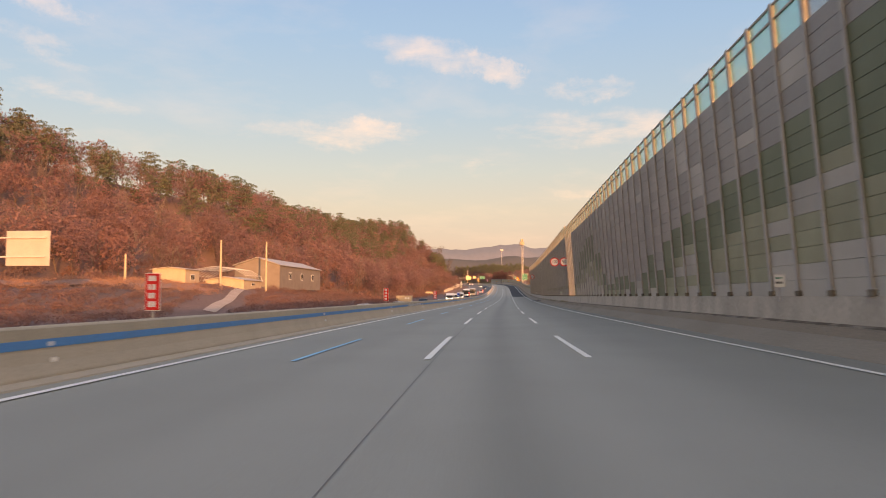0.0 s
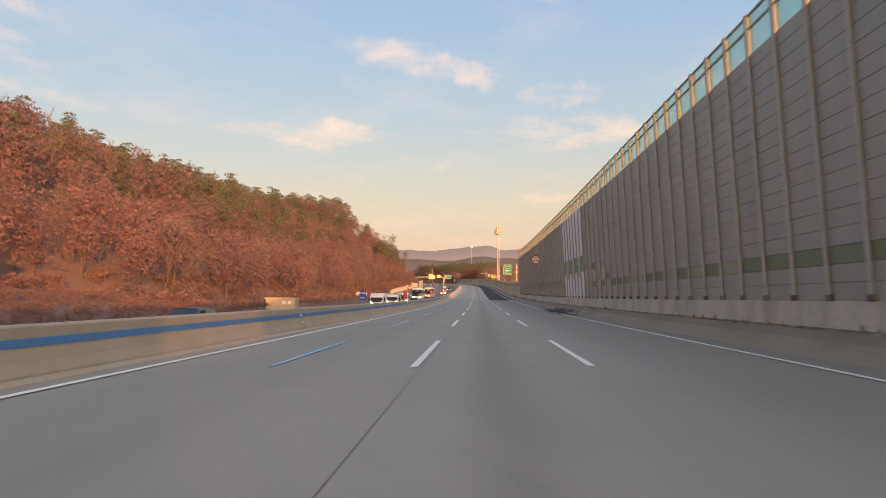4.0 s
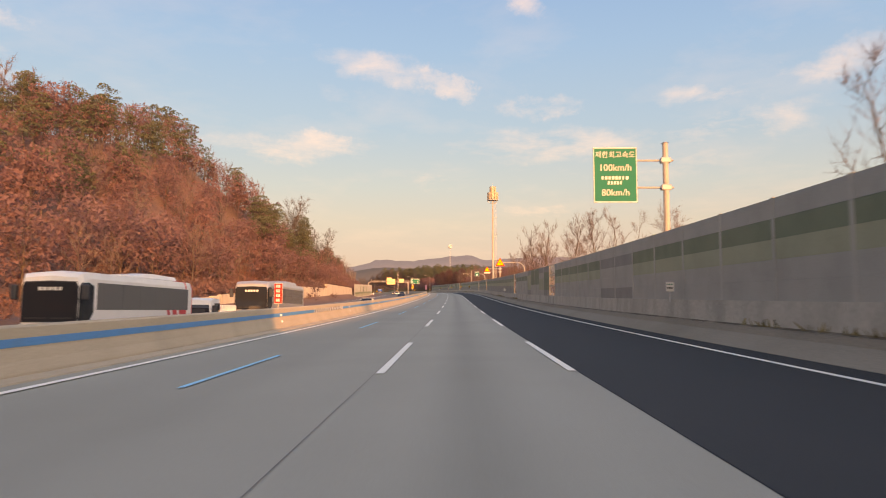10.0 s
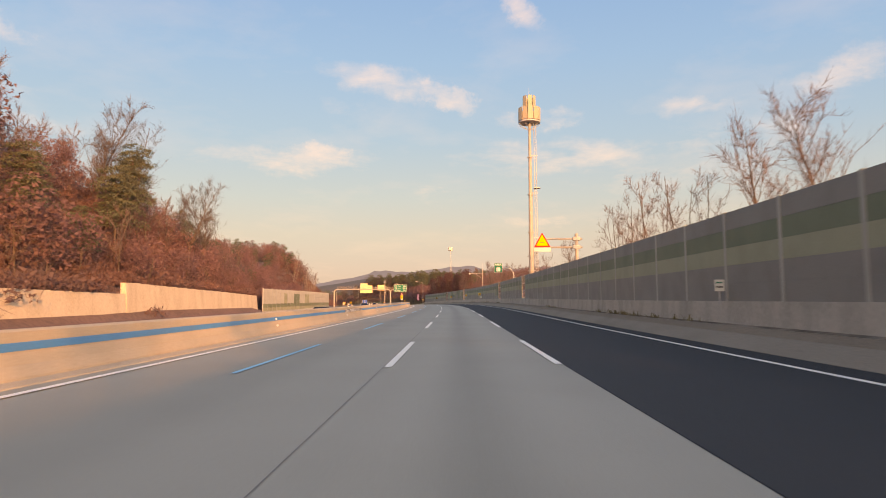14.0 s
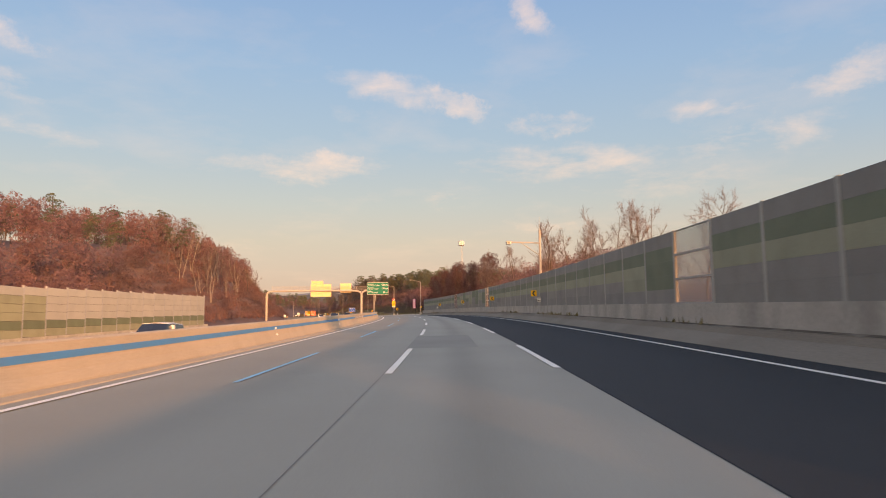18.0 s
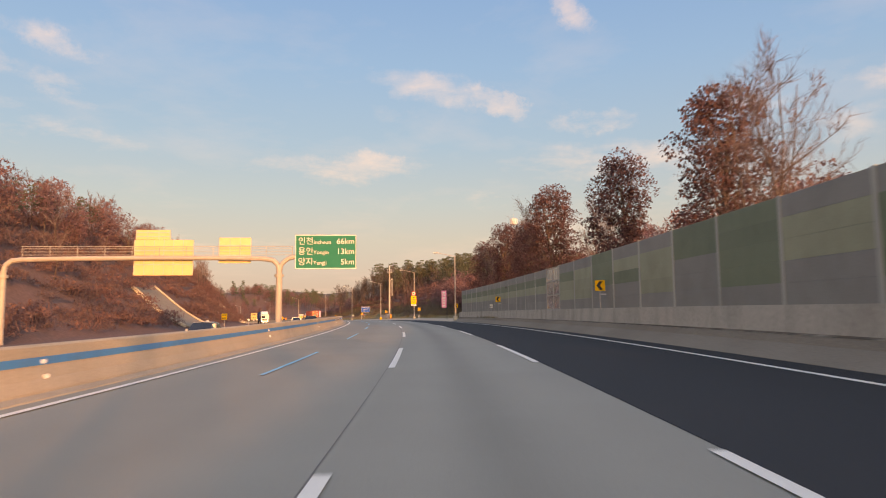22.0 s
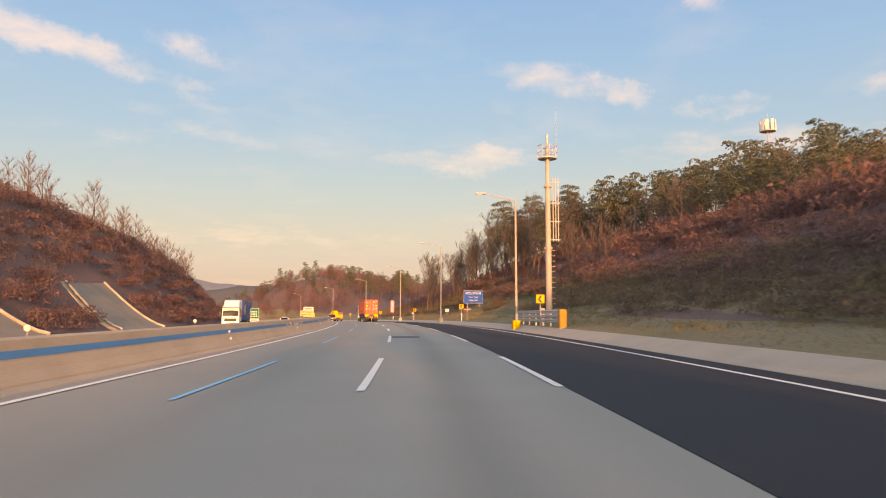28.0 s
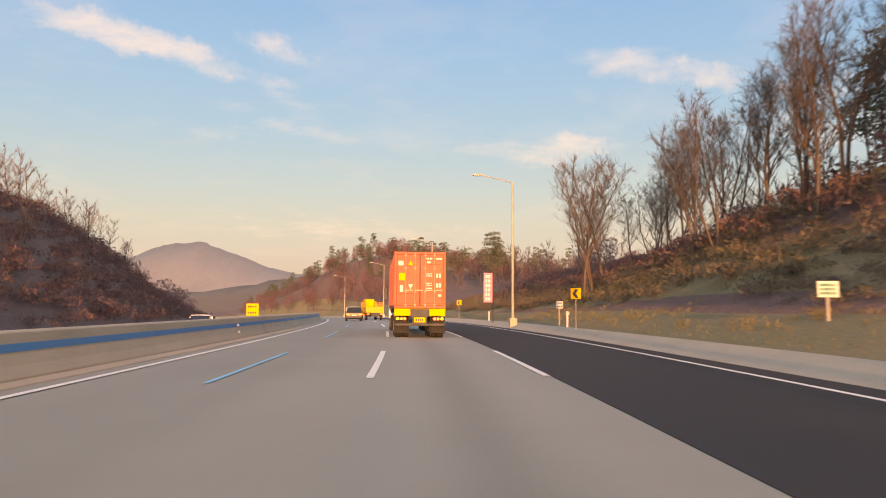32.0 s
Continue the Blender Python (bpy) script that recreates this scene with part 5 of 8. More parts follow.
def bare_tree(seed, tall=10.0, limbs=20, subs=8, shoots=9, stems=1, open_angle=0.75):
    """A leafless tree near the road: stems, upswept limbs (trunk) and fine branches with shoots (crown)."""
    rng, s = np.random.default_rng(seed), Shape()
    for j in range(stems):
        th0 = j * 2 * math.pi / stems + rng.uniform(0, 1)
        lean = 0.16 if stems > 1 else 0.05
        r0 = (0.009 * tall + 0.02) / (1 + 0.25 * (stems - 1))
        stem = s.bough(rng, (math.cos(th0) * 0.12 * (stems > 1), math.sin(th0) * 0.12 * (stems > 1), -0.3), (math.cos(th0) * lean, math.sin(th0) * lean, 1), tall * rng.uniform(0.88, 1.0), r0, 0.018, 8, 6, 0.05, 0.07)
        n = limbs // stems
        for k in range(n):
            h = 0.26 + 0.70 * (k + rng.uniform(0, 0.9)) / n
            i = min(7, int(h * 8))
            a = stem[i] + (stem[i + 1] - stem[i]) * (h * 8 - i)
            th = th0 + k * 2.4 + rng.uniform(-0.6, 0.6)
            length = tall * (0.40 - 0.28 * h) * rng.uniform(0.7, 1.25)
            line = s.bough(rng, a, (math.cos(th) * open_angle, math.sin(th) * open_angle, 0.85), length, r0 * (1.05 - h) * 0.5 + 0.008, 0.008, 4, 4, 0.10, 0.14)
            for q in range(subs):
                w = rng.uniform(0.25, 1.0) * 4
                m = min(3, int(w))
                p = line[m] + (line[m + 1] - line[m]) * (w - m)
                d = unit(line[m + 1] - line[m]) * 0.7 + unit(rng.normal(size=3)) * 0.75 + np.array((0, 0, 0.2))
                twig = s.bough(rng, p, d, length * rng.uniform(0.25, 0.5), 0.011, 0.006, 2, 3, 0.12, 0.2, 1)
                e = rng.integers(0, 2, shoots)
                pp = twig[e] + (twig[e + 1] - twig[e]) * rng.uniform(0.2, 1.0, (shoots, 1))
                s.twigs(pp, unit(d) * 0.7 + rng.normal(size=(shoots, 3)) * 0.5 + np.array((0, 0, 0.3)), 0.06 * tall, 0.010, rng)
    return s.arrays()


def autumn_tree(seed, tall=10.4, wide=0.20, clumps=64, per=170, size=0.072):
    """An upright oval crown still full of leaves on a short stem."""
    rng, s = np.random.default_rng(seed), Shape()
    stem = s.bough(rng, (0, 0, -0.3), (0, 0, 1), tall * 0.9, 0.018 * tall, 0.03, 7, 6, 0.06, 0.06)
    for k in range(clumps):
        h = 0.24 + 0.74 * (k + rng.uniform(0, 1)) / clumps
        half = wide * tall * (max(0.0, 1 - abs((h - 0.5) / 0.53) ** 2.4)) ** 0.6
        out = half * math.sqrt(rng.uniform(0.12, 1.0))
        th = k * 2.4 + rng.uniform(-0.5, 0.5)
        c = np.array((math.cos(th) * out, math.sin(th) * out, h * tall))
        i = min(6, int(max(0.1, h - 0.14) * 7))
        s.limb(stem[i], c, 0.045, 0.012, 3)
        r = tall * rng.uniform(0.05, 0.10)
        s.clump(c, (r, r, r * 0.8), per, size, rng, 1.2, 0.8, 1.2)
    return s.arrays()


for seed, stems, spots in (
    (101, 1, [(274, 12.5, 0.85, 0.2), (330, 14.5, 0.9, 1.9), (388, 14.0, 0.85, 3.0), (455, 15.5, 0.8, 4.0), (548, 14.0, 0.95, 0.3), (581, 12.0, 0.9, 2.2), (619, 11.5, 1.05, 2.9), (648.8, 11.6, 0.95, 0.4), (644, 16, 1.15, 1.4), (648, 17.5, 1.2, 3.9)]),
    (102, 2, [(280, 12.0, 0.75, 1.2), (352, 15.5, 0.75, 0.4), (368, 13.2, 1.12, 5.0), (470, 13.5, 0.75, 2.0), (541, 12.8, 1.0, 1.1), (572.5, 14.0, 1.0, 0.9), (606, 12.4, 0.85, 1.3), (629, 12.2, 0.95, 4.1), (640, 14.5, 1.1, 0.6), (651.5, 15.5, 1.1, 2.6)]),
    (103, 1, [(306, 14.0, 0.65, 0.8), (341, 12.8, 0.95, 2.4), (362.8, 13.3, 0.88, 1.0), (397, 15.0, 0.95, 1.0), (500, 14.5, 0.7, 3.3), (509, 13.2, 0.75, 1.3), (527, 13.4, 0.8, 2.3), (556, 15.5, 0.85, 4.2), (609.5, 13.5, 0.85, 5.2), (644.5, 11.4, 0.9, 0.7)]),
    (104, 3, [(316, 13.0, 0.7, 2.7), (370.5, 13.6, 0.85, 2.2), (409, 13.5, 0.85, 0.7), (417, 13.5, 0.8, 3.7), (400, 13.0, 0.75, 0.1), (420, 14.0, 0.7, 1.3), (520, 13.5, 0.8, 2.8), (533, 14.5, 0.85, 5.8), (514, 15.0, 0.8, 0.8), (584.5, 12.5, 0.95, 3.6), (622, 13, 0.9, 1.7), (641, 13, 0.85, 2.1)]),
):
    b = tree_thing("bare_tree", bare_tree(seed, 10.5, 20, 8, 9, stems), ["bark", "twig"], "leafless broadleaved tree with thin upswept branches behind the sound wall", crown="twig_crown")
    plant(b, "bare trees along the wall", spots)
for seed, spots in (
    (111, [(616.3, 11.3, 1.04, 0.2), (589.1, 12.9, 1.0, 2.0), (655.2, 11.9, 0.97, 3.3)]),
    (112, [(646.5, 15.2, 0.98, 2.4), (637.8, 11.3, 1.0, 1.2), (598.6, 11.3, 0.92, 4.0), (625.5, 11.2, 0.87, 5.2)]),
):
    b = tree_thing("autumn_tree", autumn_tree(seed), ["bark", "red_leaf"], "tall oval tree still holding maroon autumn leaves", crown="crown")
    plant(b, "autumn trees behind the wall", spots)
for seed, stems, spots in (
    (121, 1, [(462, -37, 1.4, 1.1), (476, -38.5, 1.35, 4.1), (447, -43, 1.4, 0.5), (496, -39, 0.7, 2.2), (836, 22, 1.0, 0.3), (852, 20.5, 1.05, 1.9), (868, 25.5, 0.95, 0.6), (858, 14.8, 1.15, 0.9), (864, 18.5, 1.2, 2.9), (800, 21, 1.0, 0.8), (880, 28, 0.9, 2.2), (831, 24, 1.1, 3.3), (845, 18, 0.9, 2.7), (839, 19.5, 0.95, 1.7), (834, 20.5, 1.0, 4.4)]),
    (122, 2, [(450, -38, 1.2, 0.9), (456, -44, 1.35, 2.9), (486, -38, 0.85, 3.0), (508, -40, 0.6, 1.6), (843, 24, 1.1, 4.0), (841, 17.5, 0.9, 0.4), (806, 22, 0.9, 4.3), (813, 21, 1.0, 1.3), (821, 22.5, 1.1, 3.3), (849, 22, 1.0, 2.0), (859, 23, 0.9, 3.0), (853, 25, 1.0, 5.4), (872, 27, 0.85, 0.1), (861, 16.5, 1.15, 1.2), (872, 19, 1.25, 4.6), (809, 25, 1.05, 2.0)]),
    (123, 1, [(444, -40, 1.3, 2.5), (468, -37, 1.05, 5.5), (470, -41, 0.9, 0.2), (520, -38, 0.55, 0.7), (828, 25, 0.9, 2.4), (833, 18.5, 0.95, 1.2), (816, 24, 1.1, 0.2), (825, 20.5, 1.0, 2.6), (838, 21, 1.0, 3.9), (856, 21, 0.85, 4.9), (848, 19.5, 0.85, 1.5), (863, 23.5, 0.8, 0.9), (829, 21.5, 1.0, 4.4), (843, 21.5, 0.95, 0.3), (851, 23, 0.9, 1.1)]),
):
    b = tree_thing("bare_tree", bare_tree(seed, 11.0, 20, 8, 9, stems, 0.6), ["bark", "grey_twig"], "leafless slender tree on the slope", crown="twig_crown")
    plant(b, "bare trees on the slopes", spots)
b = tree_thing("bare_tree", bare_tree(125, 11.0, 14, 6, 7, 2, 0.45), ["pale_bark", "twig"], "slender leafless tree with pale bark on the cutting", crown="twig_crown")
plant(b, "pale trees on the cutting", [(584, -37, 0.62, 0.2), (591, -36.5, 0.66, 1.6), (596, -38, 0.7, 2.9), (603, -36, 0.6, 4.4), (608, -38.5, 0.72, 0.9), (616, -36, 0.62, 3.7), (623, -37.5, 0.66, 5.1), (588, -41, 0.75, 2.2), (600, -42, 0.78, 3.1)])
b = tree_thing("pine_tree", red_pine(131, 12, 24, 170, 0.10, 30, 5), ["bark", "needle"], "dark green pine with layered needle branches", crown="crown")
plant(b, "pines near the road", [(452, -41, 1.0, 4.0), (446, -39, 1.0, 5.0), (440, -37, 0.95, 1.0), (416, -39, 1.05, 0.2), (423, -37, 0.8, 1.2), (430, -35.5, 0.6, 2.0), (408, -40, 1.1, 0.4), (801, 23, 0.8, 5.3), (838, 29, 0.95, 3.0), (829, 27, 0.9, 1.8), (820, 27, 0.95, 0.7), (812, 30, 0.9, 2.6), (827, 23.5, 1.05, 0.9), (846, 32, 1.05, 4.4), (938, 28, 0.9, 1.0)])


# ---- signs and posts ----
def pole(parent, z0, z1, r0=0.09, r1=None, name="post", material="pole", x=0.0, y=0.0):
    return part(name, rod(bmesh.new(), (x, y, z0), (x, y, z1), r0, r1, 12), material, parent, smooth=False)


def panel_sign(parent, x0, x1, z0, z1, material, border="sign_white", y=0.0, edge=0.05, back="sign_back"):
    """A sheet sign facing the traffic (-y), with a raised border line."""
    b = part("sign_sheet", box(x0, x1, y - 0.03, y, z0, z1, 0.006), material, parent)
    part("sign_back", box(x0 + 0.02, x1 - 0.02, y + 0.001, y + 0.012, z0 + 0.02, z1 - 0.02), back, parent)
    if border:
        bm = bmesh.new()
        for a in ((x0, x1, z1 - edge, z1), (x0, x1, z0, z0 + edge), (x0, x0 + edge, z0 + edge, z1 - edge), (x1 - edge, x1, z0 + edge, z1 - edge)):
            slab(bm, a[0] + 0.012, a[1] - 0.012, y - 0.035, y - 0.030, a[2] + 0.006 if a[2] == z0 else a[2], a[3] - 0.006 if a[3] == z1 else a[3])
        part("border", bm, border, parent)
    for z in (z0 + (z1 - z0) * 0.25, z0 + (z1 - z0) * 0.75):
        part("stiffener", box(x0 + 0.05, x1 - 0.05, y + 0.012, y + 0.05, z - 0.03, z + 0.03), "steel", parent)
    return b


def bars(parent, x0, x1, z, tall, count, material, y=-0.036, seed=0):
    """A line of writing too small to read, as plain bars."""
    rng = random.Random(seed)
    step = (x1 - x0) / count
    for k in range(count):
        w = step * rng.uniform(0.55, 0.85)
        part("writing_bar", box(x0 + k * step, x0 + k * step + w, y - 0.004, y, z - tall / 2, z + tall / 2), material, parent)


def text(parent, body, x, z, size, material="sign_white", y=-0.034, align="CENTER"):
    return words(body, size, material, parent, Matrix.Translation((x, y, z)) @ FACE, align=align)


def ring_sign(parent, x, z, r, y=0.0):
    part("sign_disc", plate(bmesh.new(), disc_outline(r, 32, x, z), y - 0.02, y), "sign_red", parent)
    part("sign_face", plate(bmesh.new(), disc_outline(r * 0.78, 32, x, z), y - 0.026, y - 0.0205), "sign_white", parent)


def triangle(cx, z0, side):
    h = side * 0.866
    pts = []
    for (px, pz), (a0, a1) in zip(((cx - side / 2, z0), (cx + side / 2, z0), (cx, z0 + h)), ((210, 270), (270, 330), (30, 150))):
        gx, gz = cx, z0 + h / 3
        ix, iz = px + (gx - px) * 0.10, pz + (gz - pz) * 0.10
        for k in range(4):
            a = radians(a0 + (a1 - a0) * k / 3)
            pts.append((ix + math.cos(a) * side * 0.035, iz + math.sin(a) * side * 0.035))
    order = sorted(pts, key=lambda q: math.atan2(q[1] - z0 - h / 3, q[0] - cx))
    return order


# two speed limits on one arm from the wall
t = thing("speed_limit_sign", T(91.6, 9.05, 0), "two round red-rimmed speed limits on an arm from the wall", "road sign")
for x, n in ((-1.87, "100"), (-0.69, "50")):
    ring_sign(t, x, 5.70, 0.57)
    text(t, n, x, 5.72, 0.50 if n == "100" else 0.56, "black", -0.031)
part("underline", box(-0.93, -0.45, -0.033, -0.027, 5.40, 5.44), "black", t)
part("arm", tube(bmesh.new(), [(0.0, 0.1, 5.6), (-2.2, 0.1, 5.6)], 0.04), "steel", t)
part("arm", tube(bmesh.new(), [(0.0, 0.1, 5.9), (-2.2, 0.1, 5.9)], 0.04), "steel", t)
part("wall_bracket", box(-0.14, 0.02, 0.0, 0.2, 5.4, 6.1, 0.01), "steel", t)

t = thing("distance_sign", T(198.3, 9.0, 0), "round red-rimmed sign with two cars on an arm from the wall", "road sign")
ring_sign(t, -1.35, 6.25, 0.62)
text(t, "100m", -1.35, 6.42, 0.30, "black", -0.031)
for x in (-1.58, -1.10):
    bm = plate(bmesh.new(), [(x - 0.18, 6.05), (x + 0.18, 6.05), (x + 0.18, 6.13), (x + 0.1, 6.15), (x + 0.06, 6.22), (x - 0.07, 6.22), (x - 0.11, 6.14), (x - 0.18, 6.12)], -0.032, -0.027)
    part("car_symbol", bm, "black", t)
part("arm", tube(bmesh.new(), [(0.0, 0.06, 6.25), (-1.9, 0.06, 6.25)], 0.04), "steel", t)
part("wall_bracket", box(-0.14, 0.02, 0.0, 0.16, 6.0, 6.5, 0.01), "steel", t)

# green maximum-speed board
t = thing("maximum_speed_sign", T(296, 10.5, 0), "green maximum-speed board with white border on two arms", "road sign")
pole(t, -0.3, 8.95, 0.16, 0.14)
panel_sign(t, -3.55, -1.4, 6.0, 8.75, "sign_green", edge=0.06)
text(t, "제한최고속도", -2.47, 8.36, 0.36)
text(t, "100km/h", -2.47, 7.72, 0.46)
bars(t, -3.15, -1.8, 7.22, 0.16, 8, "sign_white", seed=3), bars(t, -2.85, -2.1, 6.98, 0.16, 5, "sign_white", seed=4)
text(t, "80km/h", -2.47, 6.48, 0.46)
for z in (6.75, 8.1):
    part("arm", tube(bmesh.new(), [(0.4, 0.06, z), (-3.3, 0.06, z)], 0.05), "pole", t)
    part("clamp", box(-0.24, 0.24, -0.16, 0.2, z - 0.13, z + 0.13, 0.03), "steel", t)
part("cap", rod(bmesh.new(), (0, 0, 8.95), (0, 0, 9.0), 0.17, 0.1, 12), "pole", t)

# curve warning on a bent arm
t = thing("curve_warning_sign", T(364, 10.2, 0), "yellow triangle with red rim and bent arrow on a curved arm", "road sign")
part("post", tube(bmesh.new(), [(0, 0.06, -0.3), (0, 0.06, 4.6), (-0.1, 0.06, 5.15), (-0.45, 0.06, 5.6), (-0.95, 0.06, 5.78), (-3.9, 0.06, 5.82)], 0.075, 10), "pole", t)
part("sign_rim", plate(bmesh.new(), triangle(-3.55, 5.25, 1.42), -0.02, 0.0), "sign_red", t)
part("sign_face", plate(bmesh.new(), triangle(-3.55, 5.40, 1.02), -0.026, -0.0205), "sign_yellow", t)
part("arrow", plate(plate(bmesh.new(), [(-3.47, 5.48), (-3.38, 5.48), (-3.38, 5.78), (-3.44, 5.84), (-3.62, 5.84), (-3.62, 5.76), (-3.47, 5.75)], -0.032, -0.027), [(-3.62, 5.70), (-3.62, 5.90), (-3.76, 5.80)], -0.0325, -0.0275), "black", t)

# second warning on a double arm, with a plate under it
t = thing("hazard_warning_sign", T(421, 10.4, 0), "yellow warning triangle over a white plate on a double arm", "road sign")
pole(t, -0.3, 6.75, 0.15, 0.14)
part("sign_rim", plate(bmesh.new(), triangle(-2.85, 5.62, 1.42), -0.02, 0.0), "sign_red", t)
part("sign_face", plate(bmesh.new(), triangle(-2.85, 5.76, 1.04), -0.026, -0.0205), "sign_yellow", t)
bars(t, -3.0, -2.7, 6.02, 0.05, 2, "black", -0.027, 6)
part("sub_plate", box(-3.55, -2.15, -0.02, 0.0, 5.25, 5.60, 0.008), "sign_white", t)
for z in (5.62, 6.32):
    part("arm", tube(bmesh.new(), [(0.5, 0.07, z), (-2.6 if z > 6 else -3.2, 0.07, z)], 0.07), "pole", t)
    part("clamp", box(-0.3, 0.3, -0.15, 0.25, z - 0.16, z + 0.16, 0.03), "steel", t)

# unlit green board with a white square on a bent arm
t = thing("overhead_board", T(471.0, 9.85, -0.45), "green board with a white square hanging from a curved grey arm", "road sign")
part("post", tube(bmesh.new(), [(0, 0.2, -0.3), (0, 0.2, 5.3), (-0.12, 0.2, 5.9), (-0.5, 0.2, 6.3), (-1.0, 0.2, 6.45), (-2.9, 0.2, 6.5)], 0.085, 10), "steel", t)
part("housing", box(-3.0, -1.75, 0.0, 0.3, 5.75, 7.15, 0.03), "steel", t)
part("lit_face", box(-2.95, -1.8, -0.015, 0.0, 5.8, 6.78), "sign_green", t, "green board")
part("title_plate", box(-2.95, -1.8, -0.015, 0.0, 6.82, 7.12), "sign_green", t)
part("white_square", box(-2.68, -2.08, -0.019, -0.015, 5.9, 6.5), "sign_white", t)
bars(t, -2.85, -1.9, 6.97, 0.18, 4, "sign_white", -0.017, 8)

# camera post
t = thing("camera_post", T(527.1, 9.5, 0), "sunlit steel post with a braced camera arm behind the wall", "camera")
pole(t, -0.3, 8.35, 0.13, 0.10)
part("whip", rod(bmesh.new(), (0, 0, 8.3), (0, 0, 9.6), 0.012, n=6), "steel", t)
part("arm", tube(bmesh.new(), [(0, 0, 7.15), (-2.9, 0, 7.25)], 0.06), "pole", t)
part("brace", tube(bmesh.new(), [(0, 0, 5.95), (-1.75, 0, 7.18)], 0.04), "pole", t)
part("camera_box", box(-3.15, -2.75, -0.45, 0.25, 7.02, 7.24, 0.04), "sign_white", t)
part("camera_hood", box(-3.2, -2.7, -0.55, 0.28, 7.24, 7.27), "sign_white", t)
part("lens", rod(bmesh.new(), (-2.95, -0.46, 7.12), (-2.95, -0.40, 7.12), 0.07), "screen", t)


# bend markers
def chevron(s, lat, z, group="bend markers", foot=None):
    c = thing("chevron_sign", T(s, lat, 0), "yellow bend marker with a black chevron on a short post", "road sign", group)
    e = 0.8 if foot is not None else 0.88
    part("plate", box(-0.32 * e, 0.32 * e, -0.02, 0.0, z - 0.36 * e, z + 0.30 * e, 0.01), "sign_yellow", c)
    part("chevron", plate(bmesh.new(), [(x * e, z + q * e) for x, q in ((0.18, 0.24), (-0.04, 0.24), (-0.22, -0.03), (-0.04, -0.30), (0.18, -0.30), (0.0, -0.03))], -0.026, -0.0205), "black", c)
    part("post", rod(bmesh.new(), (0, 0.03, foot if foot is not None else -0.1), (0, 0.03, z + 0.2), 0.03), "pole", c)
    if foot is not None:
        part("clip", box(0.0, 0.32, 0.0, 0.06, z - 0.5, z - 0.42), "steel", c)
    return c


for s in (525.8, 558.6, 594, 628.4):
    chevron(s, 8.62, 2.45, foot=1.2)
for s, lat in ((663.5, 9.2), (706.8, 9.5), (751.4, 9.0), (795.9, 9.6), (840, 9.0), (886, 9.0), (930, 9.0)):
    chevron(s, lat, 2.3)

# little white phone plates along the parapet
for s in (22, 103, 200.5, 290, 385, 524, 633.5):
    t = thing("phone_plate", T(s, 8.78, 0), "small white plate with bars of writing on the parapet", "sign", "plates on the parapet")
    part("plate", box(-0.16, 0.16, -0.01, 0.01, 1.62, 2.0, 0.004), "sign_white", t)
    bars(t, -0.12, 0.12, 1.9, 0.05, 3, "sign_green", -0.011, int(s))
    bars(t, -0.12, 0.12, 1.76, 0.06, 4, "black", -0.011, int(s) + 1)
    part("stalk", box(-0.02, 0.02, 0.01, 0.05, 1.2, 1.9), "steel", t)


# lamps
def lamp(s, lat=8.6, tall=10.1, reach=2.9):
    c = thing("street_lamp", T(s, lat, 0), "tall grey street lamp with one long arm over the road", "street lamp", "lamps past the wall")
    part("base", box(-0.28, 0.28, -0.28, 0.28, -0.2, 0.75, 0.03), "sign_yellow" if s == 758 else "parapet", c)
    part("pole", rod(bmesh.new(), (0, 0, 0.3), (0, 0, tall), 0.11, 0.07, 12), "pole", c)
    part("arm", tube(bmesh.new(), [(0, 0, tall - 0.1), (-0.3, 0, tall + 0.05), (-reach + 0.5, 0, tall + 0.48)], 0.04), "pole", c)
    h = part("lamp_head", box(-reach - 0.25, -reach + 0.55, -0.13, 0.13, tall + 0.44, tall + 0.58, 0.04), "steel", c)
    part("lamp_glass", box(-reach - 0.15, -reach + 0.3, -0.09, 0.09, tall + 0.42, tall + 0.445), "sign_white", c)


for s in (660.4, 710.2, 758, 808, 856, 905, 955, 1005):
    lamp(s, 8.6 if s != 710.2 else 9.0, 9.3 if s < 700 else 10.1 if s < 780 else 11.3)

# pink banner on a post
t = thing("banner_post", T(670.6, 8.9, 0), "narrow pink banner with bars of writing on a dark post", "banner")
pole(t, -0.1, 4.7, 0.05, material="chassis")
part("banner", box(-0.85, -0.05, -0.02, 0.0, 2.07, 4.74, 0.008), "pink", t)
for k in range(6):
    bars(t, -0.68, -0.2, 4.42 - k * 0.41, 0.27, 2, "sign_white", -0.021, k)
t = thing("banner_post", T(866, 8.9, 0), "narrow pink banner with bars of writing on a dark post", "banner")
pole(t, -0.1, 4.7, 0.05, material="chassis")
part("banner", box(-0.85, -0.05, -0.02, 0.0, 2.07, 4.74, 0.008), "pink", t)
for k in range(6):
    bars(t, -0.68, -0.2, 4.42 - k * 0.41, 0.27, 2, "sign_white", -0.021, k)

# speed camera notice on the lamp post
t = thing("camera_notice", T(710.2, 9.0, 0), "yellow speed-camera notice under a red-rimmed speed limit", "road sign")
ring_sign(t, -0.15, 5.58, 0.46, -0.14)
bars(t, -0.4, 0.1, 5.58, 0.32, 3, "black", -0.167, 2)
part("notice", box(-0.72, 0.43, -0.16, -0.13, 3.40, 5.08, 0.008), "sign_yellow", t)
part("camera_symbol", box(-0.38, 0.02, -0.166, -0.161, 4.66, 4.90), "black", t)
part("camera_symbol", box(0.02, 0.12, -0.166, -0.161, 4.72, 4.84), "black", t)
for k, z in enumerate((4.38, 4.02)):
    bars(t, -0.58, 0.30, z, 0.2, 4, "black", -0.161, k + 20)
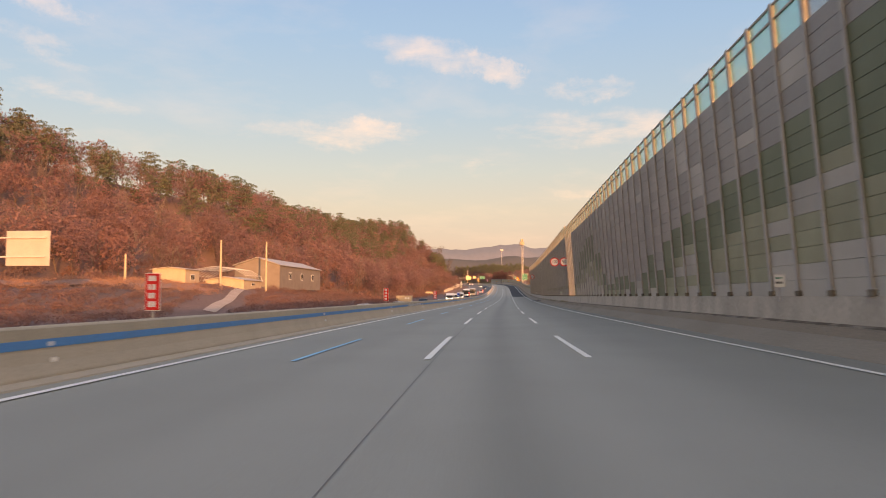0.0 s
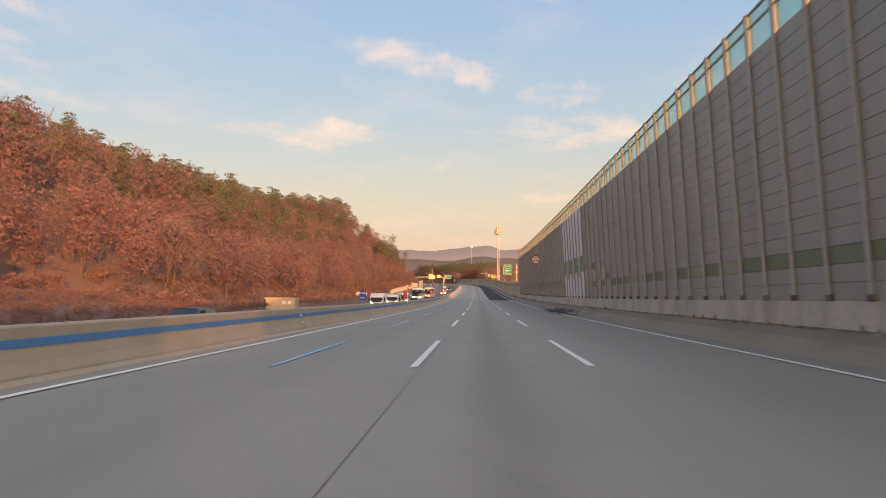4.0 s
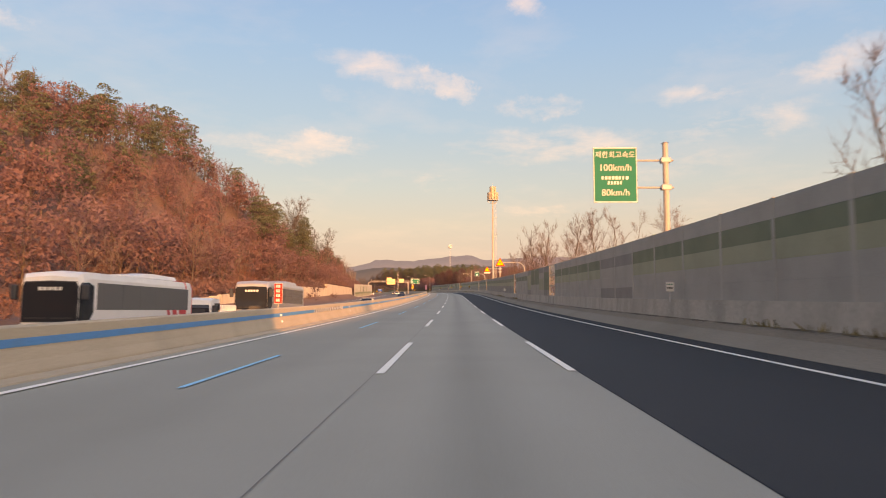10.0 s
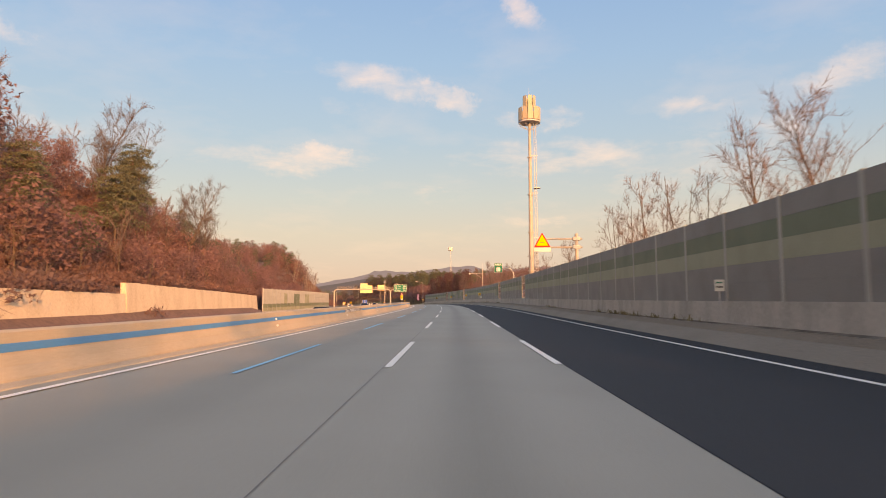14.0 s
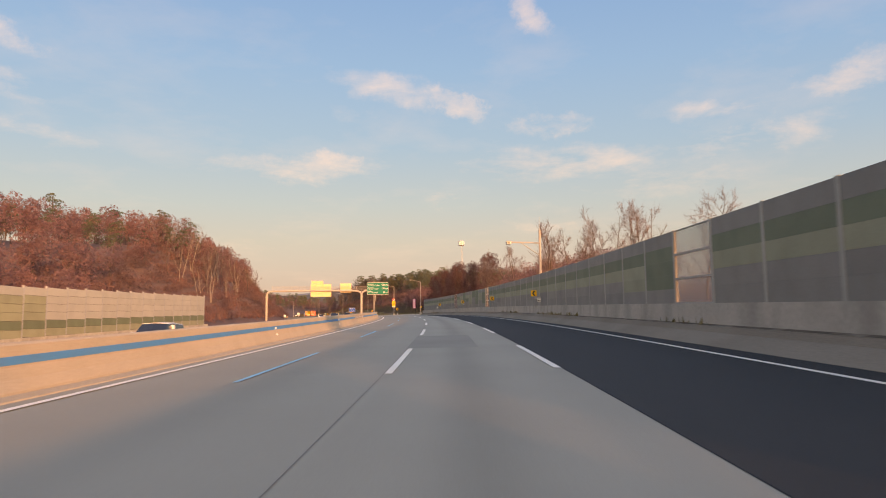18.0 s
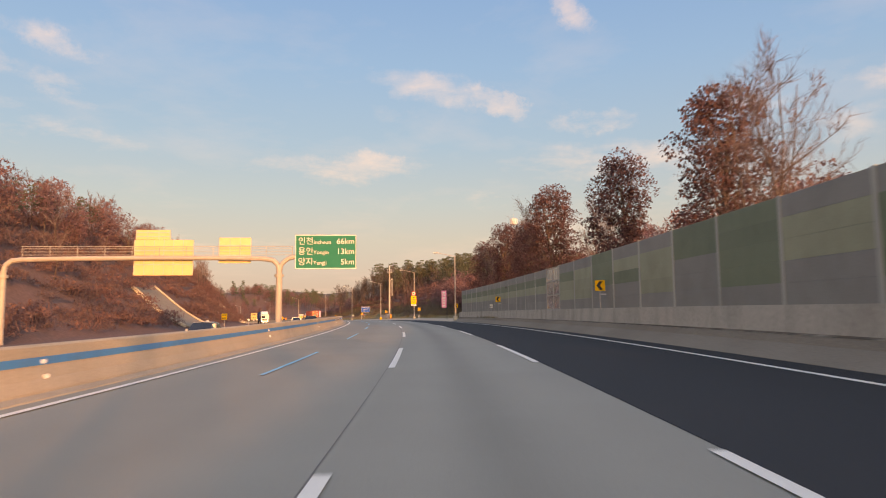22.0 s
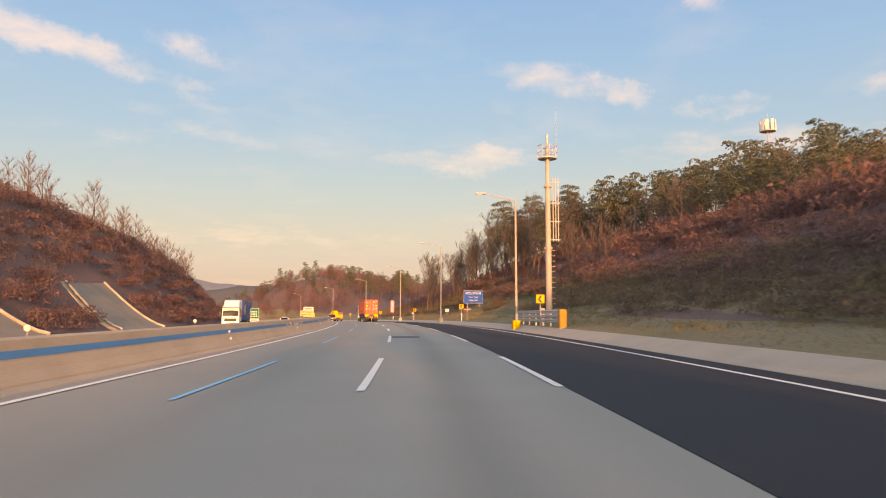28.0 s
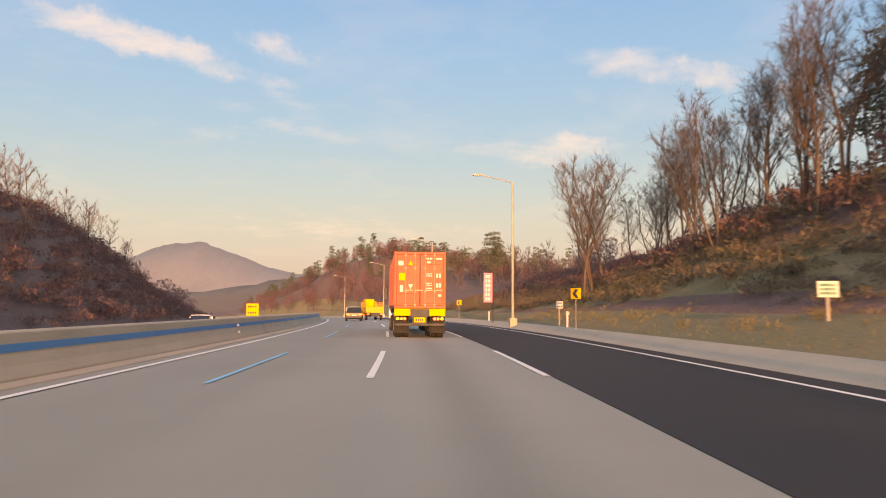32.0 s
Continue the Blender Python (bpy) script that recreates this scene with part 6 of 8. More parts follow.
bars(t, -0.3, 0.1, 3.72, 0.09, 4, "black", -0.161, 24)
part("distance_plate", box(-0.72, 0.43, -0.16, -0.13, 3.0, 3.36, 0.008), "sign_white", t)
text(t, "500m", -0.15, 3.18, 0.30, "black", -0.163)
part("strap", box(-0.3, 0.2, -0.13, -0.09, 4.3, 4.36), "steel", t)

# mast with platform and ladder
t = thing("antenna_mast", T(756, 10.7, 0), "sunlit steel mast with a ringed platform and side ladder", "mast")
for z0, z1, r in ((0.0, 6.2, 0.24), (6.2, 10.9, 0.20), (10.9, 13.6, 0.16)):
    part("tube_section", rod(bmesh.new(), (0, 0, z0 - (0.2 if z0 == 0 else 0)), (0, 0, z1), r, r * 0.95, 14), "pole", t)
for z in (6.2, 10.9):
    part("flange", rod(bmesh.new(), (0, 0, z - 0.08), (0, 0, z + 0.08), 0.31, n=14), "pole", t)
part("platform", rod(bmesh.new(), (0, 0, 13.0), (0, 0, 13.1), 0.72, n=16), "steel", t)
for z in (13.5, 14.0):
    part("platform_rail", tube(bmesh.new(), [(0.72 * math.cos(a * math.pi / 8), 0.72 * math.sin(a * math.pi / 8), z) for a in range(17)], 0.025, 6), "steel", t)
for a in range(8):
    part("rail_post", rod(bmesh.new(), (0.72 * math.cos(a * math.pi / 4), 0.72 * math.sin(a * math.pi / 4), 13.1), (0.72 * math.cos(a * math.pi / 4), 0.72 * math.sin(a * math.pi / 4), 14.0), 0.02, n=6), "steel", t)
part("top_camera", rod(bmesh.new(), (0, 0, 13.6), (0, 0, 14.9), 0.12, 0.10, 10), "steel", t)
part("whip", rod(bmesh.new(), (0.7, 0, 13.2), (0.72, 0, 17.4), 0.02, 0.008, 6), "steel", t)
for x in (0.42, 0.62, 0.82):
    part("side_pipe", rod(bmesh.new(), (x, 0.1, 6.7), (x, 0.1, 11.6), 0.035, n=6), "steel", t)
for z in (6.8, 8.2, 9.6, 11.2):
    part("side_bracket", box(0.0, 0.95, 0.02, 0.12, z, z + 0.06), "steel", t)
for k in range(12):
    part("step_iron", box(0.2, 0.5, -0.02, 0.02, 1.6 + k * 0.4, 1.63 + k * 0.4), "steel", t)
part("foot_box", box(-0.75, -0.35, -0.2, 0.2, 0.0, 1.7, 0.03), "pole", t)
part("foot_box", box(0.35, 0.7, -0.2, 0.2, 0.0, 1.6, 0.03), "pole", t)

# short guard rail in front of the mast
t = thing("guard_rail", Matrix.Identity(4), "short three-rail steel guard rail with orange end block", "guard rail")
for z in (0.80, 1.10, 1.40):
    sweep("rail", [(9.46, z - 0.11), (9.40, z - 0.05), (9.44, z), (9.40, z + 0.05), (9.46, z + 0.11)], 747.6, 762.6, "steel", 1.0, parent=t)
for k in range(7):
    part("post", box(-0.05, 0.05, -0.06, 0.06, -0.1, 1.5), "steel", t, "", T(748.5 + 2.3 * k, 9.56, 0))
part("end_block", box(-0.22, 0.24, -0.25, 0.25, 0.0, 1.56, 0.05), "end_orange", t, "orange end block", T(747.4, 9.5, 0))

# blue notice on two posts
t = thing("patrol_sign", T(814, 14.65, 0), "blue notice with white writing on two grey posts", "road sign")
gz = float(land(814, 14.65))
for x in (-0.95, 0.95):
    pole(t, gz - 0.2, 3.4, 0.06, x=x)
panel_sign(t, -1.55, 1.55, 3.06, 5.04, "sign_blue", y=-0.07)
text(t, "경찰순찰차전용", 0, 4.62, 0.40, y=-0.105)
text(t, "Police  Patrol", 0, 4.02, 0.28, y=-0.105)
text(t, "Vehicles Only", 0, 3.54, 0.28, y=-0.105)


def small_sign(s, lat, z, wide, tall, material, label, foot=None, lines=2, back=False, ink="black"):
    c = thing("roadside_sign", T(s, lat, 0), label, "road sign")
    part("plate", box(-wide / 2, wide / 2, -0.02, 0.0, z - tall / 2, z + tall / 2, 0.01), material, c)
    part("post", rod(bmesh.new(), (0, 0.04, foot if foot is not None else -0.7), (0, 0.04, z), 0.045), "pole", c)
    if not back:
        for k in range(lines):
            bars(c, -wide * 0.38, wide * 0.38, z + tall * (0.25 - 0.5 * k / max(1, lines - 1)), tall * 0.16, 4, ink, -0.021, int(s) + k)
    return c


small_sign(822, 11.85, 2.04, 0.66, 0.48, "sign_white", "small white notice with bars of writing on a post", -0.1, 3, ink="sign_green")
small_sign(846, 9.6, 1.7, 0.45, 0.45, "sign_white", "small white notice on a thin post", -0.1)
t = thing("marker_post", T(703.5, 8.9, 0), "white delineator post with a reflector", "post", "delineators")
part("post", rod(bmesh.new(), (0, 0, -0.1), (0, 0, 0.95), 0.06, n=10), "white", t)
part("reflector", box(-0.09, 0.09, -0.07, -0.055, 0.75, 0.93), "sign_white", t)
for s, lat, z in ((795.5, 9.55, 0.5), (843, 9.3, 0.35), (870, 9.3, 0.3), (900, 9.2, 0.3)):
    copy_thing(t, T(s, lat, z))
# red and blue warning lamp on a post
t = thing("warning_lamp", T(791.5, 9.6, 0), "red and blue warning light bar on a thin post", "lamp")
gz = float(land(791.5, 9.6))
pole(t, gz - 0.2, 1.84, 0.035)
part("lamp_bar", box(-0.46, 0.46, -0.07, 0.07, 1.84, 1.88, 0.01), "steel", t)
part("lens", box(-0.44, -0.02, -0.08, 0.08, 1.88, 2.0, 0.03), "sign_red", t, "red lens")
part("lens", box(0.02, 0.44, -0.08, 0.08, 1.88, 2.0, 0.03), "barrier_blue", t, "blue lens")
part("solar_panel", box(-0.2, 0.2, -0.12, 0.12, 2.06, 2.09, 0.005), "end_orange", t)
part("stay", box(-0.02, 0.02, -0.02, 0.02, 1.88, 2.06), "steel", t)

# antenna tower behind the wall
t = thing("phone_tower", T(464, 11.7, 0), "tall sunlit twin-tube antenna tower with a drum head", "tower")
for k in range(5):
    part("tube_section", rod(bmesh.new(), (0, 0, -0.2 + k * 5.5), (0, 0, 5.3 + k * 5.5), 0.42 - 0.05 * k, 0.38 - 0.05 * k, 14), "pole", t)
    part("flange", rod(bmesh.new(), (0, 0, 5.2 + k * 5.5), (0, 0, 5.36 + k * 5.5), 0.52 - 0.05 * k, n=14), "pole", t)
for x in (0.62, 0.92):
    part("ladder_rail", rod(bmesh.new(), (x, 0, 0.5), (x, 0, 27.0), 0.045, n=6), "steel", t)
bm = bmesh.new()
for k in range(66):
    slab(bm, 0.62, 0.92, -0.015, 0.015, 0.8 + k * 0.4, 0.83 + k * 0.4)
part("ladder_rungs", bm, "steel", t)
for z in (4.5, 10.0, 16.5, 22.0):
    part("ladder_bracket", box(0.2, 1.1, -0.06, 0.06, z, z + 0.1), "steel", t)
for z in (8.0, 17.2):
    part("rest_platform", box(0.5, 1.4, -0.4, 0.4, z, z + 0.12), "steel", t)
part("deck", rod(bmesh.new(), (0, 0, 26.9), (0, 0, 27.1), 1.6, n=20), "steel", t)
for k in range(12):
    a = k * math.pi / 6
    m = Matrix.Rotation(a, 4, "Z") @ Matrix.Translation((0, -1.55, 27.2))
    part("screen_panel", box(-0.36, 0.36, -0.03, 0.03, 0, 1.9, 0.01), "sign_back", t, "", m)
for k in range(7):
    a = k * 2 * math.pi / 7
    m = Matrix.Rotation(a, 4, "Z") @ Matrix.Translation((0, -0.85, 28.9))
    part("antenna_panel", box(-0.3, 0.3, -0.05, 0.05, 0, 2.0, 0.02), "sign_back", t, "", m)
for k in range(9):
    a = k * 2 * math.pi / 9
    part("stay", rod(bmesh.new(), (1.6 * math.cos(a), 1.6 * math.sin(a), 26.7), (0.3 * math.cos(a), 0.3 * math.sin(a), 25.9), 0.03, n=5), "steel", t)
part("lightning_rod", rod(bmesh.new(), (0, 0, 29), (0, 0, 32.2), 0.03, 0.01, 6), "steel", t)

t = thing("hill_mast", T(839.4, 86, float(land(839.4, 86))), "small lattice mast with white antennas on the hill", "mast")
top = 43.6 - float(land(839.4, 86))
for x, y in ((-0.4, -0.4), (0.4, -0.4), (0.0, 0.4)):
    part("leg", rod(bmesh.new(), (x, y, -0.3), (x * 0.8, y * 0.8, top), 0.07, n=6), "steel", t)
for k in range(int(top / 1.6)):
    part("brace", rod(bmesh.new(), (-0.4, -0.4, k * 1.6), (0.4, -0.4, k * 1.6 + 1.5), 0.035, n=5), "steel", t)
for k in range(9):
    a = k * 2 * math.pi / 9
    part("antenna_panel", box(-0.35, 0.35, -0.06, 0.06, top - 2.4, top, 0.02), "sign_white", t, "", Matrix.Rotation(a, 4, "Z") @ Matrix.Translation((0, -1.6, 0)))
part("ring", rod(bmesh.new(), (0, 0, top - 2.5), (0, 0, top - 2.35), 1.6, n=16), "steel", t)
part("whip", rod(bmesh.new(), (0, 0, top), (0, 0, top + 2.4), 0.03, 0.01, 6), "steel", t)

# ---- gantry over the opposite carriageway ----
t = thing("sign_gantry", T(611, 0, 0), "pale steel sign gantry over the opposite carriageway with a green board", "gantry")
for x in (-10.1, -29.3):
    part("column", rod(bmesh.new(), (x, 0, -1.0), (x, 0, 4.35), 0.26, 0.22, 14), "pole", t)
    part("collar", rod(bmesh.new(), (x, 0, 3.85), (x, 0, 4.05), 0.34, n=14), "pole", t)
part("bracket_curve", tube(bmesh.new(), [(-10.1, 0, 4.2), (-10.2, 0, 4.75), (-10.6, 0, 5.1), (-11.4, 0, 5.2)], 0.19, 10), "pole", t)
part("bracket_curve", tube(bmesh.new(), [(-10.1, 0, 4.2), (-9.95, 0, 4.8), (-9.5, 0, 5.2), (-8.9, 0, 5.35)], 0.17, 10), "pole", t)
part("corner_curve", tube(bmesh.new(), [(-29.3, 0, 4.2), (-29.2, 0, 4.7), (-28.8, 0, 5.05), (-28.0, 0, 5.15)], 0.19, 10), "pole", t)
part("beam", tube(bmesh.new(), [(-28.0, 0, 5.15), (-24, 0, 5.22), (-19, 0, 5.26), (-14, 0, 5.24), (-11.4, 0, 5.2)], 0.17, 10), "pole", t)
for z in (5.5, 5.72, 5.94, 6.1):
    part("walkway_rail", rod(bmesh.new(), (-28.3, 0.25, z), (-9.2, 0.25, z), 0.022, n=6), "pole", t)
for k in range(11):
    part("rail_post", rod(bmesh.new(), (-28.2 + 1.9 * k, 0.25, 5.2), (-28.2 + 1.9 * k, 0.25, 6.12), 0.025, n=6), "pole", t)
panel_sign(t, -8.96, -4.55, 4.42, 6.92, "sign_green", y=-0.2, edge=0.07)
part("board_arm", tube(bmesh.new(), [(-9.0, -0.05, 5.4), (-4.8, -0.05, 5.4)], 0.08), "pole", t)
for z, ko, en, km in ((6.42, "인천", "Incheon", "66km"), (5.68, "용인", "Yongin", "13km"), (4.92, "양지", "Yangji", "5km")):
    text(t, ko, -8.75, z, 0.60, y=-0.236, align="LEFT")
    text(t, en, -7.65, z - 0.06, 0.40, y=-0.236, align="LEFT")
    text(t, km, -4.68, z, 0.58, y=-0.236, align="RIGHT")
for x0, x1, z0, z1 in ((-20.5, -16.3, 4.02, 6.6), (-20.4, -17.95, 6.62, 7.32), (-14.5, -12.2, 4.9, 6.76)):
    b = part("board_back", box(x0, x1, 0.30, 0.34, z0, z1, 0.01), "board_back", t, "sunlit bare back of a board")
    nx = max(2, int((x1 - x0) / 0.62))
    for k in range(nx + 1):
        x = x0 + 0.04 + (x1 - x0 - 0.1) * k / nx
        part("board_rib", box(x, x + 0.035, 0.275, 0.30, z0 + 0.03, z1 - 0.03), "steel", b)
    for z in (z0 + (z1 - z0) * 0.3, z0 + (z1 - z0) * 0.7):
        part("board_rib", box(x0 + 0.03, x1 - 0.03, 0.25, 0.275, z - 0.03, z + 0.03), "steel", b)
    part("board_hanger", box((x0 + x1) / 2 - 0.05, (x0 + x1) / 2 + 0.05, 0.05, 0.30, 5.1, 5.5), "steel", t)

# ---- median signs ----
for s, lat in ((20.2, -9.6), (60.2, -9.1), (101.8, -9.1), (195.6, -9.6), (241.3, -9.1), (299.6, -9.4)):
    t = thing("red_notice", T(s, lat, -0.1), "narrow red upright notice with white bars of writing behind the barrier", "notice", "red notices on the median")
    w, h = 0.21, 1.06
    part("plate", box(-w, w, -0.02, 0.0, 1.12, 1.12 + h, 0.008), "sign_red", t)
    part("rim", box(-w - 0.015, w + 0.015, 0.001, 0.012, 1.10, 1.14 + h), "sign_white", t)
    for k in range(3 if s == 195.6 else 4):
        if s == 195.6:
            text(t, "급커브"[k], 0.0, 1.98 - k * 0.32, 0.27, y=-0.024)
        else:
            bars(t, -0.12, 0.12, 2.04 - k * 0.25, 0.16, 2, "sign_white", -0.021, int(s) + k)
    pole(t, -0.1, 1.3, 0.04, x=0.0, y=0.04)
small_sign(240.5, -10.8, 1.33, 1.35, 0.36, "sign_back", "low brown-backed board on two posts behind the barrier", back=True)
small_sign(167, -10.5, 1.45, 0.6, 0.82, "sign_blue", "small blue notice with white bars behind the barrier", ink="sign_white")
t = thing("board_sign", T(296, -31.5, -0.6), "low brown-backed board on two posts beside the opposite road", "road sign")
part("board", box(-1.45, 1.45, -0.03, 0.03, 0.95, 1.95, 0.01), "sign_back", t)
for x in (-0.8, 0.8):
    pole(t, -0.2, 1.9, 0.06, x=x, y=0.06)
t = thing("billboard", T(53, -36, float(land(53, -36))), "pale roadside billboard held by two arms from a steel pole", "billboard")
part("board", box(-2.0, 1.6, -0.05, 0.05, 2.75, 5.5, 0.02), "roof", t)
pole(t, -0.3, 6.0, 0.13, x=-4.2, y=0.12)
for z in (3.4, 4.9):
    part("cross_bar", box(-4.3, 1.3, -0.16, -0.055, z, z + 0.12), "steel", t)
t = thing("roadside_sign", T(795.7, -10.0, 0), "pale notice tinted by orange sun, white heading band, behind the barrier", "road sign")
part("plate", box(-0.6, 0.6, -0.02, 0.0, 0.92, 2.08, 0.01), "sign_cream", t)
part("heading_band", box(-0.59, 0.59, -0.026, -0.0205, 1.66, 2.07), "sign_white", t, "white heading band")
bars(t, -0.48, 0.48, 1.92, 0.10, 5, "sign_red", -0.027, 61)
bars(t, -0.48, 0.48, 1.74, 0.10, 6, "sign_blue", -0.027, 62)
bars(t, -0.46, 0.46, 1.46, 0.15, 5, "end_orange", -0.021, 63)
bars(t, -0.34, 0.34, 1.16, 0.10, 4, "end_orange", -0.021, 64)
part("rim", box(-0.63, 0.63, 0.001, 0.014, 0.89, 2.11), "sign_white", t)
part("post", rod(bmesh.new(), (0, 0.05, -0.8), (0, 0.05, 2.0), 0.06), "pole", t)
t = thing("roadside_sign", T(750.5, -9.9, 0), "narrow green and white notice behind the barrier", "road sign")
part("plate", box(-0.27, 0.27, -0.02, 0.0, 0.75, 1.62, 0.01), "sign_white", t)
part("heading_band", box(-0.25, 0.25, -0.026, -0.0205, 0.95, 1.6), "sign_green", t, "green upper field")
for k in range(3):
    bars(t, -0.2, 0.2, 1.38 - k * 0.14, 0.07, 3, "sign_white", -0.027, 70 + k)
bars(t, -0.2, 0.2, 0.85, 0.07, 3, "sign_green", -0.021, 75)
pole(t, -0.9, 1.5, 0.04, y=0.06)
small_sign(784.7, -9.9, 1.3, 0.56, 0.62, "sign_cream", "orange notice on a post behind the barrier")
small_sign(652, -22, 0.95, 0.7, 0.75, "sign_yellow", "sunlit orange notice beside the opposite road")
small_sign(684.5, -22, 0.95, 1.0, 1.05, "sign_cream", "sunlit orange notice beside the opposite road")
small_sign(850, -10.0, 1.2, 0.8, 0.8, "sign_yellow", "sunlit orange notice beside the opposite road")
small_sign(733, -22, 1.0, 0.9, 1.0, "sign_white", "pale notice beside the opposite road", back=True)

# round convex markers on the far verge
for s in (600, 655, 705, 752, 800):
    t = thing("road_mirror", T(s, -24.6, -0.65), "round pale delineator on a short post beside the opposite road", "marker", "round markers")
    part("disc", rod(bmesh.new(), (0, -0.02, 0.95), (0, 0.02, 0.95), 0.22, n=16), "sign_white", t)
    pole(t, -0.1, 0.9, 0.04, y=0.03)

# ---- walls beyond the opposite carriageway ----
t = thing("retaining_wall", Matrix.Identity(4), "sunlit board-marked concrete retaining wall at the slope foot", "wall", kind="structure")
for k in range(42):
    a, b = 344 + 3 * k, min(347 + 3 * k, 469.5)
    z = float(lerp(a + 1.5, [(344, 0.9), (352, 1.3), (369, 1.6), (371, 1.85), (396, 1.85), (398, 2.4), (424, 2.0), (426, 3.0), (440, 2.7), (455, 2.4), (469, 2.05)]))
    sweep("wall_bay", [(-28.7, -1.0), (-29.0, z), (-29.5, z), (-29.5, -1.0)], a + 0.03, b, "retaining", 3.0, True, parent=t)
left_wall = thing("wall_left", Matrix.Identity(4), "beige and green panelled sound wall beyond the opposite road", "sound wall", kind="structure")
sweep("parapet", [(-28.1, -1.2), (-28.15, -0.35), (-28.45, -0.35), (-28.5, -1.2)], 470, 553, "parapet", parent=left_wall)
for k in range(28):
    s = 470.5 + 3.0 * k
    o = new("post", finish("post", box(-0.06, 0.06, -0.06, 0.06, 0, 3.55), "steel"))
    o.parent, o.matrix_basis = left_wall, T(s, -28.3, -0.35)
    if k == 27:
        continue
    for row in range(6):
        c = ["p_beige", "p_green"][row] if row < 2 else "p_stone"
        if 4 < k < 16 and 2 <= row < 5:
            c = ["p_green", "p_stone", "p_beige", "p_stone"][k // 2 % 4]
        o = new("panel", LEFTP[c])
        o.parent, o.matrix_basis = left_wall, T(s + 1.5, -28.3, -0.35 + 0.28 + 0.575 * row, 180)


def slope_patch(s0, s1, lat0, lat1, label):
    """A meshed stone facing laid on the cutting."""
    c = thing("slope_facing", Matrix.Identity(4), label, "slope facing")
    ns, nl = 9, 9
    S, L = np.meshgrid(np.linspace(0, 1, ns), np.linspace(0, 1, nl), indexing="ij")
    lean = 2.5
    ss = s0 + (s1 - s0) * S + L * lean * (1 - 2 * S)
    ll = lat0 + (lat1 - lat0) * L
    v = ground_at(ss.ravel(), ll.ravel())
    v[:, 2] += 0.28
    f = [(i * nl + j, i * nl + j + 1, (i + 1) * nl + j + 1, (i + 1) * nl + j) for i in range(ns - 1) for j in range(nl - 1)]
    o = new("stone_face", mesh_from("stone_face", v, f, "gutter"))
    o.parent = c
    steps = [v[j] * (1 - f) + v[j + 1] * f for j in range(nl - 1) for f in (0.0, 0.25, 0.5, 0.75)]
    for q in steps:
        o = new("step", finish("step", box(-0.42, 0.42, -0.14, 0.14, -0.1, 0.16, 0.02), "parapet"))
        o.parent, o.matrix_basis = c, Matrix.Translation(Vector(q) + Vector((0, -0.75, 0.0))) @ Matrix.Rotation(radians(112), 4, "Z")
    for i in (0, ns - 1):
        edge = [tuple(v[i * nl + j] + np.array((0, 0, 0.12))) for j in range(nl)]
        part("edge_drain", tube(bmesh.new(), edge, 0.14, 5), "parapet", c, "pale concrete drain along the edge")
    return c


slope_patch(660, 677, -28.2, -36, "grey stone facing with concrete edges on the cutting")
slope_patch(744, 762, -27.4, -34, "grey stone facing with concrete edges on the cutting")
slope_patch(779, 796, -27.4, -34, "grey stone facing with concrete edges on the cutting")

# ---- farm buildings on the field ----
def shed(s0, s1, lat0, lat1, z0, eave, ridge, wall_material="cladding", name="farm_shed", label="long grey farm shed with a pale sheet roof", windows=3):
    c = thing(name, T((s0 + s1) / 2, (lat0 + lat1) / 2, z0), label, "building")
    w, l = abs(lat1 - lat0) / 2, (s1 - s0) / 2
    h = eave - z0
    r = ridge - z0
    for x in (-w, w):
        part("side_wall", box(min(x, x - 0.15 * np.sign(x)), max(x, x - 0.15 * np.sign(x)), -l, l, -0.5, h), wall_material, c)
    for y in (-l, l):
        part("gable_wall", plate(bmesh.new(), [(-w, -0.5), (w, -0.5), (w, h), (0, r), (-w, h)], y - 0.08, y + 0.08), wall_material, c)
    for sg in (-1, 1):
        bm = bmesh.new()
        a = [(0, -l - 0.4, r + 0.06), (0, l + 0.4, r + 0.06), (sg * (w + 0.35), l + 0.4, h - 0.02), (sg * (w + 0.35), -l - 0.4, h - 0.02)]
        b = [(x, y, z + 0.1) for x, y, z in a]
        va, vb = [bm.verts.new(q) for q in a], [bm.verts.new(q) for q in b]
        bm.faces.new(va), bm.faces.new(vb[::-1])
        for k in range(4):
            bm.faces.new((va[k], va[(k + 1) % 4], vb[(k + 1) % 4], vb[k]))
        part("roof", bm, "roof", c, "pale sheet roof")
    for k in range(windows):
        y = -l + (2 * l) * (k + 0.8) / (windows + 0.6)
        win = part("window", box(w + 0.001, w + 0.05, y - 0.75, y + 0.75, h * 0.36, h * 0.72), "sign_white", c, "white framed window")
        part("pane", box(w + 0.05, w + 0.06, y - 0.66, y - 0.05, h * 0.40, h * 0.68), "screen", win)
        part("pane", box(w + 0.05, w + 0.06, y + 0.05, y + 0.66, h * 0.40, h * 0.68), "screen", win)
    return c


shed(128, 156, -49, -40.5, 3.0, 6.9, 8.3)
shed(113, 121, -48, -41.5, 2.6, 3.9, 4.4, "hut", "farm_hut", "low sunlit yellow farm hut", 1)
shed(110, 115, -55.5, -50, 3.0, 5.6, 5.9, "hut", "farm_house", "small sunlit cream house with a flat roof", 1)
shed(60, 68, -60, -54, 2.2, 4.8, 5.2, "hut", "farm_house", "small sunlit cream house with a flat roof", 1)
t = thing("greenhouse_frame", T(126, -49.5, 3.9), "bare steel hoop frame of a greenhouse", "greenhouse")
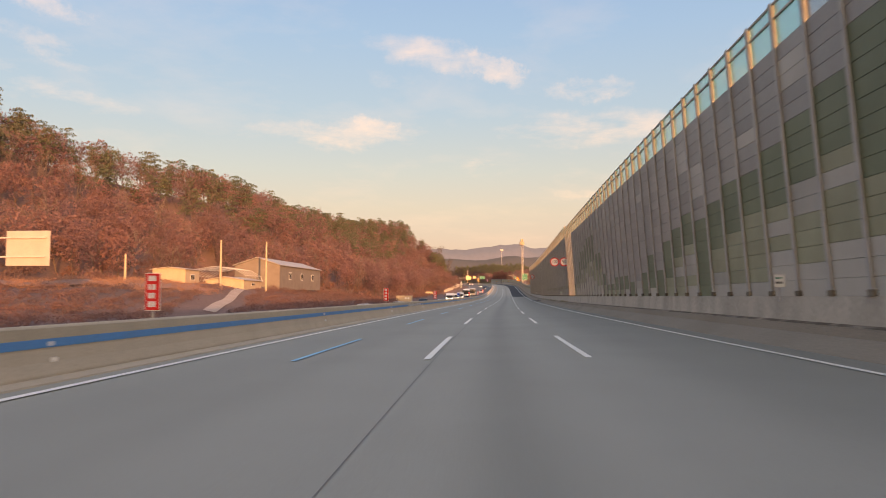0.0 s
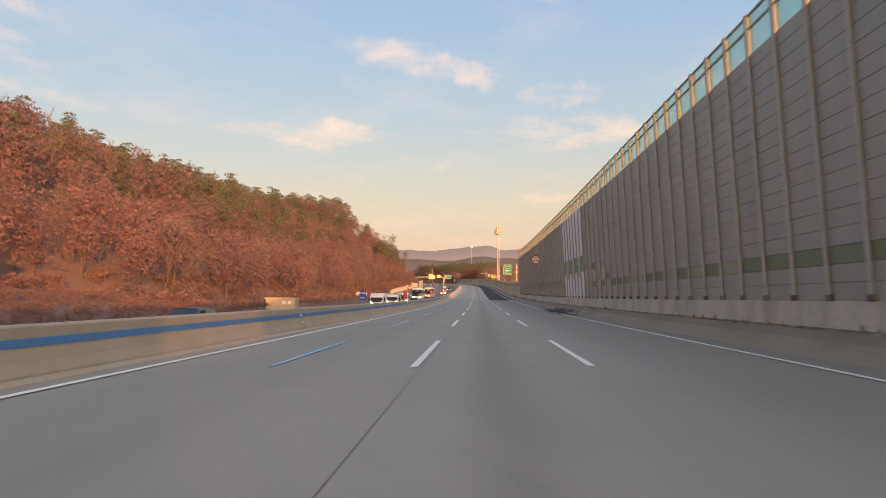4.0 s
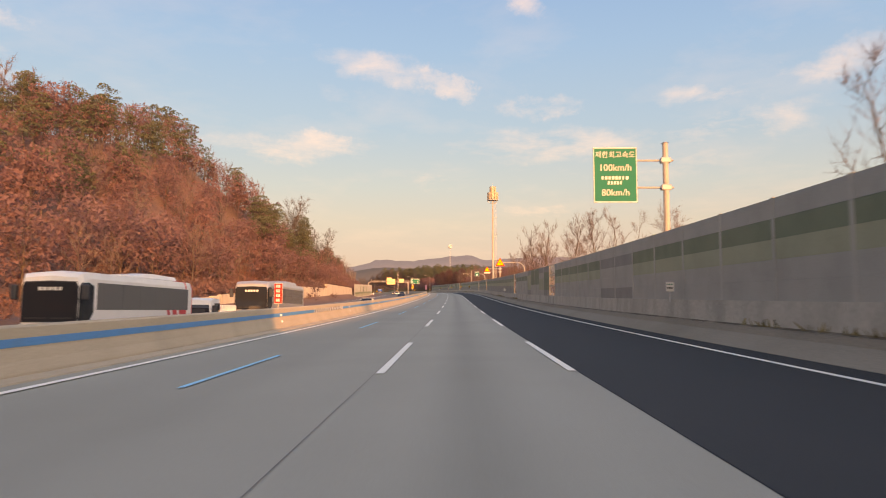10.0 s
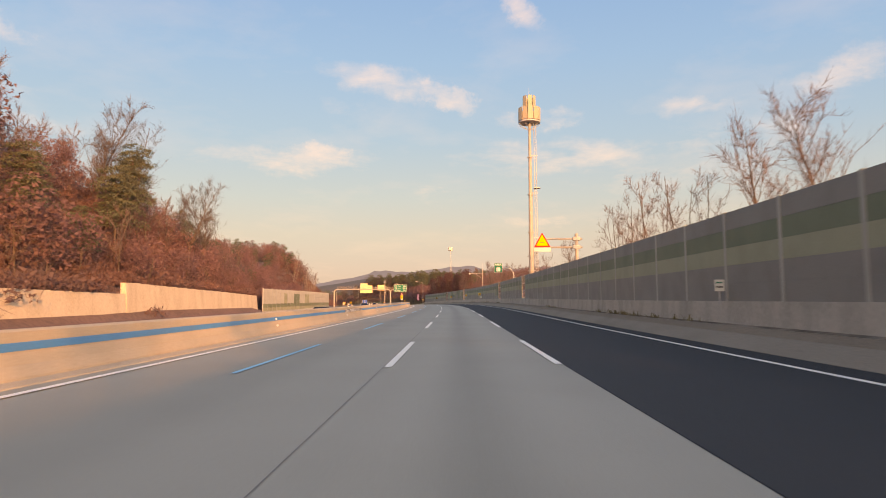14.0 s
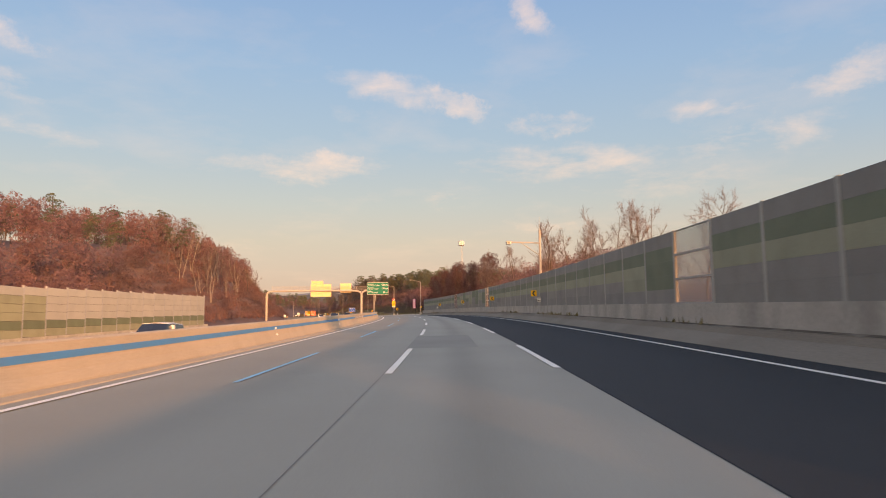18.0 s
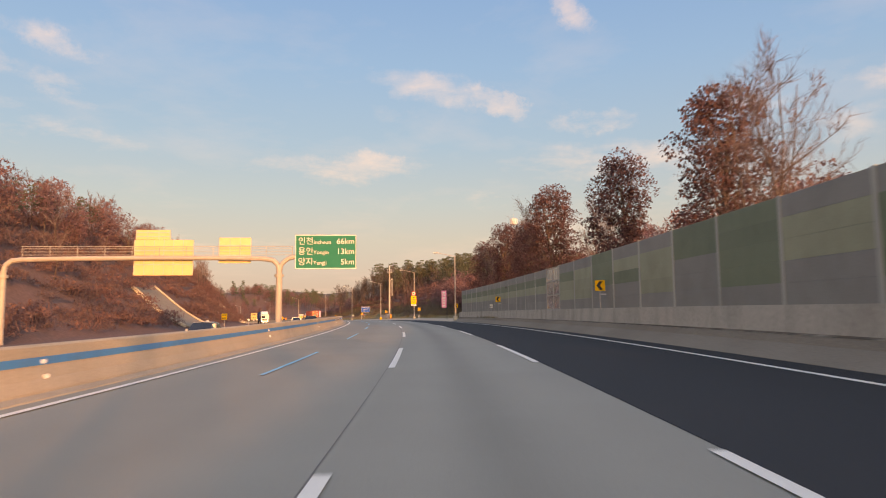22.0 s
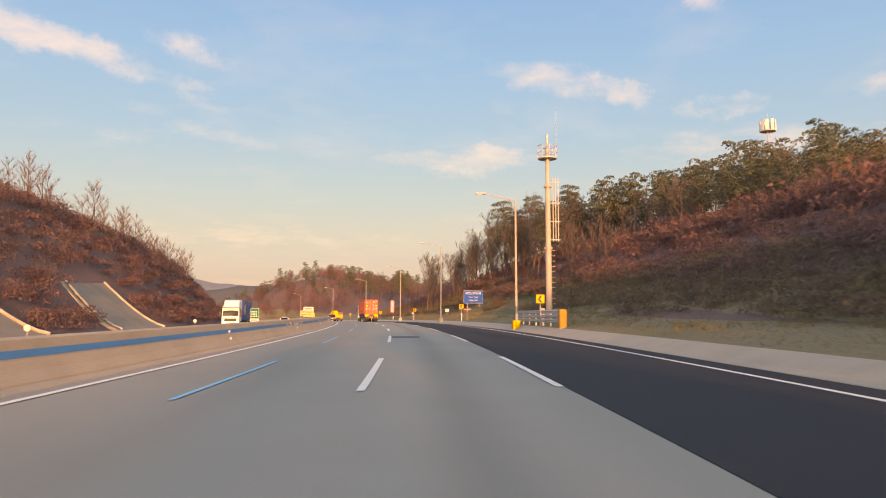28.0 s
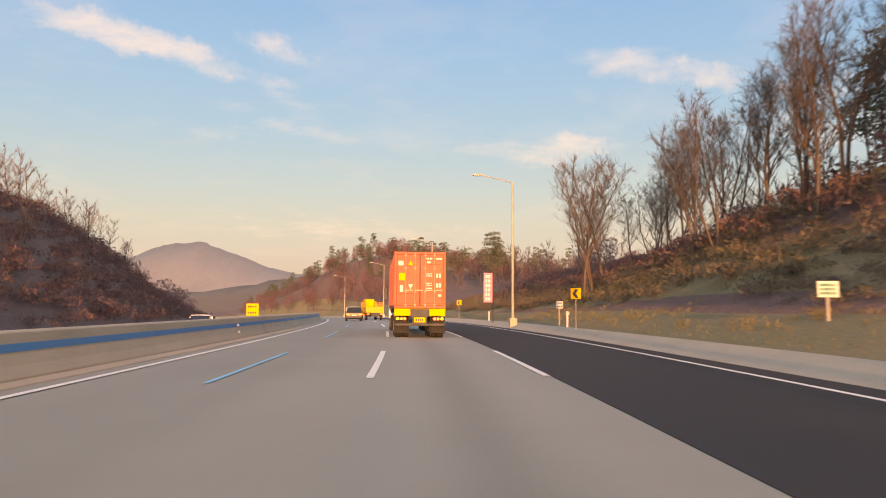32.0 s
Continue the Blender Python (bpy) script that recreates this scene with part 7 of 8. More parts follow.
for k in range(9):
    part("hoop", tube(bmesh.new(), [(6 * math.cos(a), -6 + k * 1.5, 2.6 * math.sin(a) if 0 < a < math.pi else 0) for a in (0, 0.4, 0.9, 1.57, 2.24, 2.74, math.pi)], 0.05, 5), "steel", t)
for x, z in ((-5.5, 1.0), (0, 2.6), (5.5, 1.0)):
    part("purlin", rod(bmesh.new(), (x, -6, z), (x, 6, z), 0.04, n=5), "steel", t)
for s, lat, z in ((108, -43.4, 10.1), (116, -38.9, 10.4), (92, -50, 7.0)):
    t = thing("utility_pole", T(s, lat, 0), "plain pale concrete pole on the field", "pole", "poles on the field")
    part("shaft", rod(bmesh.new(), (0, 0, float(land(s, lat)) - 0.4), (0, 0, z), 0.19, 0.13, 10), "sign_back", t)
t = thing("field_path", Matrix.Identity(4), "pale trodden earth path across the field", "path")
sl, ll = np.linspace(73, 113, 12), np.linspace(-30, -42, 12)
v = np.concatenate([ground_at(sl, ll - 0.7), ground_at(sl, ll + 0.7)])
v[:, 2] += 0.12
o = new("earth", mesh_from("earth", v, [(i, i + 12, i + 13, i + 1) for i in range(11)], "path_earth"))
o.parent = t
t = thing("roadside_hut", T(208, -29.2, -0.4), "low beige concrete hut with two barred windows", "hut")
part("wall", box(-2.2, 2.2, -1.2, 1.2, -0.4, 1.25, 0.03), "sign_back", t)
part("roof", box(-2.35, 2.35, -1.35, 1.35, 1.25, 1.42, 0.02), "parapet", t)
for x in (0.3, 1.1):
    part("window", box(x, x + 0.5, -1.23, -1.201, 0.45, 0.95), "sign_white", t)


# ---- verges ----
def draped(name, s0, s1, lats, material, lift, label, ds=3.0, parent=None):
    """A sheet laid on the ground past the wall."""
    s = np.linspace(s0, s1, int((s1 - s0) / ds) + 1)
    n, k = len(s), len(lats)
    S, L = np.meshgrid(s, np.array(lats, float), indexing="ij")
    v = ground_at(S.ravel(), L.ravel())
    v[:, 2] += lift
    f = [(i * k + j, i * k + j + 1, (i + 1) * k + j + 1, (i + 1) * k + j) for i in range(n - 1) for j in range(k - 1)]
    ob = new(name, mesh_from(name, v, f, material, smooth=True))
    if parent is not None:
        ob.parent = parent
    return ob


tagged(sweep("gutter", [(8.0, -0.03), (8.05, 0.02), (8.4, 0.09), (9.22, 0.37), (9.36, 0.38), (9.4, 0.2)], LOW_END + 0.1, 1200, "barrier"), "pale concrete gutter between the road and the grass", "gutter", kind="structure")
tagged(draped("verge", LOW_END - 4, 1200, [9.3, 10.5, 12, 13.5, 15, 16.5, 18], "verge", 0.10, ""), "yellow-green grass verge past the wall's end", "verge", kind="structure")
green = draped("bank_grass", 778, 801, [11.8, 12.4, 13.5, 15, 16.5, 18, 19.5, 21], "bank_green", 0.18, "")
for i, q in enumerate(green.data.vertices):
    if i % 8 in (0, 7) or i < 8 or i >= len(green.data.vertices) - 8:
        q.co.z -= 0.35
tagged(green, "patch of green winter grass on the bank", "grass", kind="structure")
rng = np.random.default_rng(77)
n = 16000
gs, gl = rng.uniform(LOW_END - 2, 900, n), 9.6 + 6.5 * rng.random(n) ** 1.3
c = ground_at(gs, gl)
c[:, 2] += 0.1
shape = Shape()
h = rng.uniform(0.04, 0.14, n)
th = rng.uniform(0, 6.28, n)
w = np.stack([np.cos(th), np.sin(th), 0 * th], 1) * 0.013
tip = c + np.stack([rng.normal(size=n) * 0.09, rng.normal(size=n) * 0.09, h], 1)
v = np.stack([c - w, c + w, tip + w * 0.25, tip - w * 0.25], 1).reshape(-1, 3)
shape.add(v, np.arange(n * 4).reshape(-1, 4), 0)
a = shape.arrays()
tagged(new("verge_grass", mesh_quads("verge_grass", a[0], a[1], ["grass"], a[2])), "tufts of dry yellow grass on the verge", "grass", kind="stuff")
tagged(draped("field_soil", 52, 101, [-64, -60, -56, -52, -48, -44, -41], "soil", 0.15, ""), "bare orange soil of the sunlit field", "field", kind="structure")
# weeds and silt at the wall's foot and the barrier's foot
n = 2600
gs = rng.uniform(-20, 655, n)
gs = gs[np.sin(gs * 0.21) + np.sin(gs * 0.047 + 2) > 0.55]
n = len(gs)
c = onroad(gs, rng.uniform(8.8, 8.9, n), 0.57)
th = rng.uniform(0, 6.28, n)
w = np.stack([np.cos(th), np.sin(th), 0 * th], 1) * 0.045
tip = c + np.stack([rng.normal(size=n) * 0.08, rng.normal(size=n) * 0.08, rng.uniform(0.06, 0.26, n)], 1)
v = np.stack([c - w, c + w, tip + w * 0.25, tip - w * 0.25], 1).reshape(-1, 3)
tagged(new("parapet_weeds", mesh_quads("parapet_weeds", v, np.arange(n * 4).reshape(-1, 4), ["grass"], np.zeros(n))), "dry weeds growing on the ledge under the wall", "weeds", kind="stuff")
# burnt soot patch on the shoulder and the gutter
bm = bmesh.new()
r = random.Random(8)
for k in range(230):
    cs, cl = 172 + r.gauss(0, 5.2), 7.75 + r.gauss(0, 0.42)
    if not (158 < cs < 188 and 6.3 < cl < 8.6):
        continue
    a, b = r.uniform(0.25, 1.5), r.uniform(0.05, 0.2)
    pts = []
    for q in np.linspace(0, 6.283, 12)[:-1]:
        l = min(8.74, cl + b * math.sin(q) * r.uniform(0.55, 1.3))
        z = 0.0165 if l < 8.0 else 0.016 + 0.464 * (l - 8.0)
        pts.append(onroad(cs + a * math.cos(q) * r.uniform(0.55, 1.3), l, z + 0.003 + 0.00004 * k))
    bm.faces.new([bm.verts.new(p) for p in pts])
part("soot_stain", bm, "soot", road, "black soot stain on the shoulder")


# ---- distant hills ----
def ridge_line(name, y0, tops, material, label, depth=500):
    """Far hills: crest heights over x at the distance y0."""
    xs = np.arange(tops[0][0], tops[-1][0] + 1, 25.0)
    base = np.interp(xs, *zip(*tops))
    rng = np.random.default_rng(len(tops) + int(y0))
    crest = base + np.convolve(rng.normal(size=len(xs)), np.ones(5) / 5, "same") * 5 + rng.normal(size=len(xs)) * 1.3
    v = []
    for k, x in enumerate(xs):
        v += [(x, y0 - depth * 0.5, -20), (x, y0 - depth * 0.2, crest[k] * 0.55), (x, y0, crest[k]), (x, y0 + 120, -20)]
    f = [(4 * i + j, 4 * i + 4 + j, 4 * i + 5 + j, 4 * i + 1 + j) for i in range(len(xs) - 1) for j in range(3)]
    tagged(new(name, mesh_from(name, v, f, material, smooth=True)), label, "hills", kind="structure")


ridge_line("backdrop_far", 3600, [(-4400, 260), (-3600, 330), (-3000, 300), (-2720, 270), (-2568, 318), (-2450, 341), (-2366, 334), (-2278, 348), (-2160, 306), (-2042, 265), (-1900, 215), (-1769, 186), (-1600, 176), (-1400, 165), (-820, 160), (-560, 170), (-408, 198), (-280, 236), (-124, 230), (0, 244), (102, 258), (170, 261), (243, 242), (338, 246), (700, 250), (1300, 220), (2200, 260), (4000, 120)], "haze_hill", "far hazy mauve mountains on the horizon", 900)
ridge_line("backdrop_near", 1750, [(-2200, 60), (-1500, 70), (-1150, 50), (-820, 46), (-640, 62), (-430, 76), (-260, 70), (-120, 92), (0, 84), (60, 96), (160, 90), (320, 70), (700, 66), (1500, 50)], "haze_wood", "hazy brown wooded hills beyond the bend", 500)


# ---- vehicles ----
def wheel(parent, x, y, r, wide, rim="steel"):
    w = part("wheel", rod(bmesh.new(), (x - wide / 2, y, r), (x + wide / 2, y, r), r, n=20), "rubber", parent)
    out = wide / 2 + 0.006
    for sg in (-1, 1):
        part("rim", rod(bmesh.new(), (x + sg * (out - 0.03), y, r), (x + sg * out, y, r), r * 0.6, r * 0.5, 16), rim, w)


def loft(profiles):
    """A body through cross sections: (y, half width, [(x share, z), ...])."""
    bm = bmesh.new()
    rings = []
    for y, half, pts in profiles:
        ring = [bm.verts.new((half * x, y, z)) for x, z in pts] + [bm.verts.new((-half * x, y, z)) for x, z in reversed(pts) if x > 1e-6]
        rings.append(ring)
    for a, b in zip(rings, rings[1:]):
        for k in range(len(a)):
            bm.faces.new((a[k], a[(k + 1) % len(a)], b[(k + 1) % len(b)], b[k]))
    bm.faces.new(rings[0][::-1]), bm.faces.new(rings[-1])
    bmesh.ops.recalc_face_normals(bm, faces=bm.faces)
    return bm


def car(s, lat, paint, label, name="car", tall=1.62, long=4.6, wide=0.92, back=True, oncoming=False, lit=True, z=0.0, group=""):
    """A car with its nose towards +y."""
    c = thing(name, T(s, lat, z, 180 if oncoming else 0), label, "car", group)
    h, l = tall, long / 2
    sec = lambda zb, zs: [(0.0, zb), (0.86, zb), (1.0, zb + 0.12), (1.0, zs - 0.12), (0.93, zs), (0.0, zs + 0.02)]
    belt = h * 0.58
    body = [(-l, wide * 0.90, sec(0.42, belt - 0.06)), (-l + 0.12, wide * 0.97, sec(0.30, belt)), (-l * 0.45, wide, sec(0.22, belt + 0.02)), (l * 0.42, wide, sec(0.22, belt - 0.02)), (l - 0.35, wide * 0.96, sec(0.24, belt - 0.14)), (l, wide * 0.84, sec(0.36, belt - 0.30))]
    part("body", loft(body), paint, c, smooth=False)
    roofx = 0.74
    top = lambda y, zb, zt, a, b: (y, wide, [(0.0, zb), (a, zb), (b, zt), (0.0, zt + 0.03)])
    part("cabin", loft([top(-l + 0.10, belt - 0.02, belt + 0.02, 0.9, 0.86), top(-l + 0.5, belt - 0.02, h - 0.10, 0.93, 0.76), top(-l * 0.3, belt - 0.02, h - 0.02, 0.94, roofx), top(l * 0.16, belt - 0.02, h - 0.05, 0.94, roofx), top(l * 0.52, belt - 0.02, belt + 0.03, 0.9, 0.82)]), "screen", c, "dark tinted glasshouse")
    part("roof", loft([top(-l + 0.46, h - 0.12, h - 0.07, 0.77, 0.72), top(-l * 0.3, h - 0.05, h + 0.01, 0.76, 0.68), top(l * 0.16, h - 0.07, h - 0.02, 0.76, 0.68)]), paint, c)
    part("pillar", box(-wide * 0.95, wide * 0.95, -l * 0.06, -l * 0.02, belt - 0.02, h - 0.12), paint, c)
    for y in (-l * 0.62, l * 0.60):
        for x in (-wide + 0.11, wide - 0.11):
            wheel(c, x, y, 0.34, 0.22)
    for x in (-wide * 0.74, wide * 0.74):
        part("tail_lamp", box(x - 0.17, x + 0.17, -l - 0.02, -l + 0.08, belt - 0.28, belt - 0.12, 0.02), "lamp_red" if lit else "sign_red", c)
        part("headlamp", box(x - 0.17, x + 0.17, l - 0.16, l - 0.01, belt - 0.36, belt - 0.24, 0.02), "head" if oncoming else "sign_white", c)
        part("mirror", box(np.sign(x) * wide - 0.02 if x > 0 else -wide - 0.16, wide + 0.16 if x > 0 else -wide + 0.02, l * 0.30, l * 0.36, belt - 0.02, belt + 0.14, 0.02), paint, c)
    part("rear_bumper", box(-wide * 0.9, wide * 0.9, -l - 0.05, -l + 0.1, 0.34, 0.56, 0.03), "chassis", c)
    part("number_plate", box(-0.26, 0.26, -l - 0.055, -l - 0.02, 0.62, 0.74), "sign_white", c)
    part("front_grille", box(-0.42, 0.42, l - 0.03, l + 0.01, 0.42, 0.60, 0.02), "chassis", c)
    return c


def coach(s, lat, paint, tail, label, z=-0.75):
    """A coach coming the other way; s is its nose."""
    c = thing("coach", T(s + 6, lat, z, 180), label, "bus", "coaches on the opposite road")
    pts = lambda zt: [(0.0, 0.35), (0.97, 0.35), (1.0, 0.5), (1.0, zt - 0.35), (0.93, zt - 0.08), (0.0, zt)]
    part("body", loft([(-6.0, 1.2, pts(2.95)), (-5.7, 1.25, pts(3.08)), (0, 1.25, pts(3.1)), (5.2, 1.25, pts(3.1)), (5.8, 1.22, pts(3.02)), (6.0, 1.14, pts(2.86))]), paint, c)
    for sg in (-1, 1):
        part("side_glass", box(min(sg * 1.235, sg * 1.262), max(sg * 1.235, sg * 1.262), -5.3, 4.75, 1.50, 2.62, 0.01), "tinted", c, "dark side windows")
        for k in range(6):
            y = -4.6 + k * 1.75
            part("window_bar", box(min(sg * 1.255, sg * 1.268), max(sg * 1.255, sg * 1.268), y, y + 0.06, 1.50, 2.62), "tinted", c)
        if tail:
            for k, y in enumerate((-5.2, -4.1, -3.2)):
                bm = bmesh.new()
                vv = [(sg * 1.2535, y, 0.55), (sg * 1.2535, y + 0.8 - 0.2 * k, 0.55), (sg * 1.2535, y + 1.2 - 0.2 * k, 1.6), (sg * 1.2535, y + 0.4, 1.6)]
                bm.faces.new([bm.verts.new(q) for q in vv])
                part("side_stripe", bm, tail, c)
        part("mirror", box(min(sg * 1.3, sg * 1.55), max(sg * 1.3, sg * 1.55), 5.9, 6.15, 1.9, 2.5, 0.04), "chassis", c)
    if tail:
        part("tail_cap", loft([(-6.03, 1.21, pts(2.98)), (-4.9, 1.258, pts(3.11))]), tail, c)
    part("roof_unit", loft([(-4.5, 0.9, [(0, 3.06), (1, 3.06), (0.9, 3.25), (0, 3.28)]), (-1.5, 0.9, [(0, 3.06), (1, 3.06), (0.9, 3.3), (0, 3.33)]), (1.0, 0.85, [(0, 3.06), (1, 3.06), (0.8, 3.12), (0, 3.14)])]), paint, c)
    wrap = lambda y, half, z0, z1: (y, half, [(0, z0), (1, z0), (0.995, z1 - 0.2), (0.93, z1), (0, z1 + 0.04)])
    part("windscreen", loft([wrap(5.02, 1.262, 1.4, 2.66), wrap(5.4, 1.266, 1.02, 2.76), wrap(5.84, 1.24, 0.98, 2.74), wrap(6.06, 1.1, 1.02, 2.58)]), "screen", c, "deep black windscreen wrapping round the front")
    for sg in (-1, 1):
        part("wiper", box(sg * 0.5 - 0.45, sg * 0.5 + 0.45, 6.07, 6.09, 1.16, 1.19), "chassis", c)
    bars(c, -0.5, 0.5, 2.34, 0.14, 5, "sign_white", 6.064, 5)
    for x in (-0.85, 0.85):
        part("headlamp", box(x - 0.2, x + 0.2, 5.95, 6.03, 0.62, 0.82, 0.02), "head", c)
    for y in (-3.6, 3.3):
        for x in (-1.08, 1.08):
            wheel(c, x, y, 0.5, 0.3)
    return c


def lorry(s, lat, paint, load, long, tall, label, z=-0.75, cab_tall=2.9, cab_long=2.2, name="lorry"):
    """A lorry coming the other way; s is its nose."""
    full = cab_long + long + 0.4
    c = thing(name, T(s + full / 2, lat, z, 180), label, "lorry", "lorries on the opposite road")
    l = full / 2
    p = lambda zt: [(0.0, 0.55), (0.96, 0.55), (1.0, 0.7), (1.0, zt * 0.62), (0.93, zt - 0.06), (0.0, zt)]
    part("cab", loft([(l - cab_long, 1.18, p(cab_tall)), (l - 0.7, 1.2, p(cab_tall)), (l - 0.15, 1.18, p(cab_tall * 0.93)), (l, 1.14, p(cab_tall * 0.66))]), paint, c)
    part("windscreen", loft([(l - 0.14, 1.08, [(0, cab_tall * 0.52), (1, cab_tall * 0.52), (0.93, cab_tall * 0.84), (0, cab_tall * 0.86)]), (l + 0.02, 1.05, [(0, cab_tall * 0.53), (1, cab_tall * 0.53), (0.97, cab_tall * 0.66), (0, cab_tall * 0.68)])]), "screen", c, "dark windscreen")
    for sg in (-1, 1):
        part("side_window", box(min(sg * 1.17, sg * 1.21), max(sg * 1.17, sg * 1.21), l - 1.5, l - 0.55, cab_tall * 0.54, cab_tall * 0.82, 0.01), "screen", c)
        part("mirror", box(min(sg * 1.22, sg * 1.5), max(sg * 1.22, sg * 1.5), l - 0.1, l + 0.05, cab_tall * 0.5, cab_tall * 0.75, 0.03), "chassis", c)
        part("headlamp", box(sg * 0.85 - 0.18, sg * 0.85 + 0.18, l - 0.03, l + 0.03, 0.68, 0.85, 0.02), "head", c)
    part("bumper", box(-1.18, 1.18, l - 0.2, l + 0.06, 0.32, 0.62, 0.04), paint, c)
    part("grille", box(-0.8, 0.8, l - 0.05, l + 0.025, 0.9, 1.3, 0.02), "chassis", c)
    if tall > 3.5:
        part("roof_fairing", loft([(l - cab_long + 0.05, 1.12, [(0, cab_tall - 0.06), (1, cab_tall - 0.06), (0.95, tall - 0.12), (0, tall - 0.08)]), (l - 1.15, 1.08, [(0, cab_tall - 0.06), (1, cab_tall - 0.06), (0.93, tall - 0.3), (0, tall - 0.24)]), (l - 0.75, 1.02, [(0, cab_tall - 0.08), (1, cab_tall - 0.08), (0.9, cab_tall + 0.06), (0, cab_tall + 0.1)])]), paint, c)
        part("sun_visor", box(-1.1, 1.1, l - 0.2, l + 0.12, cab_tall * 0.87, cab_tall * 0.9, 0.01), "chassis", c)
        for sg in (-1, 1):
            yc, zc = l - cab_long - 3.6, 2.55
            mark = part("round_mark", rod(bmesh.new(), (sg * 1.24, yc, zc), (sg * 1.258, yc, zc), 0.72, n=28), "white", c, "round white mark")
            for z in (-0.3, 0.02, 0.34):
                part("mark_bar", box(min(sg * 1.25, sg * 1.262), max(sg * 1.25, sg * 1.262), yc - 0.62, yc + 0.62, zc + z - 0.05, zc + z + 0.05), load, mark)
    part("load_body", box(-1.23, 1.23, -l, l - cab_long - 0.25, 1.05, tall, 0.04), load, c)
    bm = bmesh.new()
    for k in range(int(long / 0.6)):
        y = -l + 0.3 + k * 0.6
        for sg in (-1, 1):
            slab(bm, min(sg * 1.225, sg * 1.25), max(sg * 1.225, sg * 1.25), y, y + 0.12, 1.12, tall - 0.06)
    tagged(part("body_ribs", bm, load, c), kind="stuff")
    part("chassis", box(-0.55, 0.55, -l + 0.1, l - 0.4, 0.55, 1.05), "chassis", c)
    ys = [l - 1.2, -l + 1.4] + ([-l + 2.7, l - 3.4] if long > 9 else [])
    for y in ys:
        for x in (-1.05, 1.05):
            wheel(c, x, y, 0.5, 0.3)
    return c


def mixer(s, lat):
    """A concrete mixer coming the other way."""
    c = lorry(s, lat, "car_white", "chassis", 4.6, 1.18, "white concrete-mixer lorry with a pale ribbed drum", -0.75, 2.35, 1.9, "mixer_lorry")
    ring = lambda r, zc: [(0.0, zc - r)] + [(math.sin(a), zc - r * math.cos(a)) for a in np.linspace(0.35, 2.79, 8)] + [(0.0, zc + r)]
    part("drum", loft([(y, r, ring(r, zc)) for y, r, zc in ((1.25, 0.45, 1.66), (0.75, 0.86, 1.70), (-0.3, 1.02, 1.80), (-1.3, 0.9, 1.92), (-2.6, 0.48, 2.12), (-2.95, 0.42, 2.16))]), "hut", c, "pale tapered mixing drum", smooth=True)
    part("hopper", loft([(-3.3, 0.5, [(0, 2.1), (1, 2.1), (1, 2.6), (0, 2.6)]), (-2.85, 0.35, [(0, 1.9), (1, 1.9), (1, 2.5), (0, 2.5)])]), "steel", c)
    part("chute", box(-0.2, 0.2, -3.75, -3.25, 1.5, 1.65, 0.02), "steel", c)
    for x in (-0.7, 0.62):
        part("ladder_rail", box(x, x + 0.06, -3.4, -3.3, 0.9, 2.4), "steel", c)
    return c


# the container lorry ahead, in the traveller's lane
t = thing("container_lorry", T(835.4, 0.30, 0, 1.2), "articulated lorry carrying a red-brown steel shipping container", "lorry")
ZB, ZT, W2 = 1.38, 4.04, 1.22
con = part("container", box(-W2 + 0.02, W2 - 0.02, 0.06, 12.1, ZB + 0.02, ZT - 0.02), "container", t)
for sg in (-1, 1):
    bm = bmesh.new()
    for k in range(40):
        slab(bm, min(sg * (W2 - 0.02), sg * (W2 + 0.012)), max(sg * (W2 - 0.02), sg * (W2 + 0.012)), 0.35 + k * 0.29, 0.49 + k * 0.29, ZB + 0.15, ZT - 0.12)
    part("corrugation", bm, "container", con)
for x in (-W2, W2 - 0.12):
    part("corner_post", box(x, x + 0.12, 0.0, 0.14, ZB, ZT, 0.015), "container", con)
for z in (ZB, ZT - 0.13):
    part("end_rail", box(-W2, W2, -0.005, 0.12, z, z + 0.13, 0.015), "container", con)
for x in (-W2 - 0.005, W2 - 0.175):
    for z in (ZB - 0.01, ZT - 0.12):
        part("corner_casting", box(x, x + 0.18, -0.012, 0.17, z, z + 0.13, 0.02), "container", con)
for sg in (-1, 1):
    door = part("door", box(min(sg * 0.02, sg * 1.09), max(sg * 0.02, sg * 1.09), 0.0, 0.07, ZB + 0.14, ZT - 0.14, 0.012), "container", con)
    for k in range(5):
        z = ZB + 0.22 + k * 0.46
        part("door_panel", box(min(sg * 0.08, sg * 1.03), max(sg * 0.08, sg * 1.03), -0.014, 0.0, z, z + 0.36, 0.01), "container", door)
    for x in (0.24, 0.68):
        part("lock_rod", rod(bmesh.new(), (sg * x, -0.045, ZB + 0.05), (sg * x, -0.045, ZT - 0.06), 0.022, n=8), "rod", door, "worn lock rod")
        for z in (ZB + 0.12, ZB + 0.75, ZB + 1.85, ZT - 0.2):
            part("rod_guide", box(sg * x - 0.05, sg * x + 0.05, -0.06, -0.002, z, z + 0.07), "rod", door)
        part("lock_handle", box(min(sg * x, sg * x + 0.36), max(sg * x, sg * x + 0.36), -0.07, -0.045, ZB + 0.82, ZB + 0.87), "rod", door)
    part("gasket", box(min(sg * 0.0, sg * 0.02), max(sg * 0.0, sg * 0.02), -0.005, 0.05, ZB + 0.14, ZT - 0.14), "chassis", door)
bars(con, -1.03, -0.62, 3.5, 0.22, 1, "sign_white", -0.015, 1)
bars(con, -1.0, -0.65, 2.86, 0.34, 1, "sign_yellow", -0.015, 2)
bars(con, -0.95, -0.7, 2.3, 0.32, 1, "sign_white", -0.015, 3)
part("warning_triangle", plate(bmesh.new(), [(-0.57, 3.40), (-0.33, 3.40), (-0.45, 3.62)], -0.022, -0.015), "sign_yellow", con)
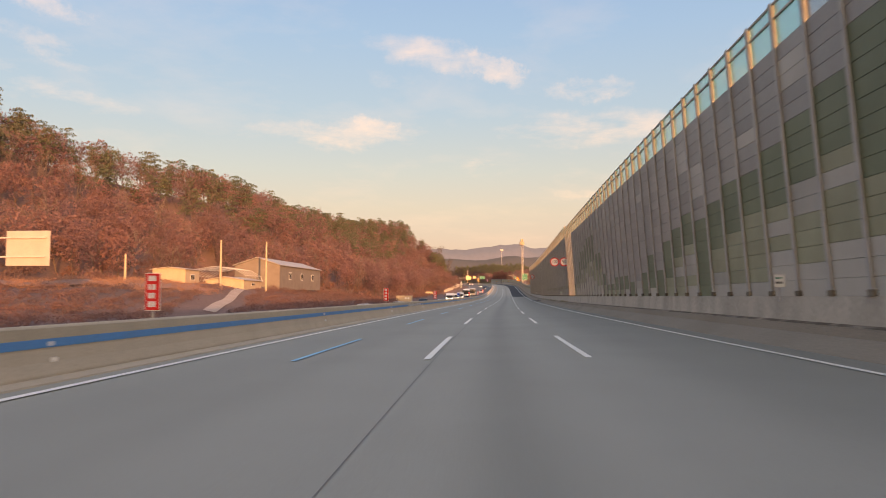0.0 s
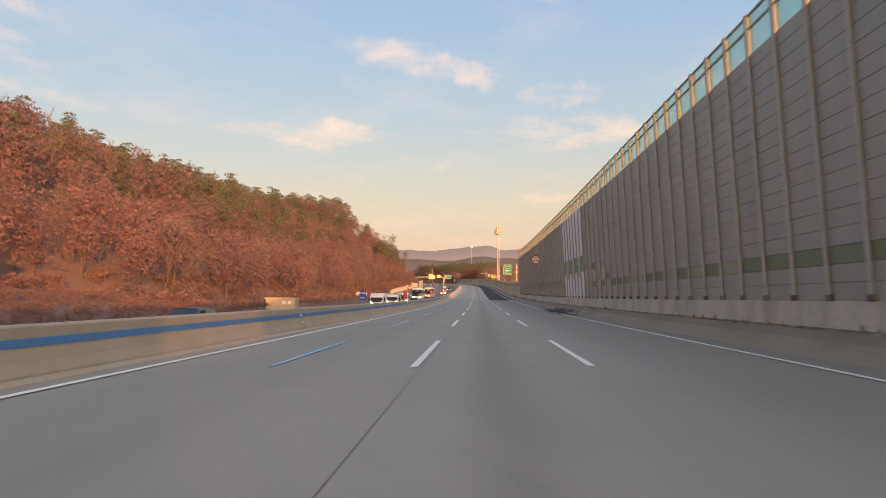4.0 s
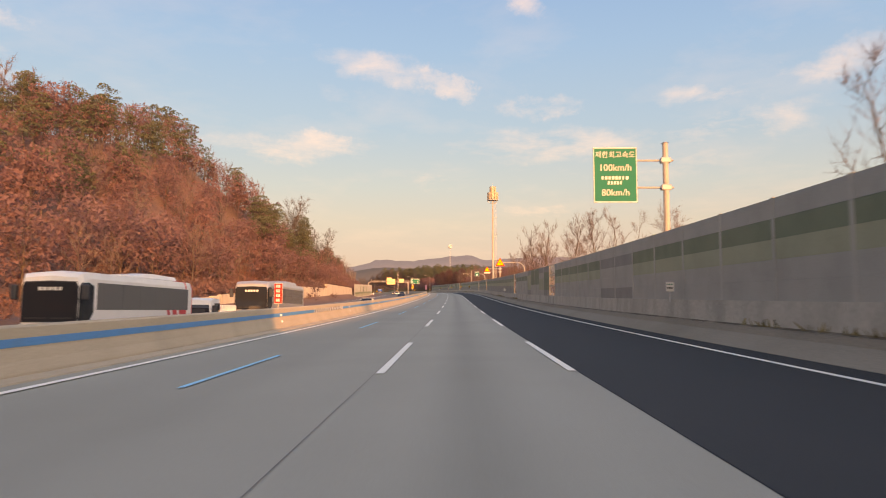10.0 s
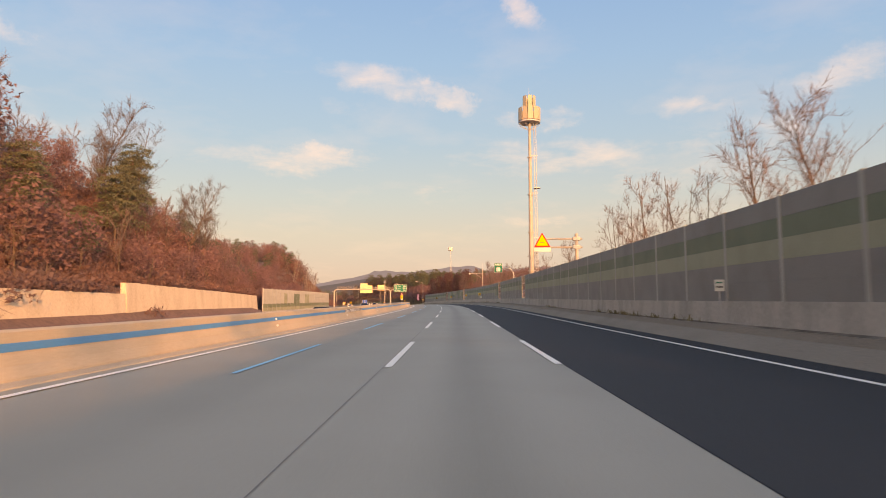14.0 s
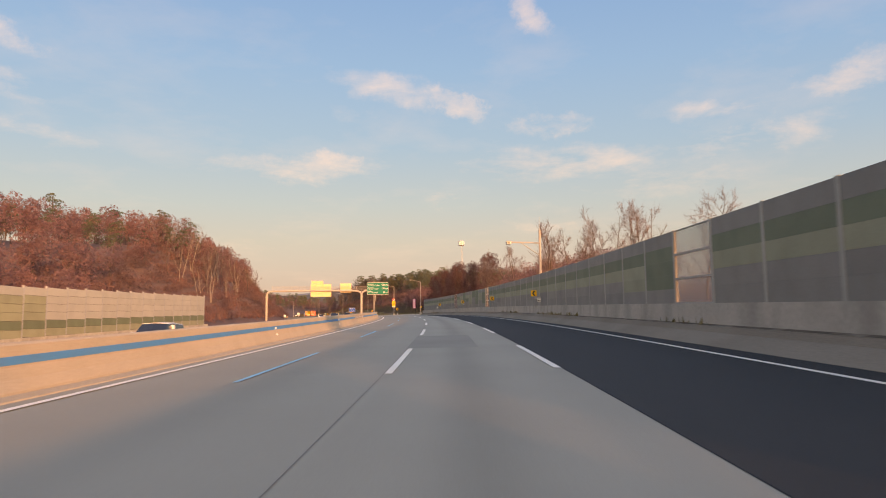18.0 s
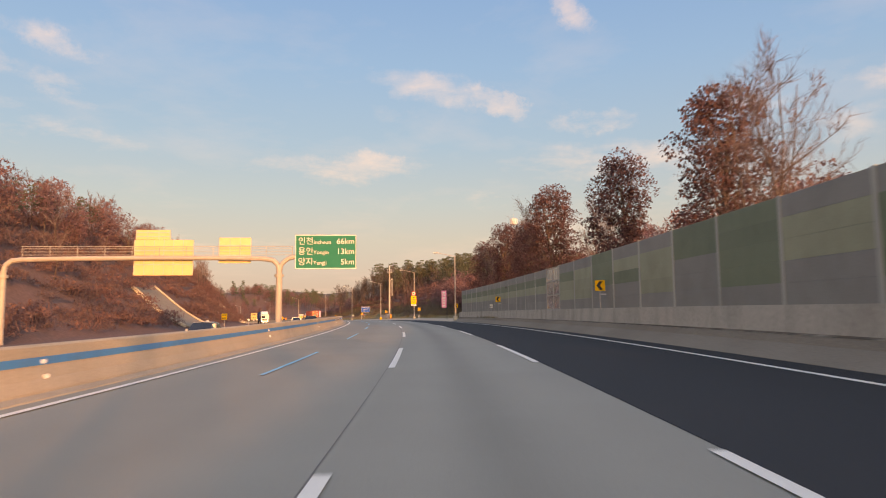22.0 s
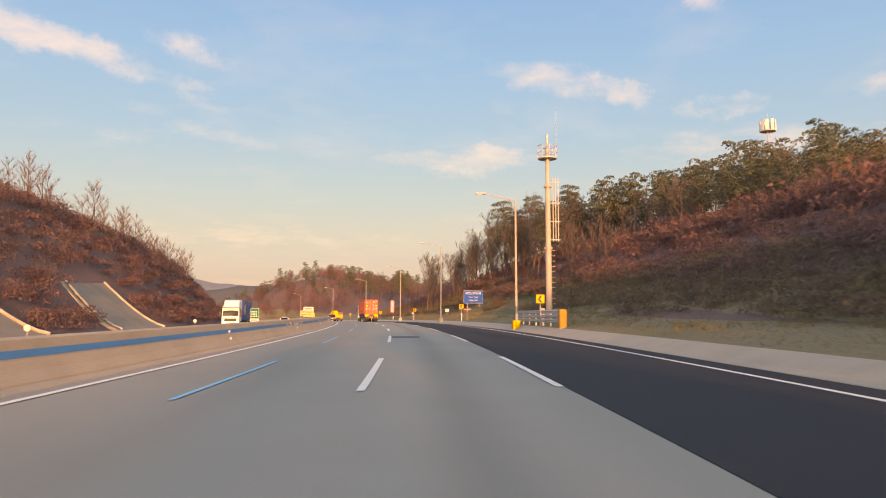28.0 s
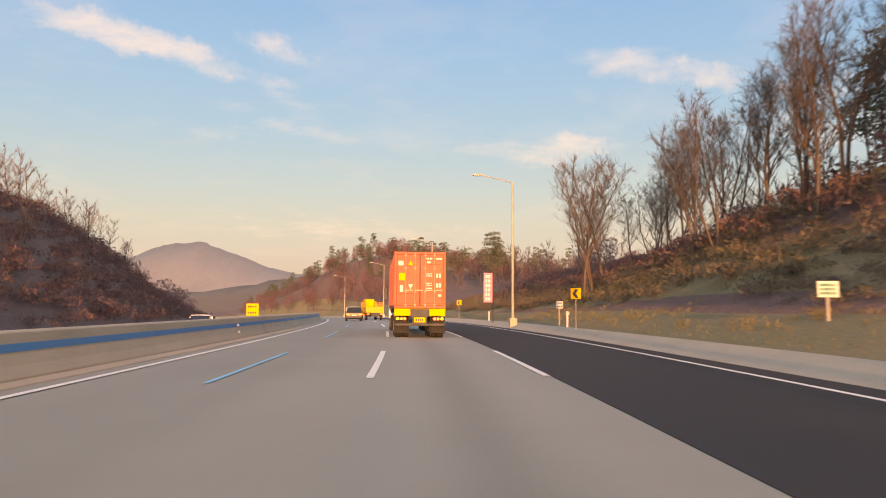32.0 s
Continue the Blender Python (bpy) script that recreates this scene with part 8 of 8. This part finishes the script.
part("load_mark", plate(bmesh.new(), [(-0.56, 2.5), (-0.34, 2.5), (-0.45, 2.26)], -0.022, -0.015), "sign_white", con)
bars(con, 0.30, 0.60, 3.72, 0.09, 4, "sign_white", -0.015, 4), bars(con, 0.74, 1.05, 3.72, 0.09, 5, "sign_white", -0.015, 5)
bars(con, 0.33, 0.52, 3.55, 0.09, 2, "sign_white", -0.015, 6)
for k, z in enumerate((3.0, 2.9, 2.56, 2.46, 2.32)):
    bars(con, 0.30, 0.58, z, 0.06, 4, "sign_white", -0.015, 7 + k)
for z in (2.92, 2.46):
    bars(con, 0.75, 1.02, z, 0.2, 2, "sign_white", -0.015, int(z * 10))
bars(con, 0.86, 1.06, 1.98, 0.12, 1, "sign_white", -0.015, 30)
part("trailer_frame", box(-1.1, 1.1, 0.1, 12.2, 1.16, 1.36), "chassis", t)
part("rear_beam", box(-1.2, 1.2, -0.06, 0.14, 1.02, 1.36, 0.02), "sign_yellow", t, "yellow reflective rear beam")
part("beam_gap", box(-0.45, 0.45, -0.075, -0.055, 0.98, 1.34, 0.01), "chassis", t)
part("under_run_bar", box(-1.18, 1.18, -0.02, 0.1, 0.55, 0.68, 0.02), "chassis", t)
part("plate_panel", box(-0.36, 0.36, -0.03, 0.05, 0.62, 1.04, 0.02), "chassis", t)
part("number_plate", box(-0.26, 0.26, -0.05, -0.03, 0.72, 0.95, 0.005), "sign_yellow", t)
bars(t, -0.2, 0.2, 0.83, 0.12, 4, "black", -0.051, 12)
for sg in (-1, 1):
    part("lamp_cluster", box(min(sg * 0.62, sg * 1.16), max(sg * 0.62, sg * 1.16), -0.05, 0.06, 0.80, 0.98, 0.02), "chassis", t)
    for x in (0.70, 0.86, 1.04):
        part("tail_lamp", rod(bmesh.new(), (sg * x, -0.07, 0.89), (sg * x, -0.045, 0.89), 0.062, n=14), "lamp_red" if x < 1 else "lamp_amber", t)
    part("mud_flap", box(min(sg * 0.58, sg * 1.2), max(sg * 0.58, sg * 1.2), 0.12, 0.15, 0.22, 0.95), "rubber", t)
    for y in (0.75, 2.05, 3.35):
        wheel(t, sg * 0.98, y, 0.5, 0.32), wheel(t, sg * 0.64, y, 0.5, 0.28)
cab = part("cab", loft([(12.6, 1.2, [(0, 0.8), (0.98, 0.8), (1, 1.0), (1, 2.9), (0.92, 3.5), (0, 3.62)]), (14.6, 1.2, [(0, 0.5), (0.98, 0.5), (1, 0.8), (1, 2.4), (0.92, 3.2), (0, 3.3)]), (14.9, 1.1, [(0, 0.5), (0.98, 0.5), (1, 0.8), (1, 1.9), (0.92, 2.4), (0, 2.5)])]), "car_white", t)
part("mirror", box(-1.5, -1.3, 14.2, 14.4, 2.0, 2.8, 0.03), "chassis", t)
for y in (11.4, 14.0):
    for sg in (-1, 1):
        wheel(t, sg * 0.98, y, 0.5, 0.32)

car(885.6, -3.45, "car_dark", "dark grey estate car with lit red tail lamps", "estate_car", 1.68, 4.7, 0.95)
t = thing("works_lorry", T(899, -0.6, 0, 4), "yellow roadworks lorry with a railed load bed", "lorry")
part("bed_body", box(-1.15, 1.15, -3.2, 1.6, 0.95, 1.75, 0.04), "yellow", t)
for sg in (-1, 1):
    for z in (2.0, 2.3):
        part("bed_rail", box(min(sg * 1.08, sg * 1.14), max(sg * 1.08, sg * 1.14), -3.2, 1.6, z, z + 0.07), "yellow", t)
    for k in range(6):
        part("rail_post", box(min(sg * 1.08, sg * 1.14), max(sg * 1.08, sg * 1.14), -3.2 + k * 0.95, -3.12 + k * 0.95, 1.75, 2.36), "yellow", t)
    for y in (-2.2, 2.6):
        wheel(t, sg * 0.98, y, 0.42, 0.28)
    part("tail_lamp", box(sg * 0.85 - 0.15, sg * 0.85 + 0.15, -3.26, -3.2, 0.72, 0.86, 0.01), "lamp_red", t)
part("tailboard", box(-1.15, 1.15, -3.24, -3.16, 0.95, 1.75, 0.02), "yellow", t)
part("equipment_box", box(-0.95, 0.2, -1.2, 1.2, 1.75, 2.75, 0.06), "sign_yellow", t)
part("cab", loft([(1.8, 1.05, [(0, 0.6), (1, 0.6), (1, 1.6), (0.88, 2.5), (0, 2.55)]), (3.3, 1.05, [(0, 0.6), (1, 0.6), (1, 1.4), (0.88, 2.2), (0, 2.25)]), (3.6, 1.0, [(0, 0.6), (1, 0.6), (1, 1.2), (0.9, 1.4), (0, 1.45)])]), "yellow", t)
part("chassis", box(-0.5, 0.5, -3.1, 3.2, 0.45, 0.95), "chassis", t)

# traffic on the opposite carriageway
coach(289.2, -15.9, "car_white", "red", "white coach with red tail stripes on the opposite road")
coach(312, -14.4, "car_silver", None, "white coach with dark windows on the opposite road")
lorry(305.5, -16.2, "car_white", "car_white", 2.8, 1.55, "small white flatbed lorry on the opposite road", -0.75, 2.0, 1.7)
lorry(222.8, -17.2, "car_white", "car_white", 2.7, 2.4, "white box lorry on the opposite road", -0.75, 2.2, 1.5)
lorry(236.5, -16.2, "car_white", "hut", 3.2, 2.3, "white lorry with a cream box body on the opposite road", -0.75, 2.1, 1.7)
mixer(249.5, -15.6)
lorry(805, -20.9, "car_white", "car_blue", 13.0, 3.95, "white tractor lorry pulling a long blue container", -0.75, 3.1, 2.3, "container_lorry")
car(242.5, -12.6, "car_silver", "silver saloon car on the opposite road", "saloon_car", 1.45, 4.7, 0.92, oncoming=True, z=-0.75, group="cars on the opposite road")
car(63, -11.5, "car_white", "white saloon car on the opposite road", "saloon_car", 1.45, 4.7, 0.92, oncoming=True, z=-0.75, group="cars on the opposite road")
car(86, -12.0, "car_silver", "silver saloon car on the opposite road", "saloon_car", 1.45, 4.7, 0.92, oncoming=True, z=-0.75, group="cars on the opposite road")
car(140, -15.5, "car_dark", "dark saloon car on the opposite road", "saloon_car", 1.5, 4.7, 0.92, oncoming=True, z=-0.75, group="cars on the opposite road")
car(262, -15.8, "car_white", "white saloon car on the opposite road", "saloon_car", 1.5, 4.7, 0.92, oncoming=True, z=-0.75, group="cars on the opposite road")
car(360, -12.0, "car_white", "white saloon car on the opposite road", "saloon_car", 1.5, 4.7, 0.92, oncoming=True, z=-0.75, group="cars on the opposite road")
car(428, -12.0, "car_dark", "dark saloon car on the opposite road", "saloon_car", 1.5, 4.7, 0.92, oncoming=True, z=-0.75, group="cars on the opposite road")
car(500, -15.6, "car_white", "white saloon car on the opposite road", "saloon_car", 1.5, 4.7, 0.92, oncoming=True, z=-0.75, group="cars on the opposite road")
car(612, -15.6, "car_silver", "silver saloon car on the opposite road", "saloon_car", 1.5, 4.7, 0.92, oncoming=True, z=-0.75, group="cars on the opposite road")
car(660.5, -11.7, "car_dark", "dark off-road car on the opposite road", "saloon_car", 1.7, 4.6, 0.93, oncoming=True, z=-0.75, group="cars on the opposite road")
car(716, -15.5, "car_silver", "silver saloon car on the opposite road", "saloon_car", 1.5, 4.7, 0.92, oncoming=True, z=-0.75, group="cars on the opposite road")
car(860, -15.5, "car_white", "white saloon car on the opposite road", "saloon_car", 1.5, 4.7, 0.92, oncoming=True, z=-0.75, group="cars on the opposite road")
